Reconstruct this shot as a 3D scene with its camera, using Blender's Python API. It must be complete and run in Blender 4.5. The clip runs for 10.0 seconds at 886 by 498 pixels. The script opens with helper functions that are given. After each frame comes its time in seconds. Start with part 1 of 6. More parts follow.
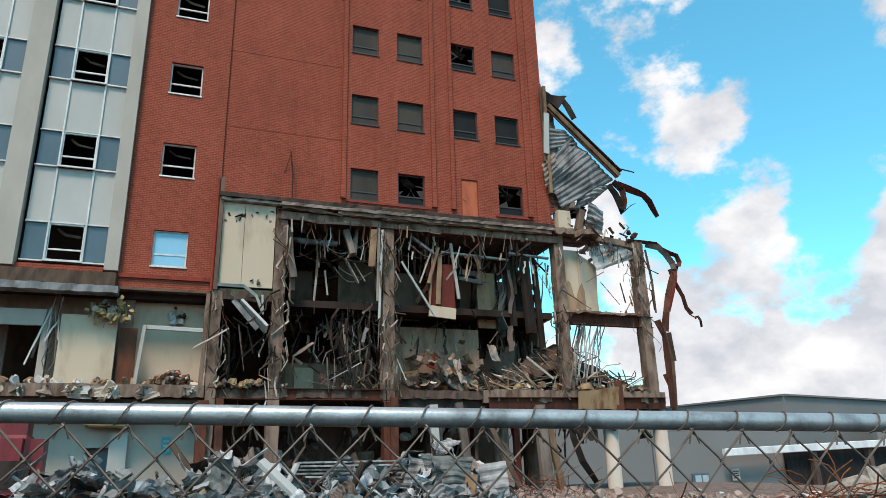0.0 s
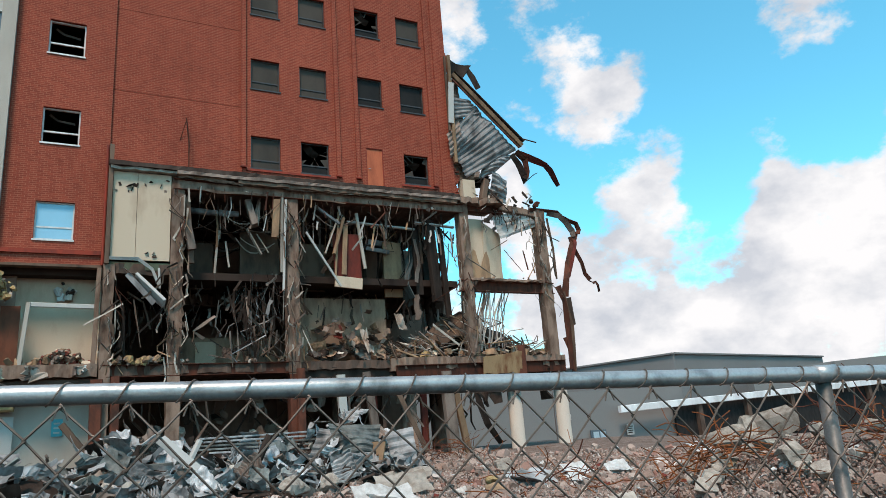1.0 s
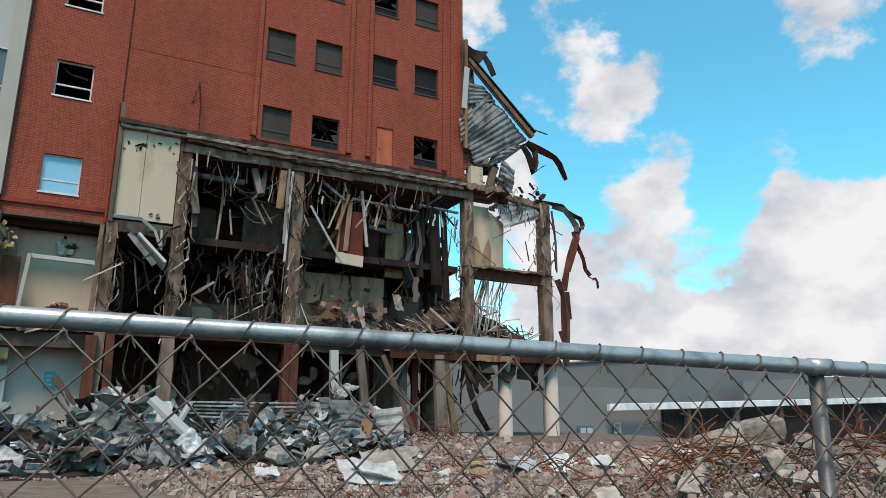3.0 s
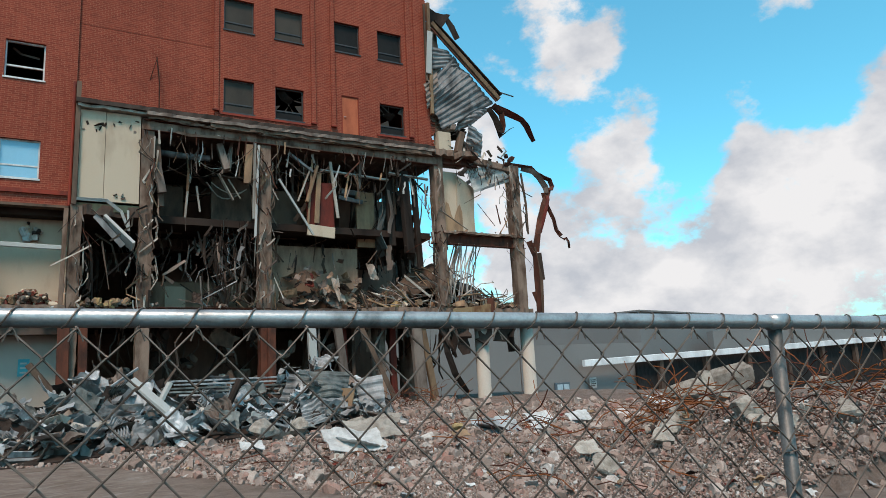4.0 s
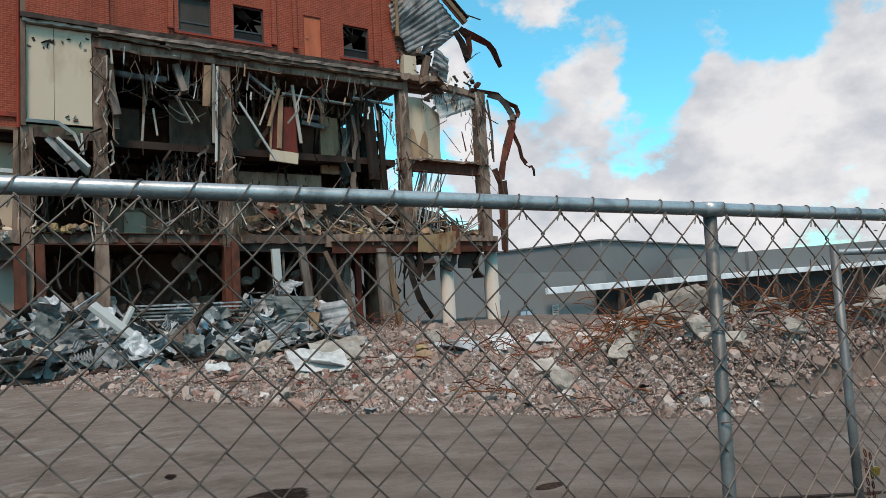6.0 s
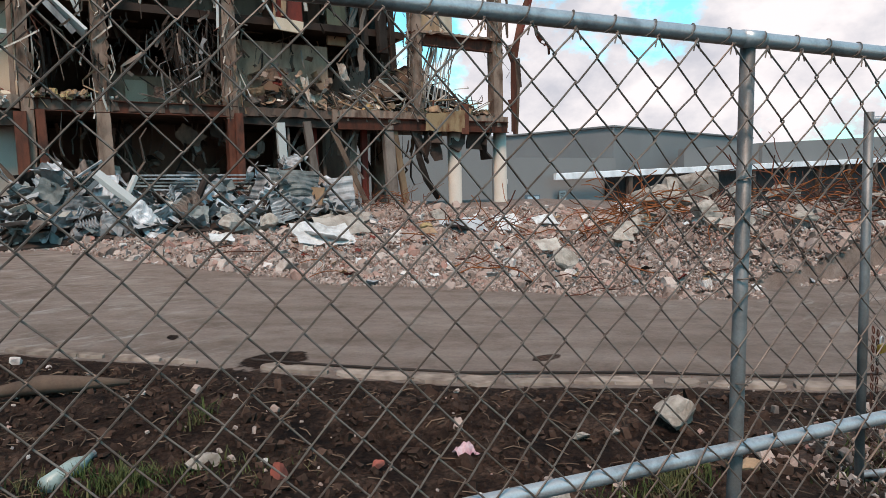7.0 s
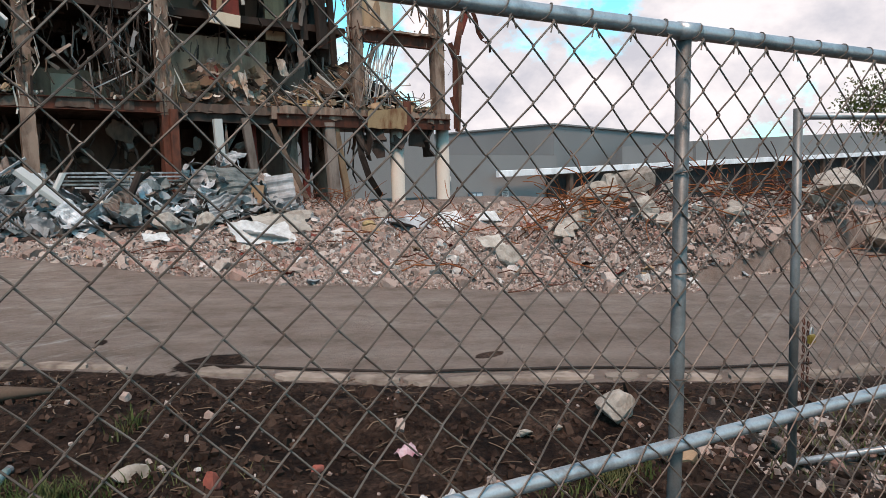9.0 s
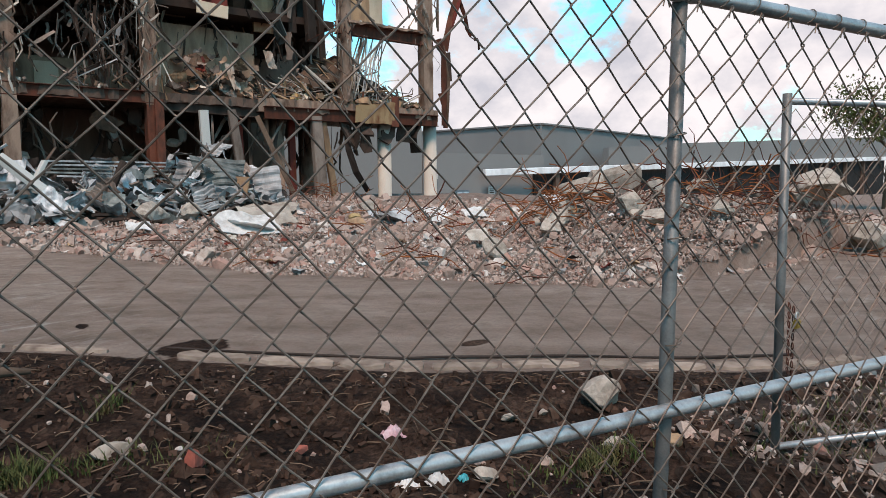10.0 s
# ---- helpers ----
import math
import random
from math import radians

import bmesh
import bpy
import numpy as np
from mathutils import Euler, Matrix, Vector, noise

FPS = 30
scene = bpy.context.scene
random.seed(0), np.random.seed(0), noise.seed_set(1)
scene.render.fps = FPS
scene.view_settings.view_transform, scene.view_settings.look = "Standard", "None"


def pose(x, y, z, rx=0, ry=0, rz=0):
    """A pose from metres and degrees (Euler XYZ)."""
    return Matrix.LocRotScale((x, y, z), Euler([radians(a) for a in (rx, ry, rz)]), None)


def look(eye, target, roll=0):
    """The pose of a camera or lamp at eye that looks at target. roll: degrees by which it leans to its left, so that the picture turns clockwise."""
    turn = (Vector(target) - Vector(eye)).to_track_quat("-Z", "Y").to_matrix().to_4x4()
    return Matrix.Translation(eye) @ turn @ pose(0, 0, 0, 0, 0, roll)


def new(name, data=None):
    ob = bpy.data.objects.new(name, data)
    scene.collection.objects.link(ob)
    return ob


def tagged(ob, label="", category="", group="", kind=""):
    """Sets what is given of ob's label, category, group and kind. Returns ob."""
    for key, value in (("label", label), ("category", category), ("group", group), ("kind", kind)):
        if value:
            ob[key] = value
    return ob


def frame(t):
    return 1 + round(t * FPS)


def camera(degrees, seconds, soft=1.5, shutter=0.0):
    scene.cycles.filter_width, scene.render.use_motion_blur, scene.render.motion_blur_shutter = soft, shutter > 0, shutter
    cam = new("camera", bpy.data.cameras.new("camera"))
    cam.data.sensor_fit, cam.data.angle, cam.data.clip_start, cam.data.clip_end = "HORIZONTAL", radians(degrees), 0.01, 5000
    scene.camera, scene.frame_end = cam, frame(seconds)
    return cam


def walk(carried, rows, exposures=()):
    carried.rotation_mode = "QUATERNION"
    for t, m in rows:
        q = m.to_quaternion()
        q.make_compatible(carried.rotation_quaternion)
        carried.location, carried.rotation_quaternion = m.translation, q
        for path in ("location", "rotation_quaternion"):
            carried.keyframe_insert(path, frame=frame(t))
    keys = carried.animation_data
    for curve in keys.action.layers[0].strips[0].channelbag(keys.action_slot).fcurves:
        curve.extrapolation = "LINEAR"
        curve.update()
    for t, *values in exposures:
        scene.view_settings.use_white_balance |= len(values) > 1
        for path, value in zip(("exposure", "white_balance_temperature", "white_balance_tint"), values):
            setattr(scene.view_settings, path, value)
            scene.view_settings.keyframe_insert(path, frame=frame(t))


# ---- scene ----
cam = camera(65.6, 10.0, soft=0.6)
PATH = [
    (0, look((0.163, 0.308, 1.222), (0.811, 2.099, 1.833), -1.6)),
    (0.5, look((0.184, 0.272, 1.22), (0.96, 2.039, 1.747), -3.3)),
    (1, look((0.204, 0.252, 1.216), (1.105, 1.963, 1.728), -4.4)),
    (1.5, look((0.205, 0.248, 1.207), (1.13, 1.949, 1.706), -2.4)),
    (2, look((0.18, 0.269, 1.191), (1.028, 2.004, 1.713), -0.9)),
    (2.5, look((0.162, 0.257, 1.174), (0.951, 2.02, 1.694), -0.0)),
    (3, look((0.195, 0.264, 1.156), (1.094, 1.987, 1.628), 0.2)),
    (3.2, look((0.205, 0.264, 1.156), (1.151, 1.972, 1.593), -0.8)),
    (4.3, look((0.094, 0.137, 1.188), (1.074, 1.842, 1.556), -3.4)),
    (4.5, look((0.102, 0.118, 1.196), (1.093, 1.81, 1.587), -3.7)),
    (5, look((0.125, 0.109, 1.195), (1.158, 1.773, 1.603), -4.2)),
    (5.5, look((0.14, 0.12, 1.183), (1.204, 1.771, 1.56), -3.9)),
    (6, look((0.149, 0.14, 1.035), (1.217, 1.823, 1.201), -3.2)),
    (6.2, look((0.157, 0.156, 0.947), (1.232, 1.842, 0.983), -2.0)),
    (7.3, look((0.336, 0.35, 0.901), (1.368, 2.054, 0.724), -1.6)),
    (7.5, look((0.348, 0.358, 0.9), (1.448, 2.024, 0.767), -0.7)),
    (8, look((0.35, 0.357, 0.898), (1.457, 2.016, 0.739), -1.9)),
    (8.5, look((0.35, 0.359, 0.897), (1.475, 2.004, 0.736), -1.5)),
    (9, look((0.357, 0.361, 0.895), (1.53, 1.971, 0.713), -1.6)),
    (9.5, look((0.349, 0.37, 0.894), (1.463, 2.022, 0.724), -2.1)),
    (10, look((0.352, 0.383, 0.789), (1.558, 1.967, 0.602), -0.6)),
]
EXPOSURES = [(0.0, 0.20, 6540, 12), (2.5, 0.06, 6540, 12), (5.5, -0.06, 6500, 11), (6.0, -0.04, 6520, 12), (7.5, 0.25, 6780, 18.5), (10.0, 0.16, 6780, 19)]
walk(cam, PATH, EXPOSURES)

# ---------------------------------------------------------------- world and light
SKY_TURN = radians(200)


def make_world():
    w = bpy.data.worlds.new("sky")
    scene.world = w
    w.use_nodes = True
    nt = w.node_tree
    nt.nodes.clear()
    N, L = nt.nodes.new, nt.links.new
    out, bg = N("ShaderNodeOutputWorld"), N("ShaderNodeBackground")
    sky = N("ShaderNodeTexSky")
    sky.sky_type, sky.sun_disc = "NISHITA", False
    sky.sun_elevation, sky.sun_rotation = radians(58), SKY_TURN
    sky.air_density, sky.dust_density, sky.ozone_density = 1.0, 0.6, 1.6
    co = N("ShaderNodeTexCoord")
    # clouds: layered noise over the dome, thickened in a bank above the horizon
    mp = N("ShaderNodeMapping")
    mp.inputs["Scale"].default_value = (1.0, 1.0, 1.5)
    L(co.outputs["Generated"], mp.inputs["Vector"])

    def cloud_noise(scale, detail, rough, off):
        n = N("ShaderNodeTexNoise")
        n.inputs["Scale"].default_value, n.inputs["Detail"].default_value = scale, detail
        n.inputs["Roughness"].default_value = rough
        m = N("ShaderNodeMapping")
        m.inputs["Location"].default_value = off
        L(mp.outputs["Vector"], m.inputs["Vector"])
        L(m.outputs["Vector"], n.inputs["Vector"])
        return n.outputs["Fac"]

    def op(kind, a, b=None, c=None):
        m = N("ShaderNodeMath")
        m.operation = kind
        for i, v in enumerate((a, b, c)):
            if v is None:
                continue
            if isinstance(v, (int, float)):
                m.inputs[i].default_value = v
            else:
                L(v, m.inputs[i])
        return m.outputs[0]

    billow = cloud_noise(6.0, 10.0, 0.58, (0.3, 0.1, 0.0))
    edge = cloud_noise(19.0, 7.0, 0.62, (1.3, 2.1, 0.7))
    total = op("ADD", op("MULTIPLY", op("SUBTRACT", billow, 0.56), 2.6), op("MULTIPLY", op("SUBTRACT", edge, 0.5), 1.9))
    # a few large cumulus masses where they stand over the site
    for az, el, size, amount in CLOUDS:
        d = N("ShaderNodeVectorMath")
        d.operation = "DOT_PRODUCT"
        L(co.outputs["Generated"], d.inputs[0])
        a, e = radians(az), radians(el)
        d.inputs[1].default_value = (math.sin(a) * math.cos(e), math.cos(a) * math.cos(e), math.sin(e))
        c = math.cos(radians(size))
        mr = N("ShaderNodeMapRange")
        mr.interpolation_type = "SMOOTHSTEP"
        L(d.outputs["Value"], mr.inputs["Value"])
        mr.inputs["From Min"].default_value, mr.inputs["From Max"].default_value = c, math.cos(radians(size * .3))
        mr.inputs["To Min"].default_value, mr.inputs["To Max"].default_value = 0.0, amount
        total = op("ADD", total, mr.outputs["Result"])
    sep = N("ShaderNodeSeparateXYZ")
    L(co.outputs["Generated"], sep.inputs[0])
    low = N("ShaderNodeMapRange")
    low.interpolation_type = "SMOOTHSTEP"
    L(sep.outputs["Z"], low.inputs["Value"])
    low.inputs["From Min"].default_value, low.inputs["From Max"].default_value = 0.08, 0.23
    low.inputs["To Min"].default_value, low.inputs["To Max"].default_value = 0.85, 0.0
    total = op("ADD", total, low.outputs["Result"])
    cover = N("ShaderNodeMapRange")
    cover.interpolation_type = "SMOOTHSTEP"
    L(total, cover.inputs["Value"])
    cover.inputs["From Min"].default_value, cover.inputs["From Max"].default_value = 0.0, 0.62
    # grey undersides from the same billows
    shade = N("ShaderNodeValToRGB")
    L(cloud_noise(8.0, 9.0, 0.56, (0.36, 0.1, 0.13)), shade.inputs["Fac"])
    shade.color_ramp.elements[0].position, shade.color_ramp.elements[0].color = 0.36, (0.62, 0.66, 0.72, 1)
    shade.color_ramp.elements[1].position, shade.color_ramp.elements[1].color = 0.60, (1.0, 1.0, 1.0, 1)
    lit = N("ShaderNodeMix")
    lit.data_type, lit.blend_type = "RGBA", "MULTIPLY"
    lit.inputs[0].default_value = 1.0
    L(shade.outputs["Color"], lit.inputs[6])
    lit.inputs[7].default_value = (CLOUD_LIGHT, CLOUD_LIGHT, CLOUD_LIGHT, 1)
    tint = N("ShaderNodeMix")
    tint.data_type, tint.blend_type = "RGBA", "MULTIPLY"
    tint.inputs[0].default_value = 1.0
    L(sky.outputs["Color"], tint.inputs[6])
    tint.inputs[7].default_value = SKY_TINT
    mix = N("ShaderNodeMix")
    mix.data_type = "RGBA"
    L(cover.outputs["Result"], mix.inputs[0])
    L(tint.outputs[2], mix.inputs[6])
    L(lit.outputs[2], mix.inputs[7])
    L(mix.outputs[2], bg.inputs["Color"])
    bg.inputs["Strength"].default_value = 0.10
    L(bg.outputs[0], out.inputs["Surface"])


# azimuth from +y towards +x, elevation, half width, amount
CLOUDS = [(43.2, 28, 5.5, .7), (42.5, 24.5, 4, .6), (37.5, 28.2, 4.5, .3), (46.3, 14.8, 5.5, .65), (47.6, 20.5, 3, .35), (43.5, 17.8, 3, .35),
          (57.4, 11.5, 7, .8), (54.5, 16.2, 2.6, .5), (53, 10.5, 4.5, .5), (65.8, 18, 5, .7), (65, 12, 7, .8), (60, 28, 6, .6), (30.3, 32.5, 3.5, .6),
          (32.8, 18, 5, .9), (38.5, 11, 6.5, .9), (47.8, 6, 9, .6), (75, 14, 12, .6),
          (49.5, 11.8, 4, -.7), (51.9, 25.5, 6, -.6), (38.1, 18.6, 3.5, -.6), (51.3, 17.5, 4, -.7), (60.5, 21, 5, -.5), (47, 32, 5, -.5), (66, 25, 5, -.4)]
CLOUD_LIGHT = 8.8
SKY_TINT = (1.15, 2.75, 2.45, 1)
make_world()
sun = new("sun", bpy.data.lights.new("sun", "SUN"))
sun.data.energy, sun.data.angle, sun.data.color = 3.7, radians(14), (1.0, 0.77, 0.64)
sun.matrix_world = look((-8, -12, 40), (6, 8, 0))


# ---------------------------------------------------------------- materials
def ramp(nt, fac, stops):
    r = nt.nodes.new("ShaderNodeValToRGB")
    els = r.color_ramp.elements
    while len(els) < len(stops):
        els.new(0.5)
    for e, (p, c) in zip(els, stops):
        e.position, e.color = p, (*c, 1) if len(c) == 3 else c
    nt.links.new(fac, r.inputs["Fac"])
    return r.outputs["Color"]


def tex(nt, kind, scale, coord="Object", detail=6.0, rough=0.6, stretch=(1, 1, 1), turn=0.0):
    co = nt.nodes.new("ShaderNodeTexCoord")
    m = nt.nodes.new("ShaderNodeMapping")
    m.inputs["Scale"].default_value = stretch
    t = nt.nodes.new("ShaderNodeMapping")
    t.inputs["Rotation"].default_value = (0, 0, turn)
    nt.links.new(co.outputs[coord], t.inputs["Vector"])
    nt.links.new(t.outputs["Vector"], m.inputs["Vector"])
    n = nt.nodes.new(kind)
    n.inputs["Scale"].default_value = scale
    if kind == "ShaderNodeTexNoise":
        n.inputs["Detail"].default_value, n.inputs["Roughness"].default_value = detail, rough
    nt.links.new(m.outputs["Vector"], n.inputs["Vector"])
    return n


def mixed(nt, fac, a, b, blend="MIX"):
    m = nt.nodes.new("ShaderNodeMix")
    m.data_type, m.blend_type = "RGBA", blend
    for i, v in ((0, fac), (6, a), (7, b)):
        if isinstance(v, (int, float)):
            m.inputs[i].default_value = v
        elif isinstance(v, tuple):
            m.inputs[i].default_value = (*v, 1) if len(v) == 3 else v
        else:
            nt.links.new(v, m.inputs[i])
    return m.outputs[2]


def base_mat(name, rough=0.8, metal=0.0):
    m = bpy.data.materials.new(name)
    m.use_nodes = True
    nt = m.node_tree
    b = nt.nodes["Principled BSDF"]
    b.inputs["Roughness"].default_value, b.inputs["Metallic"].default_value = rough, metal
    b.inputs["Specular IOR Level"].default_value = 0.5 if rough < 0.5 else 0.10
    return m, nt, b


def bump(nt, b, height, strength=0.4, dist=0.02):
    n = nt.nodes.new("ShaderNodeBump")
    n.inputs["Strength"].default_value, n.inputs["Distance"].default_value = strength, dist
    nt.links.new(height, n.inputs["Height"])
    nt.links.new(n.outputs["Normal"], b.inputs["Normal"])


def worn(name, base, dirt, rough=0.8, metal=0.0, scale=3.0, grain=60.0, spread=(0.42, 0.68), vary=0.0, island=False, relief=0.3, streak=True):
    """A surface of one paint or stuff with grime: large stains, fine grain, upright streaks, and pieces that differ."""
    m, nt, b = base_mat(name, rough, metal)
    n1 = tex(nt, "ShaderNodeTexNoise", scale, detail=8.0, stretch=(1, 1, 0.35) if streak else (1, 1, 1))
    n2 = tex(nt, "ShaderNodeTexNoise", grain, detail=4.0)
    c = mixed(nt, ramp(nt, n1.outputs["Fac"], [(spread[0], (0, 0, 0)), (spread[1], (1, 1, 1))]), base, dirt)
    c = mixed(nt, 0.35, c, ramp(nt, n2.outputs["Fac"], [(0.3, (0.45, 0.45, 0.45)), (0.7, (1, 1, 1))]), "MULTIPLY")
    if vary:
        if island:
            r = nt.nodes.new("ShaderNodeNewGeometry").outputs["Random Per Island"]
        else:
            r = nt.nodes.new("ShaderNodeObjectInfo").outputs["Random"]
        lo, hi = 1 - vary, 1 + vary * 0.6
        c = mixed(nt, 1.0, c, ramp(nt, r, [(0, (lo, lo, lo)), (1, (hi, hi, hi))]), "MULTIPLY")
    nt.links.new(c, b.inputs["Base Color"])
    bump(nt, b, n2.outputs["Fac"], relief, 0.01)
    return m


def brick_mat():
    m, nt, b = base_mat("red_brick", 0.85)
    co = nt.nodes.new("ShaderNodeTexCoord")
    sep = nt.nodes.new("ShaderNodeSeparateXYZ")
    com = nt.nodes.new("ShaderNodeCombineXYZ")
    nt.links.new(co.outputs["Object"], sep.inputs[0])
    add = nt.nodes.new("ShaderNodeMath")
    nt.links.new(sep.outputs["X"], add.inputs[0])
    nt.links.new(sep.outputs["Y"], add.inputs[1])
    nt.links.new(add.outputs[0], com.inputs["X"])
    nt.links.new(sep.outputs["Z"], com.inputs["Y"])
    br = nt.nodes.new("ShaderNodeTexBrick")
    nt.links.new(com.outputs[0], br.inputs["Vector"])
    br.inputs["Scale"].default_value = 1.0
    br.inputs["Brick Width"].default_value, br.inputs["Row Height"].default_value = 0.22, 0.08
    br.inputs["Mortar Size"].default_value, br.inputs["Mortar Smooth"].default_value = 0.008, 0.2
    br.inputs["Color1"].default_value = (0.275, 0.058, 0.034, 1)
    br.inputs["Color2"].default_value = (0.205, 0.043, 0.027, 1)
    br.inputs["Mortar"].default_value = (0.34, 0.12, 0.075, 1)
    big = tex(nt, "ShaderNodeTexNoise", 0.35, detail=6.0, stretch=(1, 1, 0.6))
    mid = tex(nt, "ShaderNodeTexNoise", 2.5, detail=5.0, stretch=(1, 1, 0.25))
    c = mixed(nt, 1.0, br.outputs["Color"], ramp(nt, big.outputs["Fac"], [(0.3, (0.84, 0.83, 0.83)), (0.7, (1.07, 1.05, 1.04))]), "MULTIPLY")
    c = mixed(nt, 1.0, c, ramp(nt, mid.outputs["Fac"], [(0.25, (0.88, 0.88, 0.88)), (0.6, (1.03, 1.03, 1.03))]), "MULTIPLY")
    nt.links.new(c, b.inputs["Base Color"])
    bump(nt, b, br.outputs["Fac"], -0.35, 0.01)
    return m


def glass_mat(name, tint, gloss):
    m = bpy.data.materials.new(name)
    m.use_nodes = True
    nt = m.node_tree
    nt.nodes.clear()
    out, mix = nt.nodes.new("ShaderNodeOutputMaterial"), nt.nodes.new("ShaderNodeMixShader")
    tr, gl = nt.nodes.new("ShaderNodeBsdfTransparent"), nt.nodes.new("ShaderNodeBsdfGlossy")
    tr.inputs["Color"].default_value = (*tint, 1)
    gl.inputs["Roughness"].default_value = 0.03
    mix.inputs[0].default_value = gloss
    nt.links.new(tr.outputs[0], mix.inputs[1])
    nt.links.new(gl.outputs[0], mix.inputs[2])
    nt.links.new(mix.outputs[0], out.inputs["Surface"])
    return m


def rubble_mat(name, island):
    """Broken concrete, brick and mortar: each piece takes its colour from its own random number."""
    m, nt, b = base_mat(name, 0.92)
    if island:
        r = nt.nodes.new("ShaderNodeNewGeometry").outputs["Random Per Island"]
    else:
        r = nt.nodes.new("ShaderNodeObjectInfo").outputs["Random"]
    rr = nt.nodes.new("ShaderNodeValToRGB")
    rr.color_ramp.interpolation = "CONSTANT"
    stops = [(0.0, (.36, .262, .218)), (0.16, (.25, .172, .14)), (.3, (.42, .325, .275)), (.44, (.29, .195, .155)), (.54, (.155, .104, .083)), (.64, (.48, .395, .34)),
             (.72, (.30, .13, .098)), (.78, (.27, .215, .188)), (.87, (.36, .20, .157)), (.95, (.64, .58, .53))]
    els = rr.color_ramp.elements
    while len(els) < len(stops):
        els.new(0.5)
    for e, (p, c) in zip(els, stops):
        e.position, e.color = p, (*c, 1)
    nt.links.new(r, rr.inputs["Fac"])
    n1 = tex(nt, "ShaderNodeTexNoise", 9.0, detail=8.0)
    n2 = tex(nt, "ShaderNodeTexNoise", 70.0, detail=4.0)
    c = mixed(nt, ramp(nt, n1.outputs["Fac"], [(.35, (.1, .1, .1)), (.7, (.8, .8, .8))]), rr.outputs["Color"], (0.31, 0.222, 0.182))
    c = mixed(nt, 0.5, c, ramp(nt, n2.outputs["Fac"], [(.3, (.5, .5, .5)), (.7, (1.1, 1.1, 1.1))]), "MULTIPLY")
    nt.links.new(c, b.inputs["Base Color"])
    bump(nt, b, n2.outputs["Fac"], 0.5, 0.01)
    return m


BRICK = brick_mat()
RED_PAINT = worn("red_painted_trim", (0.30, 0.05, 0.03), (0.16, 0.04, 0.03), 0.6)
PANEL = worn("white_panel", (0.50, 0.485, 0.45), (0.37, 0.355, 0.33), 0.5, scale=0.5, spread=(.35, .9))
PILASTER = worn("pale_stone", (0.47, 0.415, 0.355), (0.35, 0.305, 0.26), 0.8, scale=0.7, spread=(.35, .8))
BLUE_PANEL = worn("slate_blue_panel", (0.085, 0.125, 0.155), (0.06, 0.09, 0.11), 0.35, scale=0.8)
WHITE_FRAME = worn("white_frame", (0.70, 0.69, 0.66), (0.45, 0.44, 0.42), 0.45)
DARK_FRAME = worn("bronze_frame", (0.050, 0.034, 0.028), (0.03, 0.022, 0.02), 0.4)
CREAM = worn("cream_plaster", (0.58, 0.455, 0.335), (0.39, 0.28, 0.195), 0.85, scale=1.2, spread=(.5, .8))
CONCRETE = worn("dirty_concrete", (0.265, 0.18, 0.135), (0.082, 0.046, 0.032), 0.9, scale=2.6, relief=0.6)
# stained concrete, coloured darker for the shade inside the wing and under decks
SHADED_CONCRETE = worn("shaded_concrete", (0.13, 0.087, 0.067), (0.055, 0.036, 0.028), 0.92, scale=1.3, relief=0.5)
GREY_WALL = worn("grey_plaster", (0.32, 0.22, 0.165), (0.155, 0.10, 0.076), 0.9, scale=0.9)
RUST = worn("rusty_steel", (0.13, 0.045, 0.028), (0.05, 0.026, 0.02), 0.75, 0.2, scale=4.0, vary=0.3)
REBAR = worn("orange_rust", (0.26, 0.085, 0.03), (0.12, 0.045, 0.025), 0.85, 0.1, scale=6.0, vary=0.4, island=True)
GALV = worn("galvanised_sheet", (0.36, 0.355, 0.35), (0.11, 0.107, 0.103), 0.65, 0.1, scale=2.0, vary=0.3, relief=0.2)
GALV_DULL = worn("weathered_sheet", (0.31, 0.30, 0.293), (0.11, 0.10, 0.095), 0.7, 0.1, scale=1.8, vary=0.35, relief=0.2)
PIPE = worn("galvanised_pipe", (0.42, 0.415, 0.41), (0.10, 0.098, 0.093), 0.36, 0.5, spread=(.5, .74), scale=9.0, grain=140, relief=0.12, streak=False)
POST = worn("grey_post", (0.175, 0.172, 0.165), (0.085, 0.08, 0.075), 0.5, 0.45, scale=5.0, grain=140, relief=0.12, streak=False)
WIRE = worn("dull_wire", (0.185, 0.145, 0.12), (0.10, 0.068, 0.052), 0.55, 0.5, scale=9.0, relief=0.1, streak=False)
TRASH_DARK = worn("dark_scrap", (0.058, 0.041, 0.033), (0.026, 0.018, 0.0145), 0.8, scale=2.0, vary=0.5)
TRASH_GREY = worn("grey_scrap", (0.225, 0.175, 0.145), (0.095, 0.066, 0.053), 0.75, scale=2.0, vary=0.45)
TRASH_PALE = worn("pale_scrap", (0.50, 0.435, 0.37), (0.23, 0.175, 0.135), 0.7, scale=2.0, vary=0.3)
TRASH_WOOD = worn("torn_board", (0.33, 0.21, 0.125), (0.16, 0.10, 0.065), 0.85, scale=2.0, vary=0.4)
TRASH_BROWN = worn("brown_scrap", (0.16, 0.105, 0.075), (0.07, 0.048, 0.037), 0.85, scale=2.0, vary=0.4)
MAROON = worn("maroon_panel", (0.17, 0.035, 0.025), (0.08, 0.025, 0.02), 0.7, scale=2.0)
YELLOW = worn("yellow_insulation", (0.40, 0.285, 0.14), (0.24, 0.155, 0.075), 0.95, scale=5.0, relief=0.9)
ORANGE_DOOR = worn("orange_door", (0.50, 0.135, 0.065), (0.38, 0.10, 0.05), 0.55)
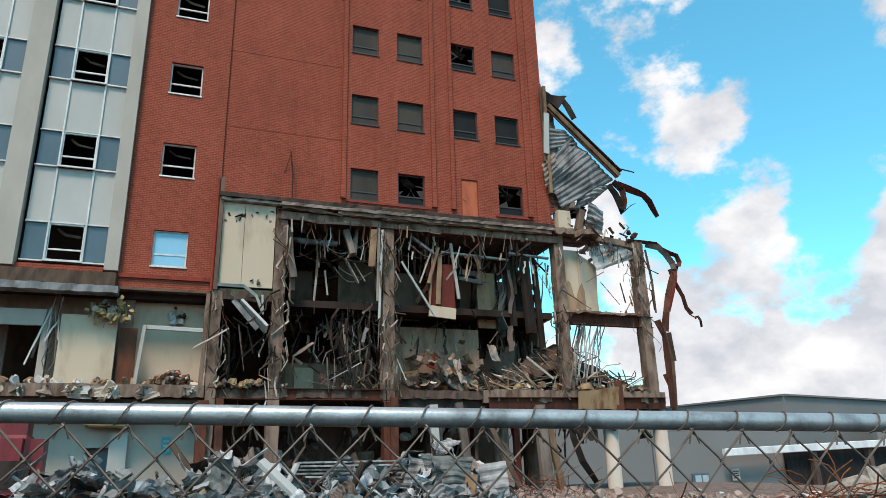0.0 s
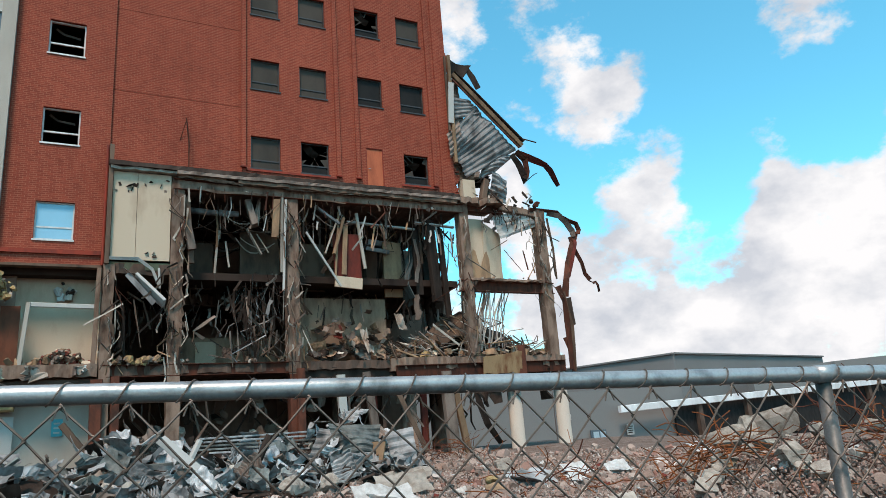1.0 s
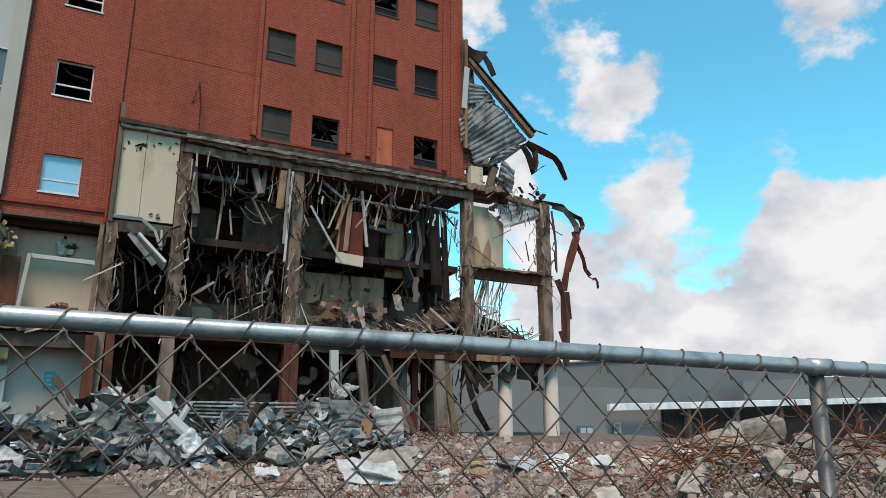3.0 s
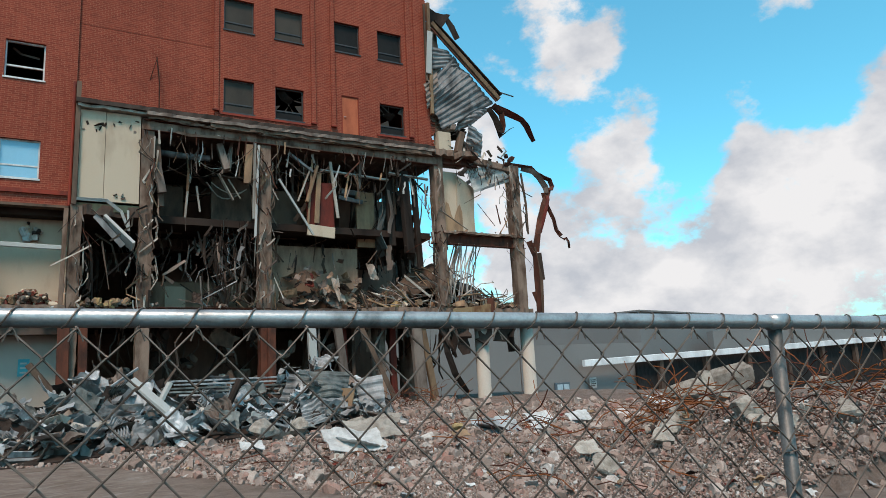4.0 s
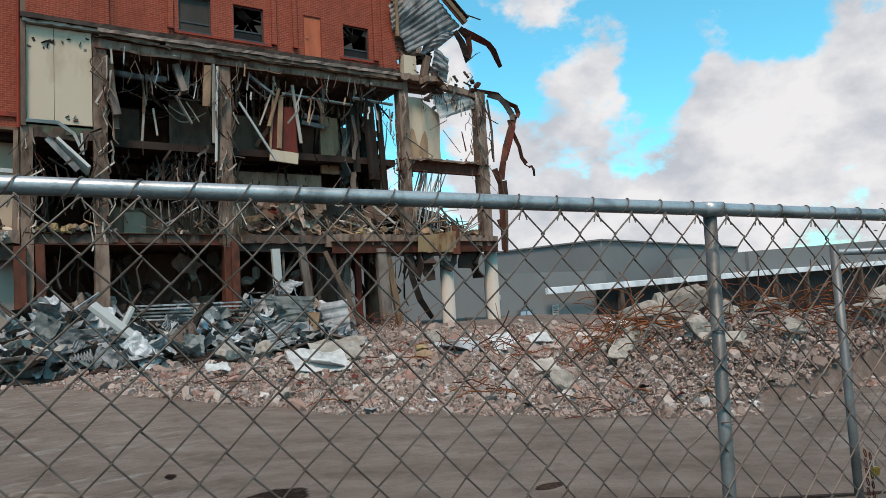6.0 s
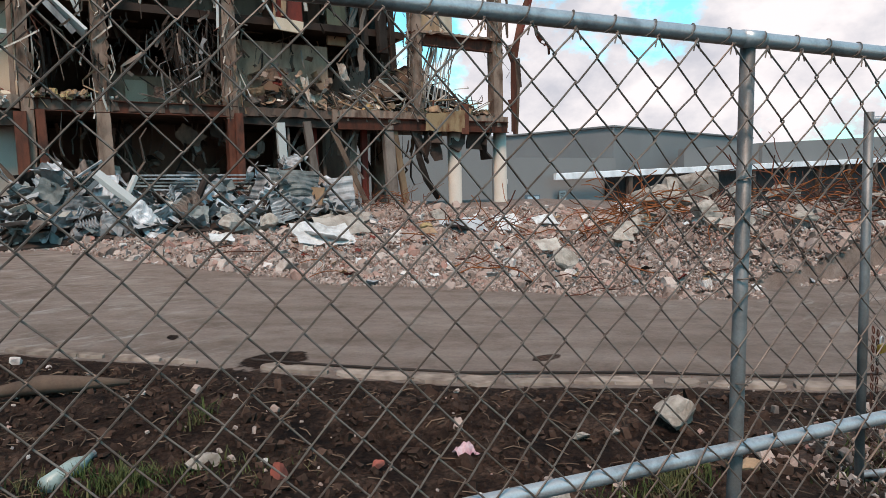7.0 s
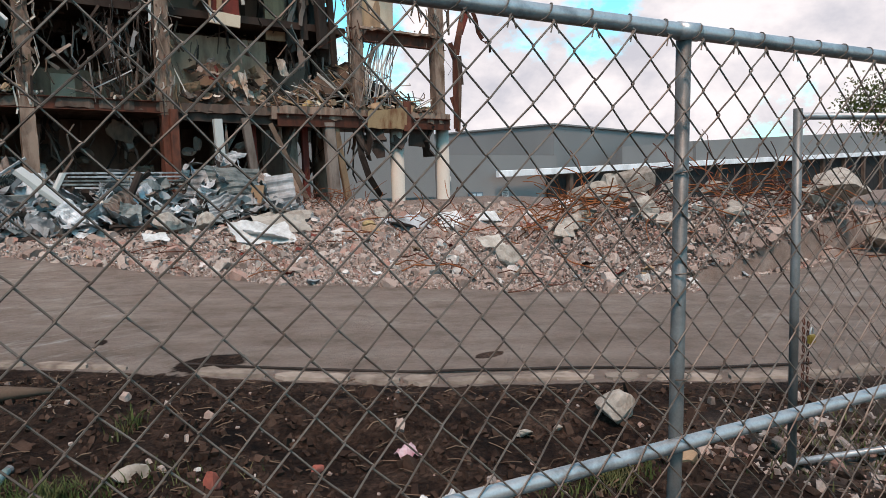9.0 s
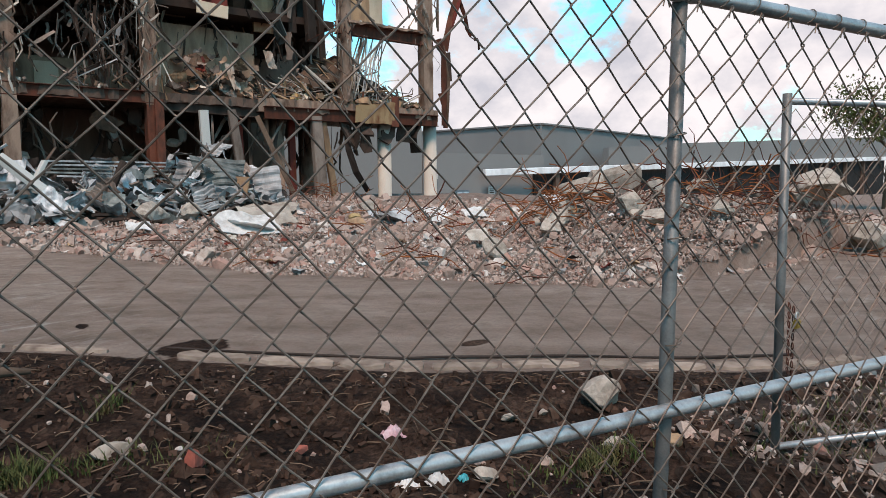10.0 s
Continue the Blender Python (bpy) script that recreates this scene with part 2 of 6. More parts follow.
MALL = worn("grey_render", (0.225, 0.220, 0.212), (0.17, 0.165, 0.16), 0.85, scale=0.08, spread=(.3, .8))
MALL_WHITE = worn("white_fascia", (0.80, 0.80, 0.80), (0.5, 0.5, 0.5), 0.6, scale=0.4)
# near-black base colour stands in for the shade beneath the hall's deck
MALL_SHADE = worn("undercroft_shade", (0.028, 0.026, 0.025), (0.016, 0.015, 0.015), 0.8)
# room surfaces coloured almost black to give the unlit depth behind windows
ROOM_SHADE = worn("room_shade", (0.05, 0.033, 0.026), (0.026, 0.017, 0.014), 0.9, scale=0.9)
BLIND = worn("grey_blind", (0.20, 0.185, 0.165), (0.15, 0.135, 0.12), 0.8)
# pale blue base colour paints the sky's reflection on one window pane
SKY_REFLECTION = worn("painted_sky_reflection", (0.30, 0.58, 0.74), (0.25, 0.50, 0.66), 0.15, scale=0.6)
PAPER = worn("white_sheet", (0.60, 0.575, 0.55), (0.40, 0.37, 0.34), 0.8, scale=6.0, vary=0.2)
STONE = worn("pale_boulder", (0.38, 0.325, 0.275), (0.21, 0.165, 0.13), 0.95, scale=7.0, grain=45, relief=0.9, vary=0.2, streak=False)
REDBRICK_BIT = worn("brick_lump", (0.30, 0.085, 0.06), (0.18, 0.07, 0.055), 0.9, scale=9.0, vary=0.3, streak=False)
BRASS = worn("brass_padlock", (0.55, 0.38, 0.08), (0.35, 0.22, 0.05), 0.35, 0.8, scale=30)
TEAL = worn("teal_plastic", (0.03, 0.33, 0.38), (0.02, 0.22, 0.26), 0.4)
REDPAINT2 = worn("red_car_paint", (0.22, 0.015, 0.02), (0.10, 0.012, 0.014), 0.3)
DARK_GLASS = worn("dark_glass", (0.022, 0.019, 0.017), (0.014, 0.012, 0.011), 0.5, scale=1.0, relief=0.0)
GREY_GLASS = worn("grey_glass", (0.072, 0.058, 0.046), (0.05, 0.041, 0.033), 0.5, scale=0.9, relief=0.0)
GLASS = glass_mat("window_glass", (0.50, 0.49, 0.47), 0.05)
GRASS = worn("grass", (0.055, 0.075, 0.022), (0.13, 0.095, 0.05), 0.8, scale=3.0, vary=0.4, island=True, streak=False)
LEAF = worn("leaf", (0.06, 0.085, 0.025), (0.13, 0.11, 0.04), 0.7, scale=2.0, vary=0.5, island=True, streak=False)
BARK = worn("bark", (0.09, 0.065, 0.045), (0.05, 0.035, 0.025), 0.95)
RUBBLE = rubble_mat("rubble_pieces", True)
CHUNK = rubble_mat("broken_masonry", False)


# ---------------------------------------------------------------- mesh helpers
rng = random.Random(7)


class Geo:
    """Vertices and faces gathered before they become one mesh."""

    def __init__(self):
        self.v, self.f = [], []

    def add(self, vs, fs):
        n = len(self.v)
        self.v.extend(vs)
        self.f.extend(tuple(i + n for i in f) for f in fs)
        return self

    def box(self, x0, x1, y0, y1, z0, z1):
        return self.add([(x0, y0, z0), (x1, y0, z0), (x1, y1, z0), (x0, y1, z0), (x0, y0, z1), (x1, y0, z1), (x1, y1, z1), (x0, y1, z1)],
                        [(0, 3, 2, 1), (4, 5, 6, 7), (0, 1, 5, 4), (1, 2, 6, 5), (2, 3, 7, 6), (3, 0, 4, 7)])

    def bar(self, p, q, w, h, up=(0, 0, 1), roll=0.0, taper=1.0):
        """A straight bar from p to q, w across and h deep, with small chamfers."""
        p, q = Vector(p), Vector(q)
        d = (q - p).normalized()
        u = Vector(up)
        if abs(d.dot(u)) > 0.97:
            u = Vector((0, 1, 0))
        a = d.cross(u).normalized()
        b = a.cross(d)
        if roll:
            r = Matrix.Rotation(roll, 3, d)
            a, b = r @ a, r @ b
        c = min(w, h) * 0.12
        prof = [(-w / 2 + c, -h / 2), (w / 2 - c, -h / 2), (w / 2, -h / 2 + c), (w / 2, h / 2 - c), (w / 2 - c, h / 2), (-w / 2 + c, h / 2), (-w / 2, h / 2 - c), (-w / 2, -h / 2 + c)]
        vs = [p + a * x + b * y for x, y in prof] + [q + (a * x + b * y) * taper for x, y in prof]
        fs = [(i, (i + 1) % 8, 8 + (i + 1) % 8, 8 + i) for i in range(8)] + [tuple(range(7, -1, -1)), tuple(range(8, 16))]
        return self.add([tuple(v) for v in vs], fs)

    def ibeam(self, p, q, w, h, t=0.03):
        """A rolled steel beam: two flanges and a web."""
        p, q = Vector(p), Vector(q)
        up = Vector((0, 0, 1)) if abs((q - p).normalized().z) < 0.9 else Vector((0, 1, 0))
        self.bar(p + up * (h / 2), q + up * (h / 2), w, t, up)
        self.bar(p - up * (h / 2), q - up * (h / 2), w, t, up)
        return self.bar(p, q, t, h - t, up)

    def tube(self, pts, r, n=8, caps=True, radii=None):
        pts = [Vector(p) for p in pts]
        vs, fs = [], []
        a = None
        for i, p in enumerate(pts):
            d = (pts[min(i + 1, len(pts) - 1)] - pts[max(i - 1, 0)]).normalized()
            if a is None:
                a = d.cross(Vector((0, 0, 1)) if abs(d.z) < 0.9 else Vector((1, 0, 0))).normalized()
            else:
                a = (a - d * a.dot(d)).normalized()
            b = d.cross(a)
            rr = radii[i] if radii else r
            vs += [tuple(p + (a * math.cos(k * math.tau / n) + b * math.sin(k * math.tau / n)) * rr) for k in range(n)]
        for i in range(len(pts) - 1):
            fs += [(i * n + k, i * n + (k + 1) % n, (i + 1) * n + (k + 1) % n, (i + 1) * n + k) for k in range(n)]
        if caps:
            fs += [tuple(range(n - 1, -1, -1)), tuple(range(len(vs) - n, len(vs)))]
        return self.add(vs, fs)

    def strip(self, pts, width, thick, turn=0.0, twist=0.0, ragged=0.25, r=rng):
        """A bent band of sheet or board along pts: it has thickness, twist and a torn outline."""
        pts = [Vector(p) for p in pts]
        vs, n = [], len(pts)
        for i, p in enumerate(pts):
            d = (pts[min(i + 1, n - 1)] - pts[max(i - 1, 0)]).normalized()
            s = d.cross(Vector((0, 1, 0.1))).normalized()
            s = Matrix.Rotation(turn + twist * i / max(1, n - 1), 3, d) @ s
            b = d.cross(s)
            wl, wr = (width / 2 * (1 + r.uniform(-ragged, ragged)) for _ in "ab")
            vs += [tuple(p - s * wl - b * thick / 2), tuple(p + s * wr - b * thick / 2), tuple(p + s * wr + b * thick / 2), tuple(p - s * wl + b * thick / 2)]
        fs = [(0, 1, 2, 3), tuple(4 * n - 1 - i for i in range(4))]
        for i in range(n - 1):
            k = 4 * i
            fs += [(k + a, k + 4 + a, k + 4 + (a + 1) % 4, k + (a + 1) % 4) for a in range(4)]
        return self.add(vs, fs)

    def sheet(self, fn, nu, nv, thick=0.004):
        """A thin sheet with two faces from a function of u and v in 0..1."""
        top = [Vector(fn(i / nu, j / nv)) for j in range(nv + 1) for i in range(nu + 1)]
        w = nu + 1
        nrm = []
        for j in range(nv + 1):
            for i in range(nu + 1):
                du = top[j * w + min(i + 1, nu)] - top[j * w + max(i - 1, 0)]
                dv = top[min(j + 1, nv) * w + i] - top[max(j - 1, 0) * w + i]
                c = du.cross(dv)
                nrm.append(c.normalized() if c.length > 1e-9 else Vector((0, 0, 1)))
        vs = [tuple(p) for p in top] + [tuple(p - m * thick) for p, m in zip(top, nrm)]
        k = len(top)
        fs = []
        for j in range(nv):
            for i in range(nu):
                a = j * w + i
                fs += [(a, a + 1, a + w + 1, a + w), (k + a, k + a + w, k + a + w + 1, k + a + 1)]
        rim = [i for i in range(nu)] + [nu + w * j for j in range(nv)] + [nv * w + nu - i for i in range(nu)] + [w * (nv - j) for j in range(nv)]
        for a, b in zip(rim, rim[1:] + rim[:1]):
            fs.append((a, k + a, k + b, b))
        return self.add(vs, fs)

    def stone(self, c, s, r, flat=1.0, rot=None):
        """A broken lump: a cube with its corners cut at random."""
        q = Euler((r.uniform(0, 6.3), r.uniform(0, 6.3), r.uniform(0, 6.3))).to_matrix() if rot is None else rot
        sx, sy, sz = s * r.uniform(.7, 1.25), s * r.uniform(.55, 1.0), s * r.uniform(.4, .8) * flat
        vs = []
        for x, y, z in STONE_V:
            p = Vector((x * sx * r.uniform(.7, 1.15), y * sy * r.uniform(.7, 1.15), z * sz * r.uniform(.7, 1.15)))
            vs.append(tuple(q @ p + Vector(c)))
        return self.add(vs, STONE_F)

    def pebble(self, c, s, r):
        """A small shard: a skewed block of eight corners."""
        q = Euler((r.uniform(0, 6.3), r.uniform(0, 6.3), r.uniform(0, 6.3))).to_matrix()
        sx, sy, sz = s * r.uniform(.7, 1.5), s * r.uniform(.5, 1.0), s * r.uniform(.3, .7)
        c = Vector(c)
        vs = [tuple(q @ Vector((x * sx * r.uniform(.45, 1.1), y * sy * r.uniform(.45, 1.1), z * sz * r.uniform(.45, 1.1))) + c)
              for x, y, z in ((-1, -1, -1), (1, -1, -1), (1, 1, -1), (-1, 1, -1), (-1, -1, 1), (1, -1, 1), (1, 1, 1), (-1, 1, 1))]
        return self.add(vs, [(0, 3, 2, 1), (4, 5, 6, 7), (0, 1, 5, 4), (1, 2, 6, 5), (2, 3, 7, 6), (3, 0, 4, 7)])

    def wall(self, x0, x1, z0, z1, y0, y1, holes):
        """An upright wall along x with openings cut through it: holes are (xa, xb, za, zb)."""
        xs = sorted({x0, x1, *(h[0] for h in holes), *(h[1] for h in holes)})
        zs = sorted({z0, z1, *(h[2] for h in holes), *(h[3] for h in holes)})
        xs, zs = [x for x in xs if x0 <= x <= x1], [z for z in zs if z0 <= z <= z1]
        nx, nz = len(xs) - 1, len(zs) - 1

        def solid(i, j):
            if not (0 <= i < nx and 0 <= j < nz):
                return False
            cx, cz = (xs[i] + xs[i + 1]) / 2, (zs[j] + zs[j + 1]) / 2
            return not any(a < cx < b and c < cz < d for a, b, c, d in holes)

        for i in range(nx):
            for j in range(nz):
                if not solid(i, j):
                    continue
                a, b, c, d = xs[i], xs[i + 1], zs[j], zs[j + 1]
                self.add([(a, y0, c), (b, y0, c), (b, y0, d), (a, y0, d), (a, y1, c), (b, y1, c), (b, y1, d), (a, y1, d)],
                         [(0, 1, 2, 3), (7, 6, 5, 4)] + ([] if solid(i - 1, j) else [(0, 3, 7, 4)]) + ([] if solid(i + 1, j) else [(1, 5, 6, 2)])
                         + ([] if solid(i, j - 1) else [(0, 4, 5, 1)]) + ([] if solid(i, j + 1) else [(3, 2, 6, 7)]))
        return self


_b = bmesh.new()
bmesh.ops.create_cube(_b, size=2.0)
bmesh.ops.bevel(_b, geom=_b.verts[:], offset=0.55, affect="VERTICES", segments=1)
_b.verts.index_update()
STONE_V = [tuple(v.co) for v in _b.verts]
STONE_F = [tuple(v.index for v in f.verts) for f in _b.faces]
_b.free()


# the plan is drawn level; the site behind the fence climbs a little away from it
PLAN = {"slope": False, "base": (0, 0, 0)}


def lay(p):
    """A point of the level plan, set on the sloping site."""
    k = (min(70.0, max(0.5, p[1])) - 0.5) / 25.5
    return (p[0] - 0.09 + 0.96 * k, p[1] - 0.16 + 2.66 * k, p[2] - 0.045 + 0.955 * k)


def part(name, geo, material, parent=None, label="", smooth=False):
    """One mesh object, under a thing or under a part."""
    me = bpy.data.meshes.new(name)
    me.from_pydata([lay(v) for v in geo.v] if PLAN["slope"] else geo.v, [], geo.f)
    me.materials.append(material)
    if smooth:
        me.shade_smooth()
    ob = new(name, me)
    if parent:
        ob.parent = parent
    if label:
        ob["label"] = label
    return ob


def thing(name, label, category, group="", kind=""):
    e = new(name)
    e.location = PLAN["base"]
    return tagged(e, label, category, group, kind)


def nz(x, y, z=0.0, s=1.0):
    return noise.noise(Vector((x * s, y * s, z * s)))


# ---------------------------------------------------------------- the ground
def fence_y(x):
    return 1.5 - 0.19 * (x - 2)


def along(x, pts):
    """A line through plan points, read at x."""
    for (a, b), (c, d) in zip(pts, pts[1:]):
        if x <= c:
            return b + (d - b) * (x - a) / (c - a)
    return pts[-1][1]


def edge_y(x):
    """Where the soil ends and the paving begins."""
    return along(x, [(-40, 40), (-4, 11), (0.4, 7.1), (1.5, 6.15), (2.3, 5.4), (3.0, 4.8), (3.5, 4.4), (4.5, 3.85), (5.6, 3.1), (6.3, 2.75), (10, 1.6), (40, -3)])


def toe_y(x):
    """Where the rubble begins."""
    return along(x, [(-40, 18), (0.2, 17.0), (2.7, 12.0), (4.6, 9.1), (6.5, 7.3), (8.2, 6.0), (10.8, 5.8), (16, 6.4), (40, 6)])


def ground_z(x, y):
    z = -0.8
    if y > 30:
        q = min(1.0, (y - 30) / 25)
        z -= 3.7 * q * q * (3 - 2 * q)
    far = max(0.0, x - 24)
    if far > 0 and y > 8:
        z -= min(1.0, far / 20) * 1.2 * min(1.0, (y - 8) / 10)
    soil = max(0.0, min(1.0, (edge_y(x) - y - .1) / .6))
    u, v = .8 * x - .6 * y, .6 * x + .8 * y
    z += 0.02 * soil + 0.10 * soil * nz(u * .4, v, 3.1, 1.5) + 0.05 * soil * nz(u * .6, v, 1.1, 4.2) + 0.02 * soil * nz(x, y, 7.3, 11.0) + 0.012 * nz(x, y, 0, 1.2)
    return z


def mound_z(x, y):
    """Height of the rubble above the ground."""
    d = y - toe_y(x)
    if d <= 0:
        return 0.0
    rise = min(1.0, d / 2.5)
    h = 0.17 * rise * (1 + 0.8 * nz(x, y, 5.0, 0.45)) + 0.12 * rise * nz(x, y, 2.0, 1.3)
    # a ridge of broken concrete that climbs away from the building
    rx = max(0.0, min(1.0, (x - 0.95 * y) / 3.0))
    ry = math.exp(-((math.hypot(x, y) - 15.5) / 3.6) ** 2)
    h += 1.0 * rx * ry * (1 + 0.25 * nz(x, y, 8.0, 0.5))
    back = max(0.0, min(1.0, (y - 17) / 6)) * max(0.0, min(1.0, (27 - y) / 3))
    h += 0.15 * back * (1 + nz(x, y, 4.0, 0.6))
    return max(0.0, h) * max(0.0, min(1.0, (30 - y) / 3))


def ground_mat():
    m, nt, b = base_mat("site_ground", 0.95)
    at = nt.nodes.new("ShaderNodeAttribute")
    at.attribute_name = "cover"
    sep = nt.nodes.new("ShaderNodeSeparateColor")
    nt.links.new(at.outputs["Color"], sep.inputs[0])
    fine = tex(nt, "ShaderNodeTexNoise", 28.0, detail=8.0, rough=0.7)
    mid = tex(nt, "ShaderNodeTexNoise", 3.2, detail=8.0, rough=0.65)
    long_ = tex(nt, "ShaderNodeTexNoise", 1.3, detail=9.0, rough=0.66, stretch=(0.5, 1.5, 1), turn=radians(37))
    grit = tex(nt, "ShaderNodeTexVoronoi", 42.0)
    soil = ramp(nt, mid.outputs["Fac"], [(.34, (.010, .0055, .004)), (.5, (.034, .018, .012)), (.66, (.088, .050, .034))])
    soil = mixed(nt, 0.8, soil, ramp(nt, fine.outputs["Fac"], [(.35, (.15, .15, .15)), (.68, (2.0, 2.0, 2.0))]), "MULTIPLY")
    road = ramp(nt, long_.outputs["Fac"], [(.26, (.20, .142, .110)), (.5, (.285, .208, .168)), (.66, (.345, .262, .215)), (.80, (.44, .36, .30))])
    scrape = tex(nt, "ShaderNodeTexNoise", 2.6, detail=8.0, rough=0.7, stretch=(0.55, 2.0, 1), turn=radians(-12))
    marks = mixed(nt, 1.0, ramp(nt, scrape.outputs["Fac"], [(.53, (0, 0, 0)), (.70, (.6, .6, .6))]), sep.outputs[2], "MULTIPLY")
    road = mixed(nt, marks, road, (.56, .50, .44))
    road = mixed(nt, 0.45, road, ramp(nt, fine.outputs["Fac"], [(.3, (.6, .6, .6)), (.7, (1.15, 1.15, 1.15))]), "MULTIPLY")
    road = mixed(nt, 0.7, road, ramp(nt, mid.outputs["Fac"], [(.34, (.72, .69, .66)), (.5, (1, 1, 1)), (.68, (1.14, 1.12, 1.12))]), "MULTIPLY")
    dust = ramp(nt, mid.outputs["Fac"], [(.3, (.13, .09, .072)), (.7, (.27, .195, .16))])
    dust = mixed(nt, 0.6, dust, ramp(nt, grit.outputs["Distance"], [(.1, (.5, .5, .5)), (.6, (1.2, 1.2, 1.2))]), "MULTIPLY")
    edge = nt.nodes.new("ShaderNodeMath")
    edge.operation = "ADD"
    nt.links.new(sep.outputs[0], edge.inputs[0])
    n2 = nt.nodes.new("ShaderNodeMath")
    n2.operation = "MULTIPLY_ADD"
    nt.links.new(mid.outputs["Fac"], n2.inputs[0])
    n2.inputs[1].default_value, n2.inputs[2].default_value = 0.5, -0.25
    nt.links.new(n2.outputs[0], edge.inputs[1])
    c = mixed(nt, ramp(nt, edge.outputs[0], [(.47, (0, 0, 0)), (.53, (1, 1, 1))]), road, soil)
    c = mixed(nt, sep.outputs[1], c, dust)
    nt.links.new(c, b.inputs["Base Color"])
    bump(nt, b, fine.outputs["Fac"], 1.0, 0.09)
    return m


def build_ground():
    me = bpy.data.meshes.new("ground")
    xs = list(np.concatenate([np.linspace(-900, -30, 8), np.linspace(-24, -6, 10), np.arange(-5, 14, 0.10), np.linspace(14.5, 40, 40), np.linspace(50, 1200, 12)]))
    ys = list(np.concatenate([np.linspace(-600, -4, 6), np.linspace(-3, 1.2, 7), np.arange(1.3, 10, 0.09), np.linspace(10.3, 32, 60), np.linspace(34, 70, 12), np.linspace(90, 1500, 8)]))
    vs, col = [], []
    for y in ys:
        for x in xs:
            z = ground_z(x, y)
            vs.append(lay((x, y, z + 0.6 * mound_z(x, y))))
            e = edge_y(x)
            soil = max(0.0, min(1.0, .5 + (e - y) / .5))
            # a bite of soil that spills over the paving
            soil = max(soil, 0.8 * math.exp(-((x - 2.1) / .5) ** 2 - ((y - 6.1) / .35) ** 2), .8 * math.exp(-((x - 1.4) / .12) ** 2 - ((y - 7.4) / .18) ** 2), .72 * math.exp(-((x - 4.3) / .3) ** 2 - ((y - 4.9) / .12) ** 2))
            dust = max(0.0, min(1.0, (y - toe_y(x) + 0.5) / 0.8))
            dust = max(dust, .75 * max(0.0, min(1.0, (x - 3.9) / .6)) * math.exp(-((y - 2.1 + .2 * (x - 4.5)) / .6) ** 2))
            scraped = max(0.0, min(1.0, (2.6 - x) / 1.6), .9 * min(1.0, (x - 6.0) / 3.0)) if y > e - .2 else 0.0
            col.append((soil, dust, scraped, 1.0))
    w = len(xs)
    fs = [(j * w + i, j * w + i + 1, (j + 1) * w + i + 1, (j + 1) * w + i) for j in range(len(ys) - 1) for i in range(w - 1)]
    me.from_pydata(vs, [], fs)
    me.shade_smooth()
    a = me.color_attributes.new("cover", "FLOAT_COLOR", "POINT")
    a.data.foreach_set("color", np.array(col, dtype=np.float32).ravel())
    me.materials.append(ground_mat())
    tagged(new("ground", me), "bare site ground of dark soil, dusty concrete and debris", "ground", kind="structure")


build_ground()


# ---------------------------------------------------------------- the chain-link fence
FENCE_X = (-2.2, 4.9)
POSTS = [2.02, -1.1]


def rail_z(x):
    return 1.292 - 0.028 * (x - 2)


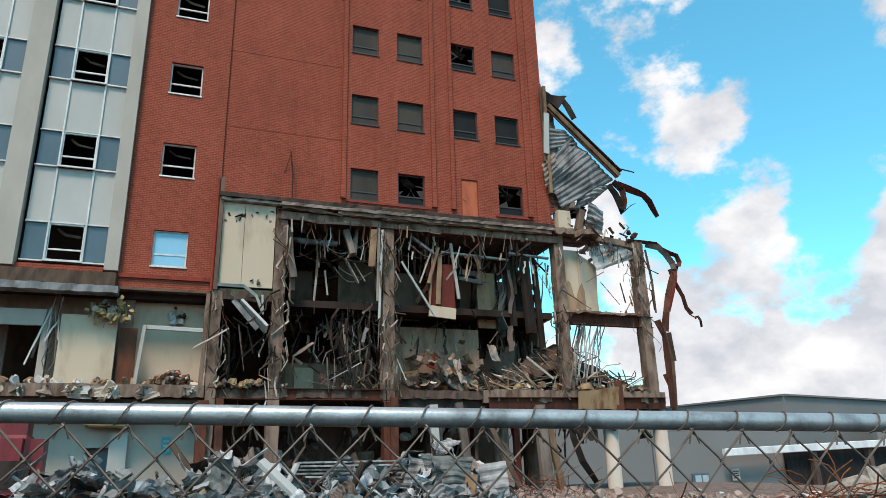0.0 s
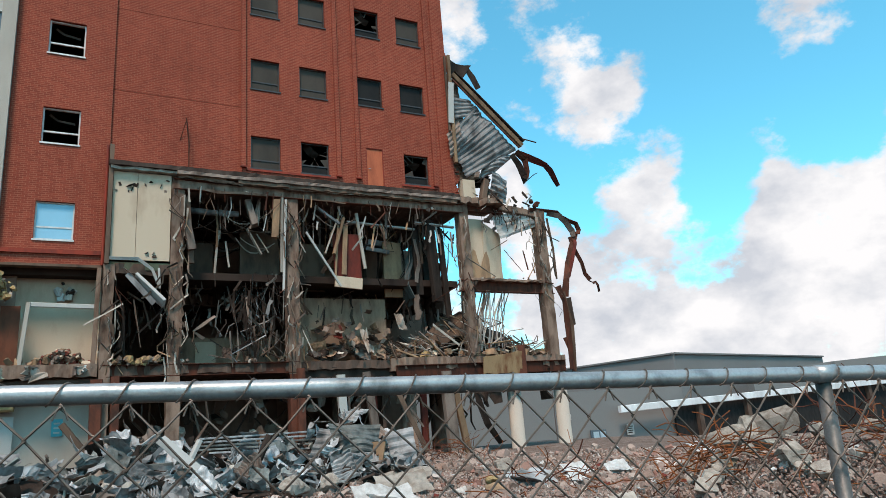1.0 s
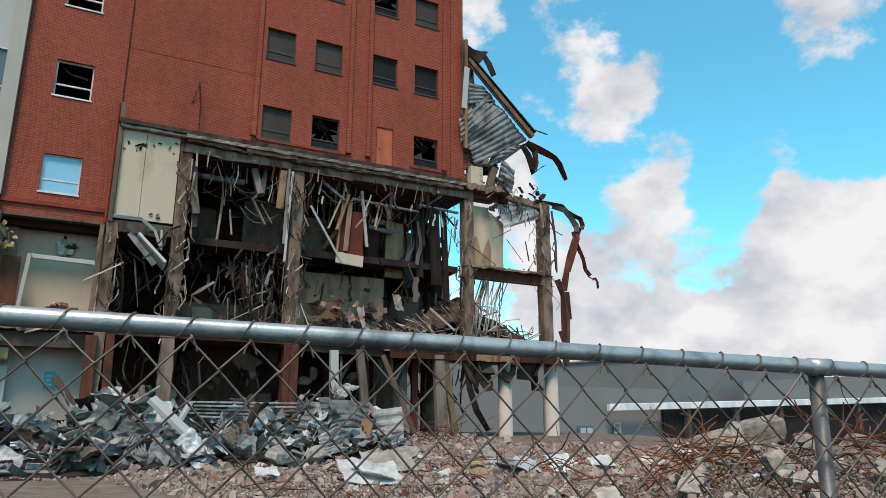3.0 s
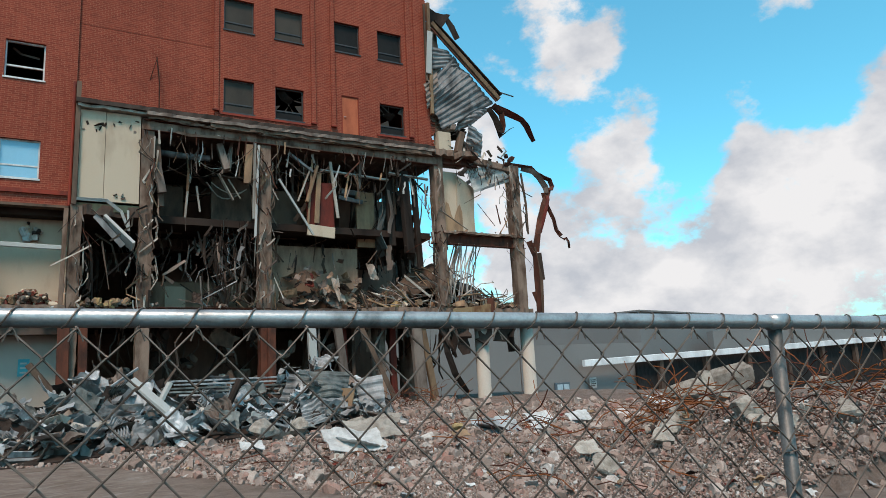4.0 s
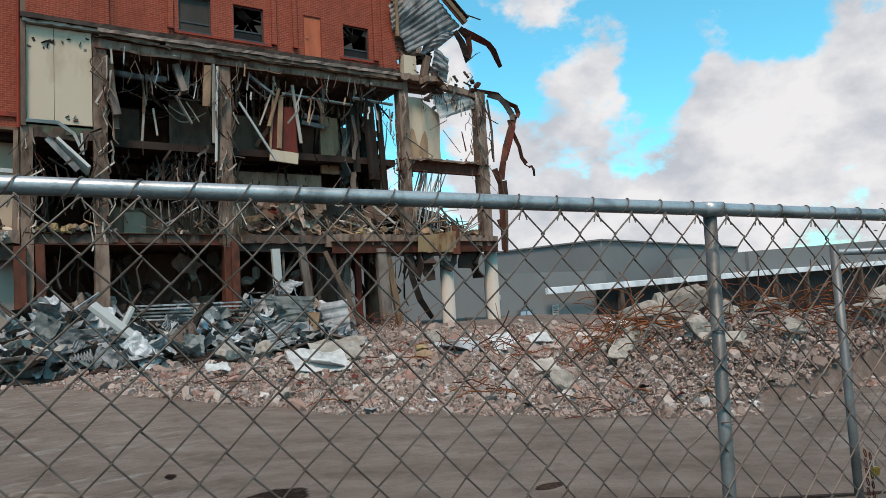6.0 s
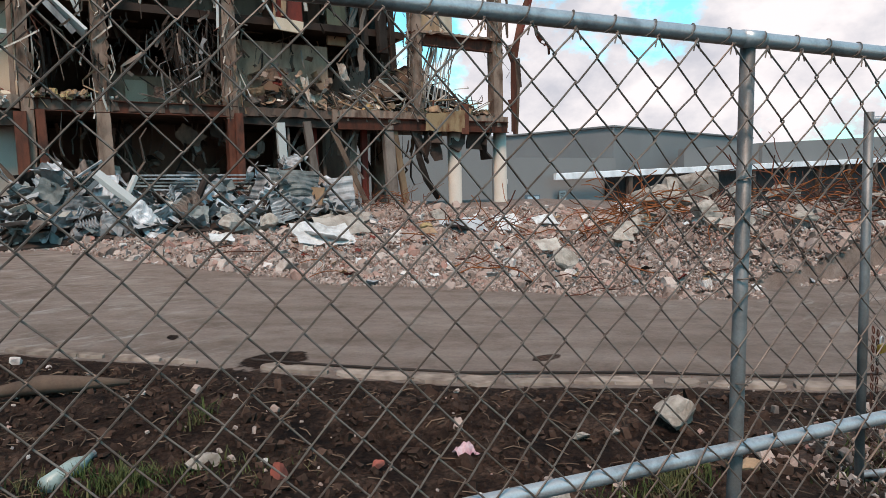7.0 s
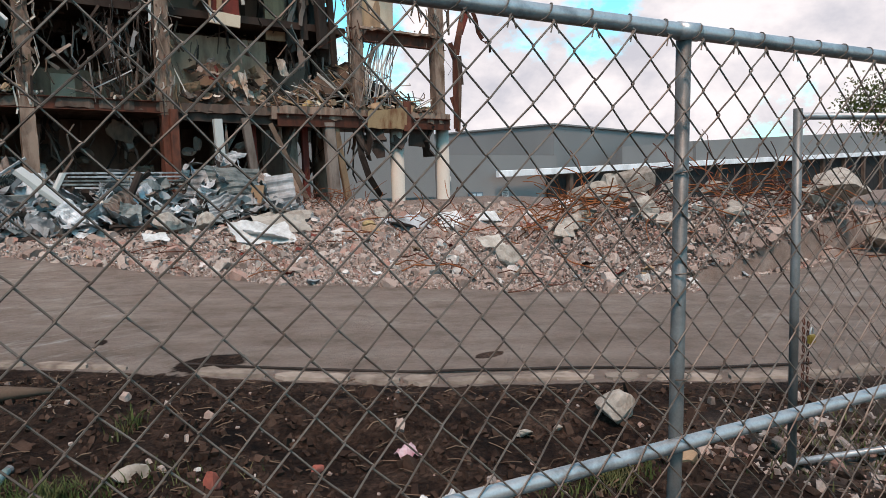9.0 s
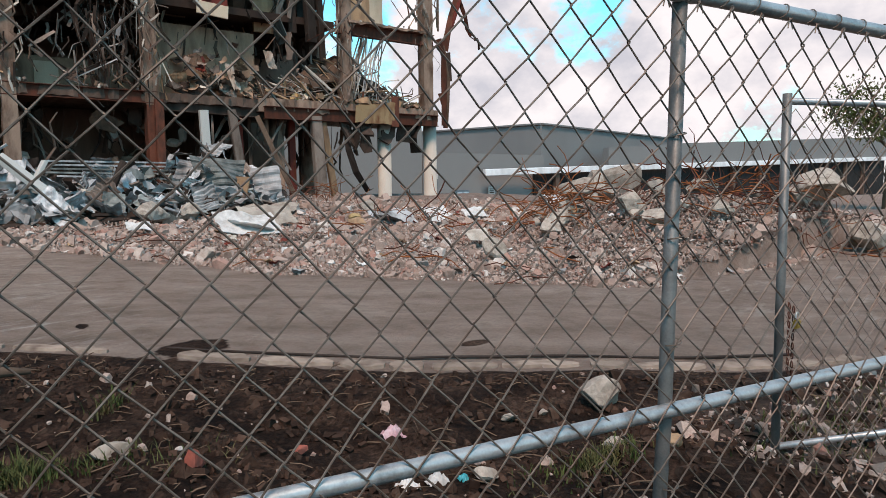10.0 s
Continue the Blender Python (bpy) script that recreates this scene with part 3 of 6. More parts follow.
def build_fence():
    fence = thing("chain_link_fence", "galvanised chain-link fence with pipe rails beside the site", "fence")
    x0, x1 = FENCE_X
    top = Geo().tube([(x, fence_y(x), rail_z(x)) for x in np.linspace(x0, x1, 24)], 0.021, 20)
    part("top_rail", top, PIPE, fence, "scuffed galvanised top rail", smooth=True)
    low = Geo().tube([(x, fence_y(x) + .005, 0.146 + .013 * (x - 2)) for x in np.linspace(x0, x1, 24)], 0.021, 20)
    part("middle_rail", low, PIPE, fence, "galvanised middle rail", smooth=True)
    for px in POSTS:
        py = fence_y(px) + 0.012
        p = Geo().tube([(px - .03, py + .05, -0.95), (px - .004, py + .02, .1), (px, py, rail_z(px) - 0.02)], 0.0205, 16)
        post = part("post", p, POST, fence, "grey line post", smooth=True)
        cap = Geo().tube([(px - .035, fence_y(px - .035), rail_z(px)), (px + .035, fence_y(px + .035), rail_z(px))], 0.0245, 16)
        part("rail_clamp", cap, PIPE, post, smooth=True)
        for z in (-.4, -.1, 0.32, 0.62, 0.9):
            part("tie_wire", Geo().tube([(px + .024 * math.cos(a), py + .024 * math.sin(a), z + .004 * a) for a in np.linspace(0, 6.6, 12)], 0.002, 5), WIRE, post)
    # woven fabric: each wire zigzags upright and hooks round its neighbour
    amp, r = MESH_W / 4, 0.0026
    for k in range(int((x0 - 1.43) / (2 * amp)), int((x1 - 1.43) / (2 * amp)) + 1):
        xc = 1.4275 + k * 2 * amp
        pts, ph, drop = [], rng.uniform(0, 6), -0.028 * (xc - 2)
        for j in range(29, -3, -1):
            right = (j + k) % 2 == 0
            x = xc + (amp + r if right else -amp - r)
            z = 1.139 - MESH_H / 2 * j + drop + 0.003 * math.sin(j * 1.7 + ph)
            sag = min(1.0, max(0.0, (1.25 - z) / 1.15)) ** 1.6
            y = fence_y(x) - 0.026 + 0.003 * math.sin(j * .9 + ph) + (0.052 if x < 1.9 else 0.03) * math.sin(math.pi * sag)
            out, back = (0.0030, 0.005) if right else (-0.0030, -0.005)
            pts += [(x - back, y - out, z - 0.0035), (x, y, z), (x - back, y + out, z + 0.0035)]
        wire = part("mesh_wire", Geo().tube(pts, r, 5), WIRE, fence)
        if k % 2 == 0:
            # knuckle below the rail and a tie wound over it
            xt = xc + amp
            zt = rail_z(xt)
            tie = Geo().tube([(xt + .045 * q, fence_y(xt) - .002 + .0235 * math.cos(2.4 - q * 3.4), zt + .0235 * math.sin(2.4 - q * 3.4)) for q in np.linspace(-.6, .9, 12)], 0.0020, 5)
            for s in (-1, 1):
                tie.tube([(xt, fence_y(xt) - .025, zt - .022), (xt + s * .006, fence_y(xt) - .026, zt - .030), (xt + s * .014, fence_y(xt) - .027, zt - .052)], 0.0020, 5)
            part("tie_wire", tie, WIRE, wire)


MESH_W, MESH_H = 0.118, 0.128
build_fence()


def build_gate():
    gate = thing("pipe_gate", "grey pipe gate with chain-link infill, chained and padlocked", "gate")
    gx, gy, zt, zb = 4.1, 2.24, 1.255, -0.70
    part("gate_post", Geo().tube([(gx, gy, -0.9), (gx, gy, zt)], 0.024, 14), POST, gate, smooth=True)
    dx, dy = 0.88, -0.36
    end = (gx + 3.2 * dx, gy + 3.2 * dy)
    part("top_bar", Geo().tube([(gx, gy, zt - .04), (*end, zt - .05)], 0.019, 12), PIPE, gate, smooth=True)
    part("bottom_bar", Geo().tube([(gx, gy, zb), (*end, zb)], 0.019, 12), PIPE, gate, smooth=True)
    part("end_post", Geo().tube([(*end, -0.9), (*end, zt)], 0.024, 12), PIPE, gate, smooth=True)
    for k in range(int(3.2 / (MESH_W / 2))):
        pts = []
        for i in range(int((zt - zb) / (MESH_H / 2))):
            s = (k + 0.5 + (0.53 if (i + k) % 2 else -0.53)) * MESH_W / 2
            pts.append((gx + s * dx, gy + s * dy, zb + .02 + i * MESH_H / 2))
        part("mesh_wire", Geo().tube(pts, 0.0024, 4), WIRE, gate)
    cx, cy = gx + .045, gy - .03
    chain = thing("chain", "rusty steel chain looped round the gate post", "chain")
    for i in range(22):
        a = i * 0.5
        z = 0.10 - 0.026 * i
        ring = [(cx + .05 * (i % 2) + .010 * math.cos(t) * (i % 2 * 2 - 1), cy + (.010 * math.cos(t) if i % 2 else .004 * math.sin(t)), z + .020 * math.sin(t)) for t in np.linspace(0, math.tau, 10)]
        part("chain_link", Geo().tube(ring, 0.0035, 5, caps=False), RUST, chain)
    lock = thing("padlock", "brass padlock on the gate chain", "padlock")
    body = bmesh.new()
    bmesh.ops.create_cube(body, size=1.0, matrix=pose(cx + .03, cy - .03, 0.0) @ Matrix.Diagonal((.055, .026, .05, 1)))
    bmesh.ops.bevel(body, geom=body.edges[:], offset=0.006, segments=2, affect="EDGES")
    me = bpy.data.meshes.new("lock_body")
    body.to_mesh(me)
    body.free()
    me.materials.append(BRASS)
    new("lock_body", me).parent = lock
    part("shackle", Geo().tube([(cx + .03 + .018 * math.cos(t), cy - .03, 0.03 + .035 * math.sin(t)) for t in np.linspace(0, math.pi, 9)], .0045, 7), PIPE, lock)


build_gate()


# ---------------------------------------------------------------- the brick tower
PLAN["base"] = (0.87, 2.5, 0.91)
FY = 26.0           # the street front of the tower
ROWS = [13.45 + 3.8 * k for k in range(4)]          # window heads
COLS = [(5.15, 6.45), (7.38, 8.68), (10.2, 11.5), (12.45, 13.75)]
TOP = 28.4


def window(parent, x0, x1, z0, z1, y, frame_mat, bar, state):
    """A framed window in its opening: jambs, head, sill, a transom, and what is left of its panes."""
    win = new("window")
    win.parent = parent
    t, d = 0.055, 0.09
    fr = Geo().box(x0, x0 + t, y, y + d, z0, z1).box(x1 - t, x1, y, y + d, z0, z1).box(x0 + t, x1 - t, y, y + d, z1 - t, z1).box(x0 + t, x1 - t, y, y + d, z0, z0 + t)
    fr.box(x0 + t, x1 - t, y + .01, y + d - .01, z0 + bar - .03, z0 + bar + .03)
    part("frame", fr, frame_mat, win)
    part("sill", Geo().box(x0 - .04, x1 + .04, y - .16, y + .02, z0 - .07, z0 - .005), frame_mat, win)
    if state == "broken":
        r = random.Random(int(x0 * 100 + z0 * 37))
        for _ in range(6):
            a = r.choice("lrtb")
            c = {"l": (x0 + t, r.uniform(z0 + bar, z1)), "r": (x1 - t, r.uniform(z0 + bar, z1)), "t": (r.uniform(x0, x1), z1 - t), "b": (r.uniform(x0, x1), z0 + bar + .03)}[a]
            cx, cz = (x0 + x1) / 2, (z0 + bar + z1) / 2
            k = r.uniform(.3, .75)
            u, v = c[0] + (cx - c[0]) * k, c[1] + (cz - c[1]) * k
            w = r.uniform(.1, .3)
            p, q = ((c[0], c[1] - w), (c[0], c[1] + w)) if a in "lr" else ((c[0] - w, c[1]), (c[0] + w, c[1]))
            g = Geo().add([(p[0], y + .04, p[1]), (q[0], y + .04, q[1]), (u, y + .04, v), (p[0], y + .046, p[1]), (q[0], y + .046, q[1]), (u, y + .046, v)],
                          [(0, 1, 2), (5, 4, 3), (0, 3, 4, 1), (1, 4, 5, 2), (2, 5, 3, 0)])
            part("pane_shard", g, GREY_GLASS, win)
        part("pane", Geo().box(x0 + t, x1 - t, y + .04, y + .046, z0 + t, z0 + bar - .03), DARK_GLASS, win)
        bl = Geo().strip([(x0 + .3, y + .25, z1), (x0 + .5, y + .22, z1 - .35), (x0 + .85, y + .25, z1 - .5)], .4, .01, .4, .5)
        part("torn_blind", bl, TRASH_DARK, win)
    elif state in ("blind", "glass"):
        for a, b in ((z0 + t, z0 + bar - .03), (z0 + bar + .03, z1 - t)):
            part("pane", Geo().box(x0 + t, x1 - t, y + .04, y + .046, a, b), DARK_GLASS if state == "glass" else GREY_GLASS, win)
    elif state == "film":
        part("pane", Geo().box(x0 + t, x1 - t, y + .03, y + .04, z0 + t, z1 - t), SKY_REFLECTION, win, "pane coloured pale blue as a sky reflection")
    else:
        part("loose_strip", Geo().strip([(x0 + .2, y + .5, z1 - .05), (x0 + .5, y + .45, z1 - .3), (x1 - .2, y + .5, z1 - .35)], .1, .01), TRASH_GREY, win)
    return win


def build_tower():
    tower = thing("brick_tower", "tall red brick hospital-like tower block, partly gutted", "building")
    holes, wins = [], []
    states = {(0, 0): "blind", (1, 0): "broken", (3, 0): "broken", (2, 2): "broken", (0, 1): "blind", (1, 1): "blind", (0, 2): "blind", (1, 2): "blind", (3, 2): "blind", (0, 3): "blind", (2, 3): "broken"}
    for c, (a, b) in enumerate(COLS):
        for r, head in enumerate(ROWS):
            if c == 2 and r == 0:
                continue
            holes.append((a, b, head - 1.5, head))
            wins.append((a, b, head - 1.5, head, DARK_FRAME, .42, states.get((c, r), "glass")))
    holes.append((10.5, 11.37, 11.55, 13.55))
    left = [(-2.75, -1.45, z, z + 1.48) for z in (8.27, 12.13, 15.98, 19.83, 23.7)]
    for i, h in enumerate(left):
        wins.append((*h, WHITE_FRAME, .5, "film" if i == 0 else "open"))
    part("brick_wall", Geo().wall(4.8, 15.15, 11.2, TOP, FY, FY + .35, holes), BRICK, tower, "red brick wall with window columns")
    part("brick_wall", Geo().wall(-3.85, -0.36, 7.86, TOP, FY, FY + .35, left), BRICK, tower)
    # the blank bay stands back a little, in lifts divided by joints
    for a, b in ((11.2, 14.78), (14.80, 18.58), (18.60, 22.4), (22.42, TOP)):
        part("blank_panel", Geo().box(-0.36, 4.8, FY + .10, FY + .4, a, b), BRICK, tower)
    part("blank_panel", Geo().box(-0.36, 4.8, FY + .16, FY + .42, 11.2, TOP), BRICK, tower)
    for x in (4.72, 9.02, 9.98, 13.98):
        part("brick_rib", Geo().box(x, x + .20, FY - .11, FY - .002, 11.98, TOP), BRICK, tower)
        part("rib_foot", Geo().box(x - .03, x + .23, FY - .13, FY - .002, 11.90, 11.975), RED_PAINT, tower)
    for a, b in ((4.95, 9.0), (12.25, 14.2)):
        part("sill_band", Geo().box(a, b, FY - .05, FY - .002, 11.78, 11.88), RED_PAINT, tower)
    part("corner_pier", Geo().box(14.45, 15.15, FY - .05, FY - .002, 11.25, TOP), BRICK, tower)
    # red painted string course at the foot of the narrow bay
    part("string_course", Geo().box(-3.85, -0.42, FY - .12, FY + .3, 7.70, 7.855), RED_PAINT, tower)
    part("brick_wall", Geo().box(-3.85, -0.42, FY - .03, FY + .3, 7.32, 7.695), BRICK, tower)
    part("string_course", Geo().box(-3.85, -0.42, FY - .10, FY + .3, 7.22, 7.315), TRASH_BROWN, tower)
    for w in wins:
        window(tower, *w[:4], FY + .12, *w[4:])
    d = new("door")
    d.parent = tower
    part("door_leaf", Geo().box(10.54, 11.33, FY + .05, FY + .10, 11.55, 13.51), ORANGE_DOOR, d, "orange-red painted steel door")
    part("door_frame", Geo().box(10.5, 10.54, FY + .02, FY + .12, 11.55, 13.55).box(11.33, 11.37, FY + .02, FY + .12, 11.55, 13.55).box(10.54, 11.33, FY + .02, FY + .12, 13.51, 13.55), RED_PAINT, d)
    part("handle", Geo().tube([(10.62, FY + .05, 12.5), (10.62, FY + .01, 12.5), (10.72, FY + .01, 12.5)], .018, 6), PIPE, d)
    # floors, rear and side walls of the block; room shade is in the colour
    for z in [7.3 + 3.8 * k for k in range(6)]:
        part("floor_slab", Geo().box(-14, 15.1, FY + .45, FY + 12, z - .3, z), ROOM_SHADE, tower)
    part("rear_wall", Geo().box(-14, 15.1, FY + 6, FY + 6.3, 11.3, TOP), ROOM_SHADE, tower)
    part("side_wall", Geo().box(14.8, 15.14, FY + .36, FY + 12, 11.3, TOP), BRICK, tower)
    part("roof", Geo().box(-14.2, 15.3, FY - .1, FY + 12.2, TOP, TOP + .4), CONCRETE, tower)
    part("parapet", Geo().box(-14.2, 15.3, FY - .15, FY + .2, TOP + .4, TOP + .9), RED_PAINT, tower)
    # ragged brick ends where the wing was torn away
    r = random.Random(5)
    for i in range(70):
        z = 11.3 + i * .118
        w = r.uniform(.05, .34)
        part("broken_brick", Geo().box(15.152, 15.152 + w, FY + .02 + r.uniform(0, .03), FY + .30, z, z + .10), BRICK if r.random() < .8 else TRASH_WOOD, tower)
    # pale curtain wall beside the brick
    for k in range(3):
        off = -3.83 * k
        part("stone_fin", Geo().box(-4.36 + off, -3.86 + off if k == 0 else -3.56 + off, FY - .25, FY + .3, 7.9, TOP), PILASTER, tower, "pale stone fin")
        xs = [(-7.28 + off, -6.47 + off), (-6.47 + off, -5.18 + off), (-5.18 + off, -4.37 + off)]
        for z0, z1 in [(8.22 + 3.86 * j, 9.70 + 3.86 * j) for j in range(5)]:
            for n, (a, b) in enumerate(xs):
                if n != 1:
                    part("blue_panel", Geo().box(a + .03, b - .03, FY + .10, FY + .14, z0 + .04, z1 - .02), BLUE_PANEL, tower)
                else:
                    window(tower, a + .02, b - .02, z0, z1, FY + .05, WHITE_FRAME, .45, "open")
                part("spandrel_panel", Geo().box(a + .025, b - .025, FY + .07, FY + .12, z1 + .06, z0 + 3.86 - .06), PANEL, tower)
                if b < -4.5 + off:
                    part("mullion", Geo().box(b - .03, b + .03, FY, FY + .16, z0 - .05, z0 + 3.84), WHITE_FRAME, tower)
            part("transom", Geo().box(-7.28 + off, -4.37 + off, FY - .03, FY + .15, z0 - .07, z0 - .012), WHITE_FRAME, tower)
            part("transom", Geo().box(-7.28 + off, -4.37 + off, FY + .02, FY + .15, z1 + .005, z1 + .055), WHITE_FRAME, tower)
        part("base_band", Geo().box(-8.2 + off, -4.4 + off, FY - .05, FY + .3, 7.86, 8.05), BRICK, tower)


build_tower()


# ---------------------------------------------------------------- the gutted low wing
def ragged_column(parent, x0, x1, z0, z1, y0, y1, mat, label=""):
    """A cast column with a spalled, uneven face."""
    r = random.Random(int(x0 * 91 + z0 * 13))
    g = Geo()
    n = max(3, int((z1 - z0) / .37))
    vs = []
    for i in range(n + 1):
        z = z0 + (z1 - z0) * i / n
        e = lambda: r.choice([r.uniform(-.012, .012), r.uniform(-.012, .012), r.uniform(-.03, .02)])
        vs += [(x0 + e(), y0 + e(), z), (x1 + e(), y0 + e(), z), (x1 + e(), y1, z), (x0 + e(), y1, z)]
    fs = [(3, 2, 1, 0), tuple(4 * n + i for i in range(4))]
    for i in range(n):
        k = 4 * i
        fs += [(k + a, k + (a + 1) % 4, k + 4 + (a + 1) % 4, k + 4 + a) for a in range(4)]
    return part("column", g.add(vs, fs), mat, parent, label)


def ragged_slab(parent, name, x0, x1, z0, z1, y0, y1, mat, label="", amount=.12, seed=1):
    """A floor edge with a broken front."""
    r = random.Random(seed)
    n = max(4, int((x1 - x0) / .22))
    vs = []
    for i in range(n + 1):
        x = x0 + (x1 - x0) * i / n
        a, b = r.uniform(-amount, amount * .4), r.uniform(-amount, amount) * .4
        vs += [(x, y0 + a, z0 + b), (x, y0 + a + r.uniform(-.03, .05), z1 + b * .5), (x, y1, z1), (x, y1, z0)]
    fs = [(0, 1, 2, 3), tuple(4 * n + 3 - i for i in range(4))]
    for i in range(n):
        k = 4 * i
        fs += [(k + a, k + 4 + a, k + 4 + (a + 1) % 4, k + (a + 1) % 4) for a in range(4)]
    return part(name, Geo().add(vs, fs), mat, parent, label)


BY = 33.0           # rear of the opened rooms
PY = 25.55          # face of the wing


CREAM_DIRTY = worn("stained_beige_wall", (0.33, 0.22, 0.15), (0.15, 0.09, 0.062), 0.9, scale=1.6)


def build_wing():
    wing = thing("gutted_wing", "half-demolished concrete wing with its front torn off", "building")
    # columns
    for x0, x1, z0, z1, m in ((-.36, .02, -1, 7.3, CONCRETE), (1.95, 2.42, -1, 11.0, CONCRETE), (6.55, 7.05, 3.0, 10.6, CONCRETE), (6.6, 7.0, -1, 3.0, RUST),
                              (15.0, 15.5, 3.3, 11.2, CONCRETE), (19.5, 20.05, 2.9, 11.0, CONCRETE)):
        ragged_column(wing, x0, x1, z0, z1, PY, PY + .5, m)
    # inner columns take the concrete with shade in its colour
    for x in (6.7, 11.4, 15.2):
        ragged_column(wing, x, x + .45, -1, 10.5, 30.2, 30.7, SHADED_CONCRETE)
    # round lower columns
    for x, y, z1 in ((17.42, 26.0, 3.0), (20.13, 26.0, 2.95), (12.2, 26.6, 3.0), (15.1, 29.5, 3.0), (9.6, 28.5, 3.0)):
        col = part("round_column", Geo().tube([(x, y, -1.6), (x, y, -.75), (x, y, -.70), (x, y, z1)], .33, 20, radii=[.40, .40, .33, .33]), PILASTER if x > 16 else CONCRETE, wing, smooth=True)
    # roof edge: dark felt, torn flashing, steel channel
    ragged_slab(wing, "roof_felt", -.36, 15.0, 11.22, 11.40, PY - .25, FY + 6, TRASH_DARK, "dark roofing felt edge", .02, 3)
    ragged_slab(wing, "roof_flashing", 2.1, 15.0, 11.06, 11.20, PY - .30, FY + .3, TRASH_GREY, "torn metal flashing", .05, 4)
    ragged_slab(wing, "roof_flashing", -.3, 2.2, 11.10, 11.215, PY - .15, FY + .3, TRASH_PALE, "", .05, 8)
    ragged_slab(wing, "roof_flashing", 4.5, 14.8, 10.90, 11.05, PY - .22, FY + .3, TRASH_BROWN, "", .06, 14)
    part("roof_beam", Geo().ibeam((2.0, PY + .05, 10.72), (15.2, PY + .05, 10.72), .28, .42), RUST, wing, "rusted steel roof beam")
    part("roof_beam", Geo().box(2.1, 15.1, PY + .0, PY + .25, 10.52, 10.88), CONCRETE, wing)
    ragged_slab(wing, "roof_slab", 2.3, 15.2, 10.55, 10.9, PY + .3, BY, SHADED_CONCRETE, "", .1, 5)
    # frame past the tower
    part("frame_beam", Geo().ibeam((14.8, PY + .2, 6.92), (20.2, PY + .2, 6.9), .30, .52), RUST, wing, "rusted steel beam with debris on top")
    ragged_slab(wing, "beam_casing", 15.3, 20.0, 7.15, 7.26, PY - .05, PY + .5, CONCRETE, "", .12, 11)
    part("frame_beam", Geo().ibeam((15.0, PY + .2, 10.95), (17.6, PY + .2, 10.95), .30, .5), RUST, wing)
    ragged_slab(wing, "broken_eave", 15.0, 17.4, 11.0, 11.3, PY - .1, PY + 1.6, CONCRETE, "", .25, 12)
    part("frame_beam", Geo().bar((17.4, PY + .2, 11.05), (20.1, PY + .2, 10.75), .3, .35), CONCRETE, wing)
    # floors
    ragged_slab(wing, "floor_slab", -.3, 11.0, 3.15, 3.5, PY + .1, BY, SHADED_CONCRETE, "", .08, 21)
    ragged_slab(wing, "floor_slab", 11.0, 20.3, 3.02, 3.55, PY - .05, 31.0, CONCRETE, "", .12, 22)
    ragged_slab(wing, "floor_slab", 2.3, 15.0, 6.55, 6.95, PY + 3.6, BY, SHADED_CONCRETE, "sagging upper floor", .5, 23)
    ragged_slab(wing, "floor_slab", -.3, 2.2, 6.95, 7.35, PY + .1, BY, SHADED_CONCRETE, "", .1, 24)
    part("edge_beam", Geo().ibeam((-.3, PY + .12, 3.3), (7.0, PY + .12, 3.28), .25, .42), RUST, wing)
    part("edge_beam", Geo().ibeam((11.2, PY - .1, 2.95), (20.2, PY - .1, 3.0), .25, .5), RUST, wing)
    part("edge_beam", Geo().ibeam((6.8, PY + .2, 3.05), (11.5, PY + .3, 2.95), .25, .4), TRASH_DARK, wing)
    part("edge_beam", Geo().ibeam((2.2, 29.3, 6.7), (15.0, 29.3, 6.7), .25, .5), SHADED_CONCRETE, wing)
    # rear and side walls of the rooms
    part("rear_wall", Geo().wall(-.4, 17.9, -1.2, 10.6, BY, BY + .25, [(16.7, 17.5, 7.5, 8.7), (17.2, 17.7, 5.6, 6.9), (17.5, 17.9, 9.2, 10.3), (12.2, 13.6, -1.2, 2.2), (15.2, 17.9, -1.2, 2.6)]), GREY_WALL, wing, "stained grey-beige rear wall")
    part("side_wall", Geo().box(-.4, -.2, PY + .5, BY, -1.2, 11.0), GREY_WALL, wing)
    part("partition", Geo().box(2.35, 2.5, PY + 1.2, BY, 3.5, 10.5), GREY_WALL, wing)
    part("partition", Geo().wall(7.1, 11.6, 3.5, 6.5, 27.3, 27.45, [(11.0, 11.6, 3.5, 4.6)]), CREAM_DIRTY, wing, "beige partition wall, stained")
    part("partition", Geo().box(2.5, 6.8, 28.6, 28.75, 3.5, 4.95), CREAM_DIRTY, wing)
    part("partition", Geo().box(7.2, 8.9, 27.9, 28.05, 6.95, 9.2), TRASH_BROWN, wing, "brown panelled partition")
    part("partition", Geo().box(11.6, 12.5, 27.2, 27.35, 6.6, 9.3), TRASH_WOOD, wing, "tan board partition")
    part("partition", Geo().box(5.0, 6.7, 27.6, 27.75, 6.95, 9.6), TRASH_BROWN, wing)
    part("partition", Geo().box(2.9, 3.9, 28.0, 28.15, 6.95, 9.0), TRASH_BROWN, wing)
    part("partition", Geo().box(2.5, 6.6, 29.5, 29.65, -1, 3.1), SHADED_CONCRETE, wing)
    part("partition", Geo().box(10.9, 11.05, PY + 1, BY, -1, 3.1), SHADED_CONCRETE, wing)
    # cream end panel still in place
    part("cream_panel", Geo().box(-.18, .68, PY + .05, PY + .2, 7.50, 11.06), CREAM, wing, "cream plaster panel, scarred")
    part("cream_panel", Geo().box(.695, 1.92, PY + .05, PY + .2, 7.50, 11.06), CREAM, wing)
    r = random.Random(31)
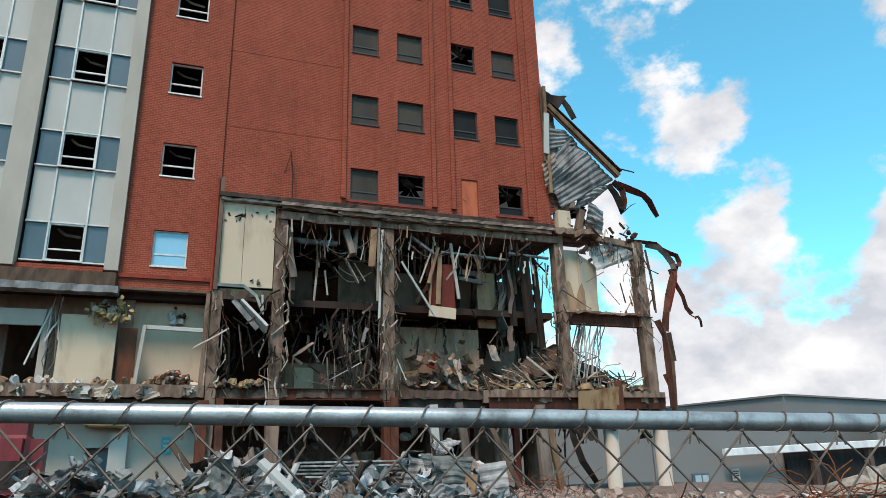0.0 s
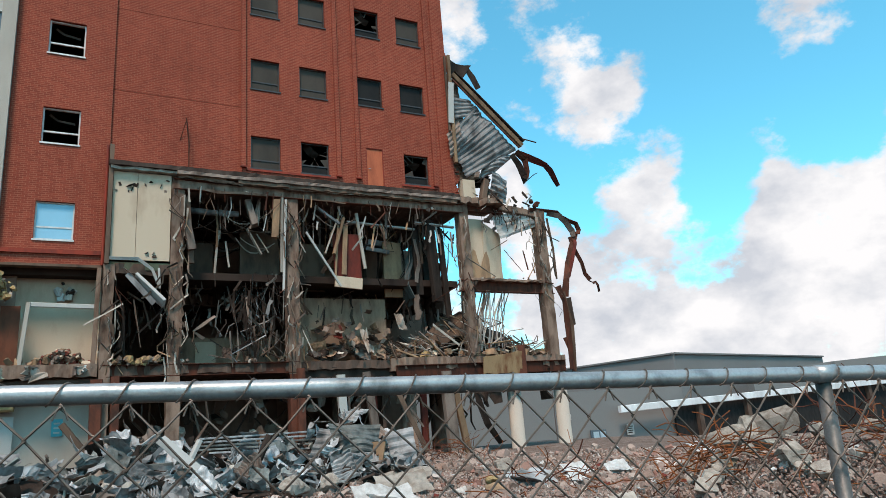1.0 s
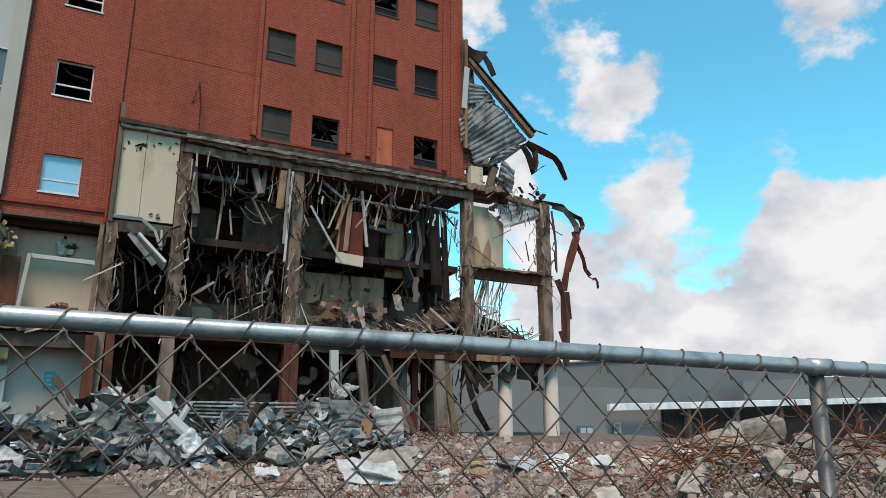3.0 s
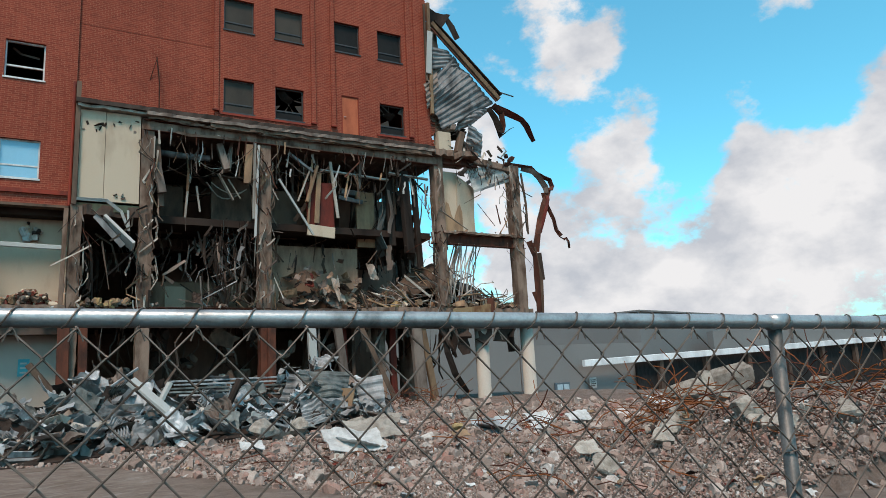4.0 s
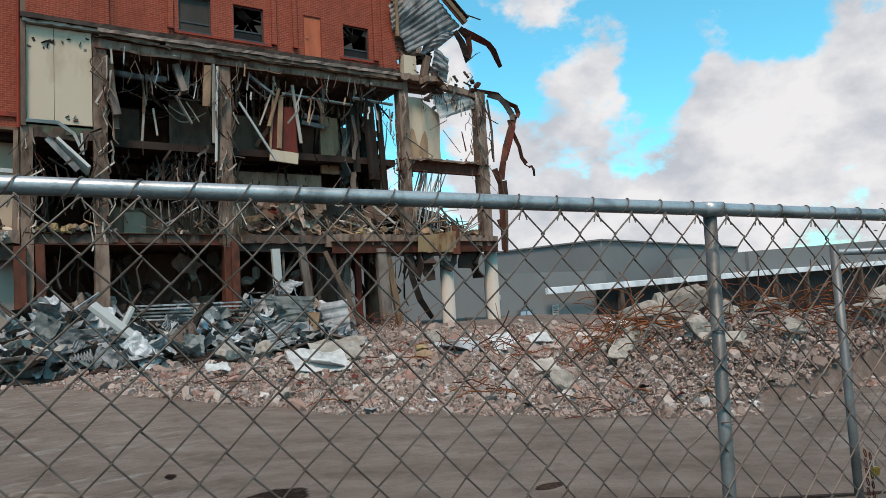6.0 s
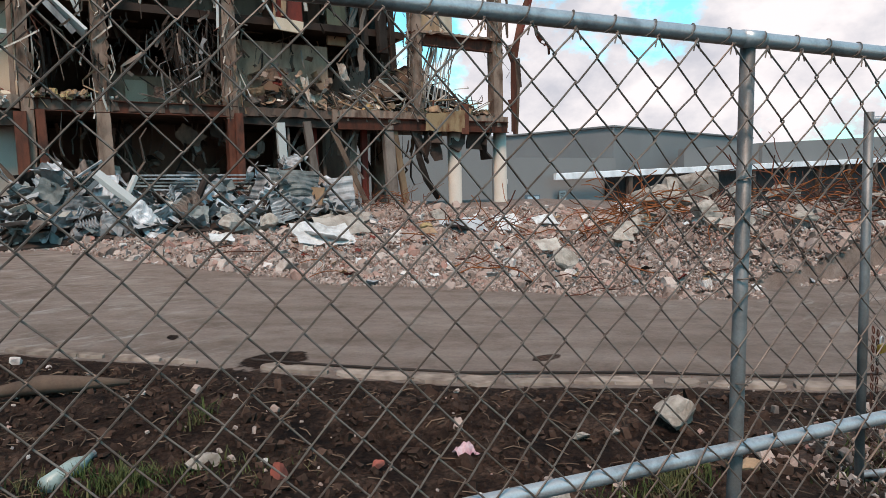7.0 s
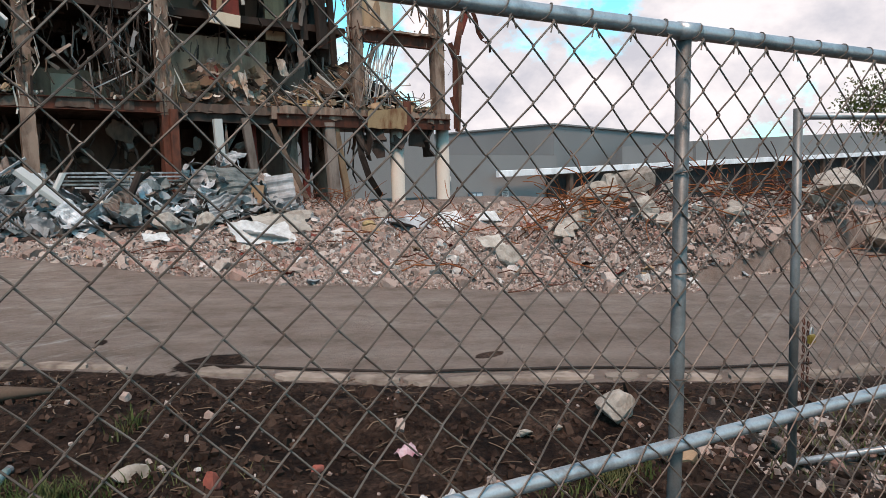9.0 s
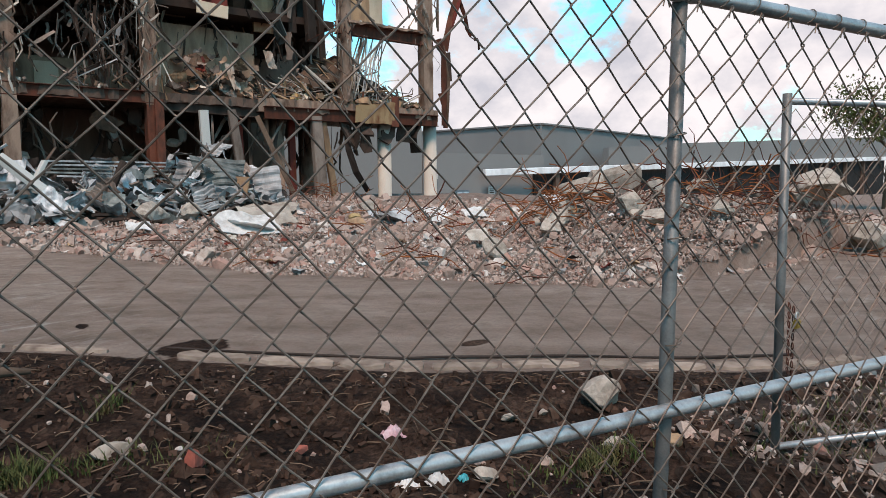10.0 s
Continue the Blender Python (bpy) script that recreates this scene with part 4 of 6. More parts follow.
    for i in range(16):
        x, z = r.choice([(r.uniform(-.1, .8), 10.4 + r.uniform(-.15, .15)), (r.uniform(.8, 1.85), 10.6 + r.uniform(-.3, .3)), (r.uniform(.9, 1.4), 7.8 + r.uniform(-.15, .15))])
        part("plaster_scar", Geo().stone((x, PY + .045, z), r.uniform(.03, .10), r, .25), TRASH_DARK if r.random() < .5 else TRASH_GREY, wing)
    part("lintel", Geo().box(-.2, 1.95, PY + .1, PY + .45, 7.12, 7.42), worn("green_grey_steel", (.10, .115, .075), (.06, .06, .045), .7), wing)
    part("downpipe", Geo().tube([(-.42, FY - .18, 7.3), (-.42, FY - .18, 12.2)], .06, 8), RED_PAINT, wing)
    part("corner_post", Geo().box(-.36, -.20, PY - .1, PY + .2, 7.3, 12.1), TRASH_BROWN, wing)
    part("mast", Geo().tube([(2.6, PY + .3, 10.9), (2.58, PY + .3, 12.7), (2.46, PY + .3, 13.8)], .03, 6), RUST, wing, "rusty roof mast")
    part("mast_brace", Geo().tube([(2.46, PY + .3, 13.7), (1.9, PY + 1.0, 11.5)], .018, 5), RUST, wing)
    # plaster and board still on the last bay
    part("wall_board", Geo().box(15.55, 16.5, PY + .45, PY + .5, 7.3, 10.4), CREAM, wing, "torn cream wallboard")
    part("wall_board", Geo().sheet(lambda u, v: (16.45 + 1.15 * u, PY + .4 + .25 * u + .05 * math.sin(5 * v), 7.35 + 2.9 * v - .5 * u * v), 6, 8, .02), CREAM, wing)
    part("wall_board", Geo().sheet(lambda u, v: (15.7 + 1.0 * u, PY + .38, 7.35 + (1.0 + 1.0 * nz(u * 3, 1.0)) * v), 8, 3, .015), TRASH_WOOD, wing, "bare tan board below torn plaster")
    # left rooms
    ragged_slab(wing, "floor_slab", -16, -.4, 3.12, 3.58, PY - .05, BY, CONCRETE, "broken floor edge with pale lining", .07, 41)
    part("edge_beam", Geo().box(-16, -.45, PY + .12, PY + .4, 2.55, 3.05), SHADED_CONCRETE, wing)
    ragged_slab(wing, "ceiling_edge", -16, -3.85, 7.2, 7.7, PY - .2, FY + .3, TRASH_BROWN, "", .05, 42)
    ragged_slab(wing, "torn_gutter", -16, -3.7, 6.85, 7.12, PY - .5, PY + .1, GALV, "bent galvanised gutter", .05, 43)
    part("room_wall", Geo().box(-3.9, -.4, PY + 1.5, PY + 1.65, 3.55, 7.25), CREAM, wing)
    part("room_wall", Geo().wall(-16, -3.2, 3.55, 7.2, PY + 1.2, PY + 1.35, [(-7.4, -6.0, 3.55, 6.0)]), GREY_WALL, wing)
    part("room_wall", Geo().wall(-8.6, -5.9, 3.6, 6.3, PY + .35, PY + .5, [(-7.55, -6.15, 3.6, 5.7)]), PILASTER, wing, "pale door surround")
    part("room_wall", Geo().box(-5.55, -3.65, PY + .3, PY + .45, 3.62, 6.15), CREAM, wing, "tan wall panel, loose on top")
    part("room_door", Geo().box(-3.55, -2.95, PY + .5, PY + .56, 3.62, 5.75), worn("brown_door", (.16, .055, .03), (.09, .035, .02), .5), wing, "brown timber door")
    part("door_post", Geo().bar((-2.85, PY + .3, 3.6), (-2.7, PY + .3, 5.85), .14, .1), PILASTER, wing)
    part("head_rail", Geo().bar((-2.7, PY + .35, 5.78), (-.6, PY + .35, 5.72), .12, .16), PANEL, wing)
    part("side_post", Geo().bar((-.55, PY + .3, 3.6), (-.5, PY + .3, 7.2), .16, .12), CONCRETE, wing)
    part("rear_wall", Geo().box(-16, -.45, BY - 1, BY - .8, -1.2, 7.2), GREY_WALL, wing)
    part("lower_wall", Geo().wall(-16, -.5, -1.2, 2.6, PY + 1.0, PY + 1.2, [(-4.3, -3.4, -1.0, 1.4), (-8, -6, -1.0, 1.5)]), PILASTER, wing)
    part("inner_panel", Geo().box(-4.2, -3.3, PY + 1.4, PY + 1.45, -1, 2.0), BLUE_PANEL, wing)
    part("white_board", Geo().box(3.32, 4.15, 28.5, 28.56, 3.55, 4.75), CREAM, wing, "pale cabinet door")
    return wing


WING = build_wing()


# ---------------------------------------------------------------- the grey hall behind
PLAN["base"] = (2.23, 6.25, 2.65)


def build_mall():
    mall = thing("grey_hall", "long grey windowless hall with a white-edged ramp roof", "building")
    part("main_wall", Geo().add([(67, 62, -5), (112, 72, -5), (112, 84, -5), (60, 88, -5), (67, 62, 6.25), (112, 72, 6.25), (112, 84, 6.25), (60, 88, 6.25)],
                                [(0, 1, 5, 4), (1, 2, 6, 5), (2, 3, 7, 6), (3, 0, 4, 7), (4, 5, 6, 7), (3, 2, 1, 0)]), MALL, mall, "grey rendered wall")
    part("coping", Geo().bar((67, 61.95, 6.3), (112, 71.95, 6.3), .5, .25).bar((66.95, 62, 6.3), (60, 88, 6.3), .5, .25), MALL, mall)
    part("low_wall", Geo().box(46.5, 66.9, 61.4, 62.0, -6, 2.0), MALL, mall)
    part("rear_block", Geo().box(14, 46.4, 61.5, 66.0, -6, 5.0), MALL, mall)
    # the raised deck: white fascia over a wall coloured near-black as shade
    a, b = (54.9, 60.0, -.44), (180, 60.0, 3.14)
    part("fascia", Geo().bar(a, b, .5, .85), MALL_WHITE, mall, "white roof-edge fascia")
    part("upper_wall", Geo().add([(97.5, 60.3, 1.2), (180, 60.3, 3.5), (180, 62, 3.5), (97.5, 62, 1.2), (97.5, 60.3, 4.4), (180, 60.3, 8.2), (180, 62, 8.2), (97.5, 62, 4.4)],
                                 [(0, 1, 5, 4), (1, 2, 6, 5), (2, 3, 7, 6), (3, 0, 4, 7), (4, 5, 6, 7), (3, 2, 1, 0)]), MALL, mall)
    part("upper_wall", Geo().add([(80, 60.9, .2), (97.5, 60.9, .8), (97.5, 62, .8), (80, 62, .2), (80, 60.9, 3.3), (97.5, 60.9, 4.35), (97.5, 62, 4.35), (80, 62, 3.3)], [(0, 1, 5, 4), (1, 2, 6, 5), (2, 3, 7, 6), (3, 0, 4, 7), (4, 5, 6, 7), (3, 2, 1, 0)]), MALL, mall)
    part("undercroft", Geo().add([(64.5, 60.8, -6), (180, 60.8, -6), (180, 61.1, -6), (64.5, 61.1, -6), (64.5, 60.8, -.2), (180, 60.8, 3.1), (180, 61.1, 3.1), (64.5, 61.1, -.2)], [(0, 1, 5, 4), (1, 2, 6, 5), (2, 3, 7, 6), (3, 0, 4, 7), (4, 5, 6, 7), (3, 2, 1, 0)]), MALL_SHADE, mall, "wall coloured near-black for the shade under the deck")
    for x in np.arange(68, 175, 9.0):
        part("pier", Geo().box(x, x + .7, 60.1, 60.75, -5, -.3 + (x - 55) * .0286), SHADED_CONCRETE, mall)
    part("service_door", Geo().box(51.0, 53.3, 61.0, 61.15, -4.6, -2.6), BLUE_PANEL, mall)
    part("service_panel", Geo().box(51.3, 52.1, 60.9, 60.98, -4.3, -2.8).box(52.3, 53.1, 60.9, 60.98, -4.3, -2.8), worn("pale_blue_panel", (.40, .50, .55), (.3, .38, .42), .5), mall)
    sign = part("sign", Geo().box(56.5, 57.6, 61.0, 61.08, -3.5, -2.2), PAPER, mall, "small white notice")
    for i in range(4):
        part("sign_line", Geo().box(56.65, 57.45 - .12 * (i % 2), 60.985, 60.995, -2.55 - .24 * i, -2.45 - .24 * i), TRASH_DARK, sign)
    part("notice_plate", Geo().box(47.6, 48.3, 60.9, 61.1, -1.2, -.6), PAPER, mall)


build_mall()
PLAN["base"] = (0.87, 2.5, 0.91)


# ---------------------------------------------------------------- torn deck and dangling steel
def patch(p00, p10, p11, p01, ridges, amp, crumple, seed, bow=0.0):
    """A corrugated, crumpled sheet between four corners; its ridges run from the p00-p01 side to the p10-p11 side."""
    a, b, c, d = (Vector(p) for p in (p00, p10, p11, p01))
    n = (b - a).cross(d - a).normalized()

    def at(u, v):
        p = a.lerp(b, u).lerp(d.lerp(c, u), v)
        q = crumple * (nz(p.x + seed, p.y, p.z, 0.9) + 0.5 * nz(p.x, p.y + seed, p.z, 2.3))
        k = amp * (1 if math.sin(v * ridges * math.tau) > 0 else -1) * (0.6 + 0.4 * nz(u * 3, v * 3, seed)) + bow * math.sin(u * math.pi) * math.sin(v * math.pi)
        edge = 0.05 * crumple * nz(u * 9, v * 9, seed)
        return p + n * (q + k) + (b - a) * edge

    return at


def corrugated(name, corners, ridges, mat, parent, seed, amp=.04, crumple=.15, label="", bow=0.0):
    nv = max(6, int(ridges * 4))
    return part(name, Geo().sheet(patch(*corners, ridges, amp, crumple, seed, bow), 10, nv, .006), mat, parent, label)


def crumpled(parent, name, c, size, mat, r, ridges=0):
    """One crushed sheet: folded along random lines, corrugated where it is decking."""
    q = Euler((r.uniform(-1.2, 1.2), r.uniform(-.7, .7), r.uniform(0, 6.3))).to_matrix()
    w, h = size * r.uniform(.7, 1.5), size * r.uniform(.4, .9)
    folds = [(r.uniform(-1, 1), r.uniform(-1, 1), r.uniform(-.4, .4), r.uniform(.2, .9)) for _ in range(4)]
    sd = r.uniform(0, 50)

    def at(u, v):
        x, y = (u - .5) * w, (v - .5) * h
        z = sum(a * abs(x * n + y * m - o) for n, m, o, a in folds) * .55
        z += .10 * size * nz(x * 4, y * 4, sd) + .05 * size * nz(x * 11, y * 11, sd)
        if ridges:
            z += .03 * (1 if math.sin(u * ridges * math.tau) > 0 else -1)
        return q @ Vector((x + .08 * nz(y * 5, sd), y + .08 * nz(x * 5, sd), z)) + Vector(c)

    nu = max(15, ridges * 4)
    return part(name, Geo().sheet(at, nu, 13, .004), mat, parent)


def build_torn_deck():
    deck = thing("torn_roof_deck", "torn corrugated steel deck hanging off the tower's broken corner", "debris")
    y = FY - .1
    corrugated("deck_sheet", ((15.75, y, 12.5), (18.95, y - .1, 14.4), (16.6, y - .1, 16.6), (14.9, y - .15, 14.6)), 10, GALV_DULL, deck, 1, .045, .28, "bent corrugated decking", .15)
    corrugated("deck_sheet", ((15.35, y - .05, 15.7), (17.0, y - .12, 16.2), (16.3, y - .1, 16.9), (15.3, y - .05, 16.9)), 5, GALV_DULL, deck, 2, .045, .10)
    corrugated("deck_sheet", ((16.6, y + .1, 12.6), (17.5, y, 13.0), (18.95, y - .05, 14.2), (17.2, y, 14.0)), 5, GALV_DULL, deck, 3, .045, .25, "", .35)
    corrugated("deck_sheet", ((14.85, y - .2, 13.4), (15.5, y - .2, 13.9), (15.6, y - .25, 15.6), (14.75, y - .15, 14.7)), 5, TRASH_GREY, deck, 4, .04, .25)
    corrugated("deck_sheet", ((17.2, y + .2, 11.6), (18.2, y + .1, 11.4), (18.3, y + .1, 12.7), (17.3, y, 13.1)), 5, GALV_DULL, deck, 5, .04, .3, "", .3)
    corrugated("deck_sheet", ((15.15, y + .12, 14.2), (16.0, y + .05, 15.2), (15.75, y + .02, 17.9), (15.18, y + .1, 18.3)), 5, TRASH_GREY, deck, 7, .04, .12)
    corrugated("deck_sheet", ((15.2, y + .2, 12.2), (16.6, y + .15, 12.6), (16.4, y + .1, 14.6), (15.2, y + .15, 14.6)), 5, TRASH_BROWN, deck, 8, .04, .2)
    for i in range(20):
        crumpled(deck, "crushed_sheet", (15.6 + 2.4 * rng.random(), y + rng.uniform(0, .5), 11.3 + 1.3 * rng.random()), rng.uniform(.35, .75), rng.choice([GALV_DULL, TRASH_DARK, TRASH_GREY, TRASH_BROWN]), rng)
    part("edge_joist", Geo().bar((15.35, y - .2, 18.15), (19.2, y - .25, 14.6), .20, .26), TRASH_WOOD, deck, "splintered edge joist")
    part("edge_joist", Geo().bar((15.55, y - .1, 18.35), (19.4, y - .15, 14.9), .3, .07), TRASH_DARK, deck)
    part("edge_joist", Geo().bar((15.3, y - .25, 17.85), (19.0, y - .3, 14.45), .05, .10), RUST, deck)
    part("edge_joist", Geo().bar((18.9, y - .2, 15.1), (20.2, y - .2, 14.95), .06, .05), TRASH_DARK, deck)
    part("broken_end", Geo().bar((15.2, y - .2, 19.2), (15.15, y - .2, 13.2), .16, .2), TRASH_WOOD, deck)
    part("broken_end", Geo().bar((14.98, y - .2, 19.1), (14.95, y - .2, 14.9), .10, .12), TRASH_BROWN, deck)
    part("broken_end", Geo().bar((15.2, y - .3, 17.6), (15.02, y - .3, 15.3), .30, .05), PANEL, deck, "white lining board")
    part("felt_flap", Geo().sheet(lambda u, v: (15.25 + 1.3 * u * (.55 + .45 * v), y - .25 + .25 * math.sin(3 * u), 18.15 + .85 * v - .12 * u + .12 * nz(u * 4, v * 4, 3)), 8, 6, .02), TRASH_DARK, deck, "flap of dark roofing felt")
    part("felt_flap", Geo().strip([(16.3, y - .2, 18.6), (16.6, y - .2, 18.2), (16.9, y - .2, 17.6)], .3, .02, .3, .3), TRASH_DARK, deck)
    part("red_ribbon", Geo().strip([(19.1, y - .1, 14.15), (19.6, y - .15, 14.0), (20.2, y - .1, 13.9), (20.7, y - .1, 13.75), (20.95, y - .15, 13.4), (21.2, y - .1, 13.0), (21.4, y - .1, 12.6)], .36, .02, .4, 1.2), MAROON, deck, "dark red flapping strip")
    part("dark_ribbon", Geo().strip([(18.6, y - .1, 14.1), (19.0, y - .1, 13.6), (19.2, y - .1, 13.0), (19.3, y - .1, 12.65), (19.7, y - .1, 12.95), (20.05, y - .05, 13.2)], .34, .02, .3, 1.3), TRASH_DARK, deck)
    part("dark_ribbon", Geo().strip([(18.9, y - .1, 14.3), (19.4, y - .1, 13.9), (19.5, y - .1, 13.2), (19.4, y - .1, 12.8)], .3, .02, .6, .9), RUST, deck)
    part("plaster_block", Geo().box(15.5, 16.2, y - .1, y + .4, 11.4, 12.4), CREAM, deck)
    part("plaster_block", Geo().bar((16.6, y, 11.4), (16.9, y, 12.5), .4, .3), TRASH_BROWN, deck)
    part("ceiling_grid", Geo().sheet(patch((17.33, y - .2, 9.35), (19.8, y - .25, 10.25), (18.7, y - .15, 10.95), (17.0, y - .1, 10.6), 3, .03, .10, 9), 10, 10, .02), PANEL, deck, "white light tray dangling by a corner")
    part("tray_rib", Geo().bar((17.7, y - .21, 9.5), (19.45, y - .27, 10.4), .08, .1).bar((17.4, y - .3, 10.1), (18.9, y - .18, 10.75), .06, .06), GALV, deck)
    r = random.Random(12)
    for i in range(26):
        x, z = 16.6 + 2.6 * r.random(), 11.2 + r.uniform(-.9, .9)
        p = [(x, y + r.uniform(-.6, .3), z)]
        for _ in range(3):
            p.append((p[-1][0] + r.uniform(-.35, .45), p[-1][1] + r.uniform(-.15, .15), p[-1][2] + r.uniform(-.5, .2)))
        part("torn_strip", Geo().strip(p, r.uniform(.05, .22), .012, r.uniform(0, 3), r.uniform(-1, 1)), r.choice([TRASH_GREY, TRASH_PALE, GALV, TRASH_DARK, TRASH_BROWN]), deck)
    for i in range(16):
        x, z = 16.2 + 3.4 * r.random(), 10.9
        pts = [(x + .15 * math.sin(k * 1.3 + i), y - .3 + .1 * math.cos(k + i), z - k * r.uniform(.1, .3)) for k in range(5)]
        part("loose_cable", Geo().tube(pts, .012, 4), TRASH_DARK, deck)

    steel = thing("twisted_steel", "twisted rusty steel hanging past the last column", "debris")
    q = random.Random(3)
    for pts, w, m in (([(19.2, 11.0), (20.1, 11.05), (20.8, 10.95), (21.3, 10.8), (21.6, 10.55), (22.0, 10.45), (22.15, 10.1), (22.0, 9.85)], .20, RUST), ([(20.3, 10.9), (20.9, 10.75), (21.35, 10.45), (21.7, 10.0), (21.75, 9.7)], .24, TRASH_GREY),
                      ([(22.05, 10.0), (21.75, 9.6), (21.5, 9.0), (21.2, 8.2), (20.95, 7.4), (20.8, 6.5)], .30, RUST), ([(21.9, 9.75), (21.75, 9.3), (21.45, 8.4), (21.15, 7.5)], .16, MAROON), ([(21.55, 9.7), (21.75, 9.0), (22.05, 8.3), (22.3, 7.75), (22.5, 7.4)], .22, RUST),
                      ([(22.3, 7.7), (22.5, 7.35), (22.75, 7.2)], .05, RUST), ([(22.7, 7.25), (22.85, 7.3), (22.9, 7.1), (23.05, 6.8)], .13, RUST), ([(20.35, 7.0), (20.6, 6.2), (20.75, 5.2), (20.7, 4.0), (20.6, 2.8)], .26, RUST),
                      ([(20.6, 6.7), (20.8, 5.9), (20.95, 5.0), (20.85, 4.0), (20.95, 2.7)], .18, TRASH_BROWN), ([(20.9, 6.4), (21.0, 5.6), (20.98, 5.0)], .2, TRASH_DARK), ([(20.15, 10.6), (20.35, 9.0), (20.45, 7.4)], .10, TRASH_BROWN), ([(20.5, 4.4), (20.8, 3.6), (20.75, 2.7)], .2, RUST)):
        pts = [(x + q.uniform(-.03, .03), PY + q.uniform(-.12, .1), z) for x, z in pts]
        part("bent_steel", Geo().strip(pts, w, .05, q.uniform(.1, .7), q.uniform(-.6, .8), .35, q), m, steel)
    part("cap_block", Geo().stone((19.6, PY, 11.3), .2, r).stone((19.4, PY + .1, 11.5), .14, r), RUST, steel)


build_torn_deck()


# ---------------------------------------------------------------- debris inside the wing
def hang(parent, name, x, y, z, length, width, mat, r, sway=.25):
    """A torn strip that hangs from (x, y, z): mostly straight, with a kink or two."""
    n = r.randint(3, 6)
    p = [Vector((x, y, z))]
    lean = Vector((r.gauss(0, sway * .5), r.gauss(0, .08), -1))
    for i in range(n):
        if r.random() < .3:
            lean = Vector((r.gauss(0, sway * 2.2), r.gauss(0, .2), -1))
        p.append(p[-1] + lean * (length / n * r.uniform(.6, 1.3)))
    return part(name, Geo().strip(p, width * .6, max(.01, width * .08), r.uniform(0, 3), r.gauss(0, .5), .4, r), mat, parent)


def build_wing_debris():
    r = random.Random(21)
    mats = [TRASH_DARK, TRASH_GREY, TRASH_DARK, TRASH_BROWN, TRASH_PALE, TRASH_DARK, TRASH_WOOD, TRASH_GREY, TRASH_BROWN]
    ceil = thing("ceiling_debris", "tangle of ripped ceiling strips, ducts and cables under the roof beam", "debris")
    for i in range(150):
        x = r.uniform(2.5, 14.9)
        y = PY + r.uniform(.1, 4.5)
        hang(ceil, "ceiling_strip", x, y, 10.5 + r.uniform(-.1, .05), r.choice([.3, .5, .8, 1.1, 1.5, 2.4]) * r.uniform(.7, 1.2), r.uniform(.05, .26), r.choice(mats), r, .13)
    for i in range(40):
        x0, x1 = sorted((r.uniform(2.6, 14.8), r.uniform(2.6, 14.8)))
        x1 = min(x1, x0 + r.uniform(.8, 2.8))
        y, z = PY + r.uniform(.2, 4), 10.35 - r.uniform(0, 1.5)
        sag, tilt = r.uniform(.05, .7), r.uniform(-.6, .6)
        part("cable", Geo().tube([(x0 + (x1 - x0) * k / 7, y + .1 * math.sin(k + i), z - sag * math.sin(math.pi * k / 7) + tilt * k / 7) for k in range(8)], r.uniform(.010, .03), 5), r.choice([TRASH_DARK, TRASH_GREY, TRASH_DARK, TRASH_PALE]), ceil)
    # named ones: pipes, ducts, long white studs
    part("lagged_pipe", Geo().tube([(2.65, PY + .9, 9.95), (3.6, PY + .9, 9.9), (4.7, PY + .9, 9.92)], .13, 10), GALV, ceil, "silver lagged pipe", smooth=True)
    for p, q, w, m in (((9.85, PY + .4, 10.2), (10.15, PY + .35, 7.6), .14, TRASH_PALE), ((7.35, PY - .1, 9.0), (8.85, PY - .1, 6.65), .17, PANEL), ((6.35, PY - .05, 10.5), (6.3, PY - .05, 7.2), .12, TRASH_PALE),
                       ((6.15, PY, 10.4), (6.05, PY, 8.7), .3, TRASH_WOOD), ((6.5, PY - .1, 10.4), (6.35, PY - .1, 6.4), .10, PANEL), ((8.9, PY + .3, 9.8), (8.3, PY + .3, 8.2), .12, TRASH_PALE), ((9.2, PY + .3, 9.9), (8.7, PY + .3, 8.2), .2, TRASH_WOOD),
                       ((9.5, PY + .8, 9.9), (12.9, PY + .8, 9.75), .16, PANEL), ((12.8, PY + .5, 10.0), (14.9, PY + .5, 9.9), .14, PANEL), ((7.9, PY + .3, 10.35), (9.0, PY + .3, 9.6), .2, GALV), ((13.6, PY + .6, 10.2), (13.8, PY + .6, 6.2), .5, TRASH_DARK),
                       ((13.0, PY + 1, 9.8), (13.1, PY + 1, 6.6), .35, TRASH_DARK), ((14.3, PY + .9, 9.9), (14.5, PY + .9, 5.5), .3, TRASH_DARK), ((10.9, PY + 2, 9.3), (12.2, PY + 2, 9.2), .5, GALV_DULL), ((10.6, PY + 1.5, 8.9), (11.8, PY + 1.5, 8.75), .35, GALV),
                       ((2.55, PY + .3, 10.3), (2.75, PY + .2, 7.5), .22, TRASH_BROWN), ((2.5, PY - .05, 9.2), (2.75, PY - .05, 8.0), .3, TRASH_GREY), ((5.0, PY + .5, 10.4), (5.3, PY + .4, 9.3), .5, TRASH_GREY), ((5.5, PY + .5, 10.4), (5.4, PY + .4, 9.3), .12, TRASH_PALE),
                       ((3.9, PY + 1, 9.2), (3.75, PY + 1, 7.1), .09, TRASH_PALE), ((4.2, PY + 1, 8.7), (4.35, PY + 1, 7.6), .08, TRASH_PALE), ((5.0, PY + .6, 9.2), (5.6, PY + .6, 8.1), .12, TRASH_PALE), ((5.4, PY + .6, 9.0), (5.9, PY + .6, 8.2), .08, TRASH_PALE)):
        part("hanging_stud", Geo().bar(p, q, w, w * .55, roll=r.uniform(-.4, .4)), m, ceil)
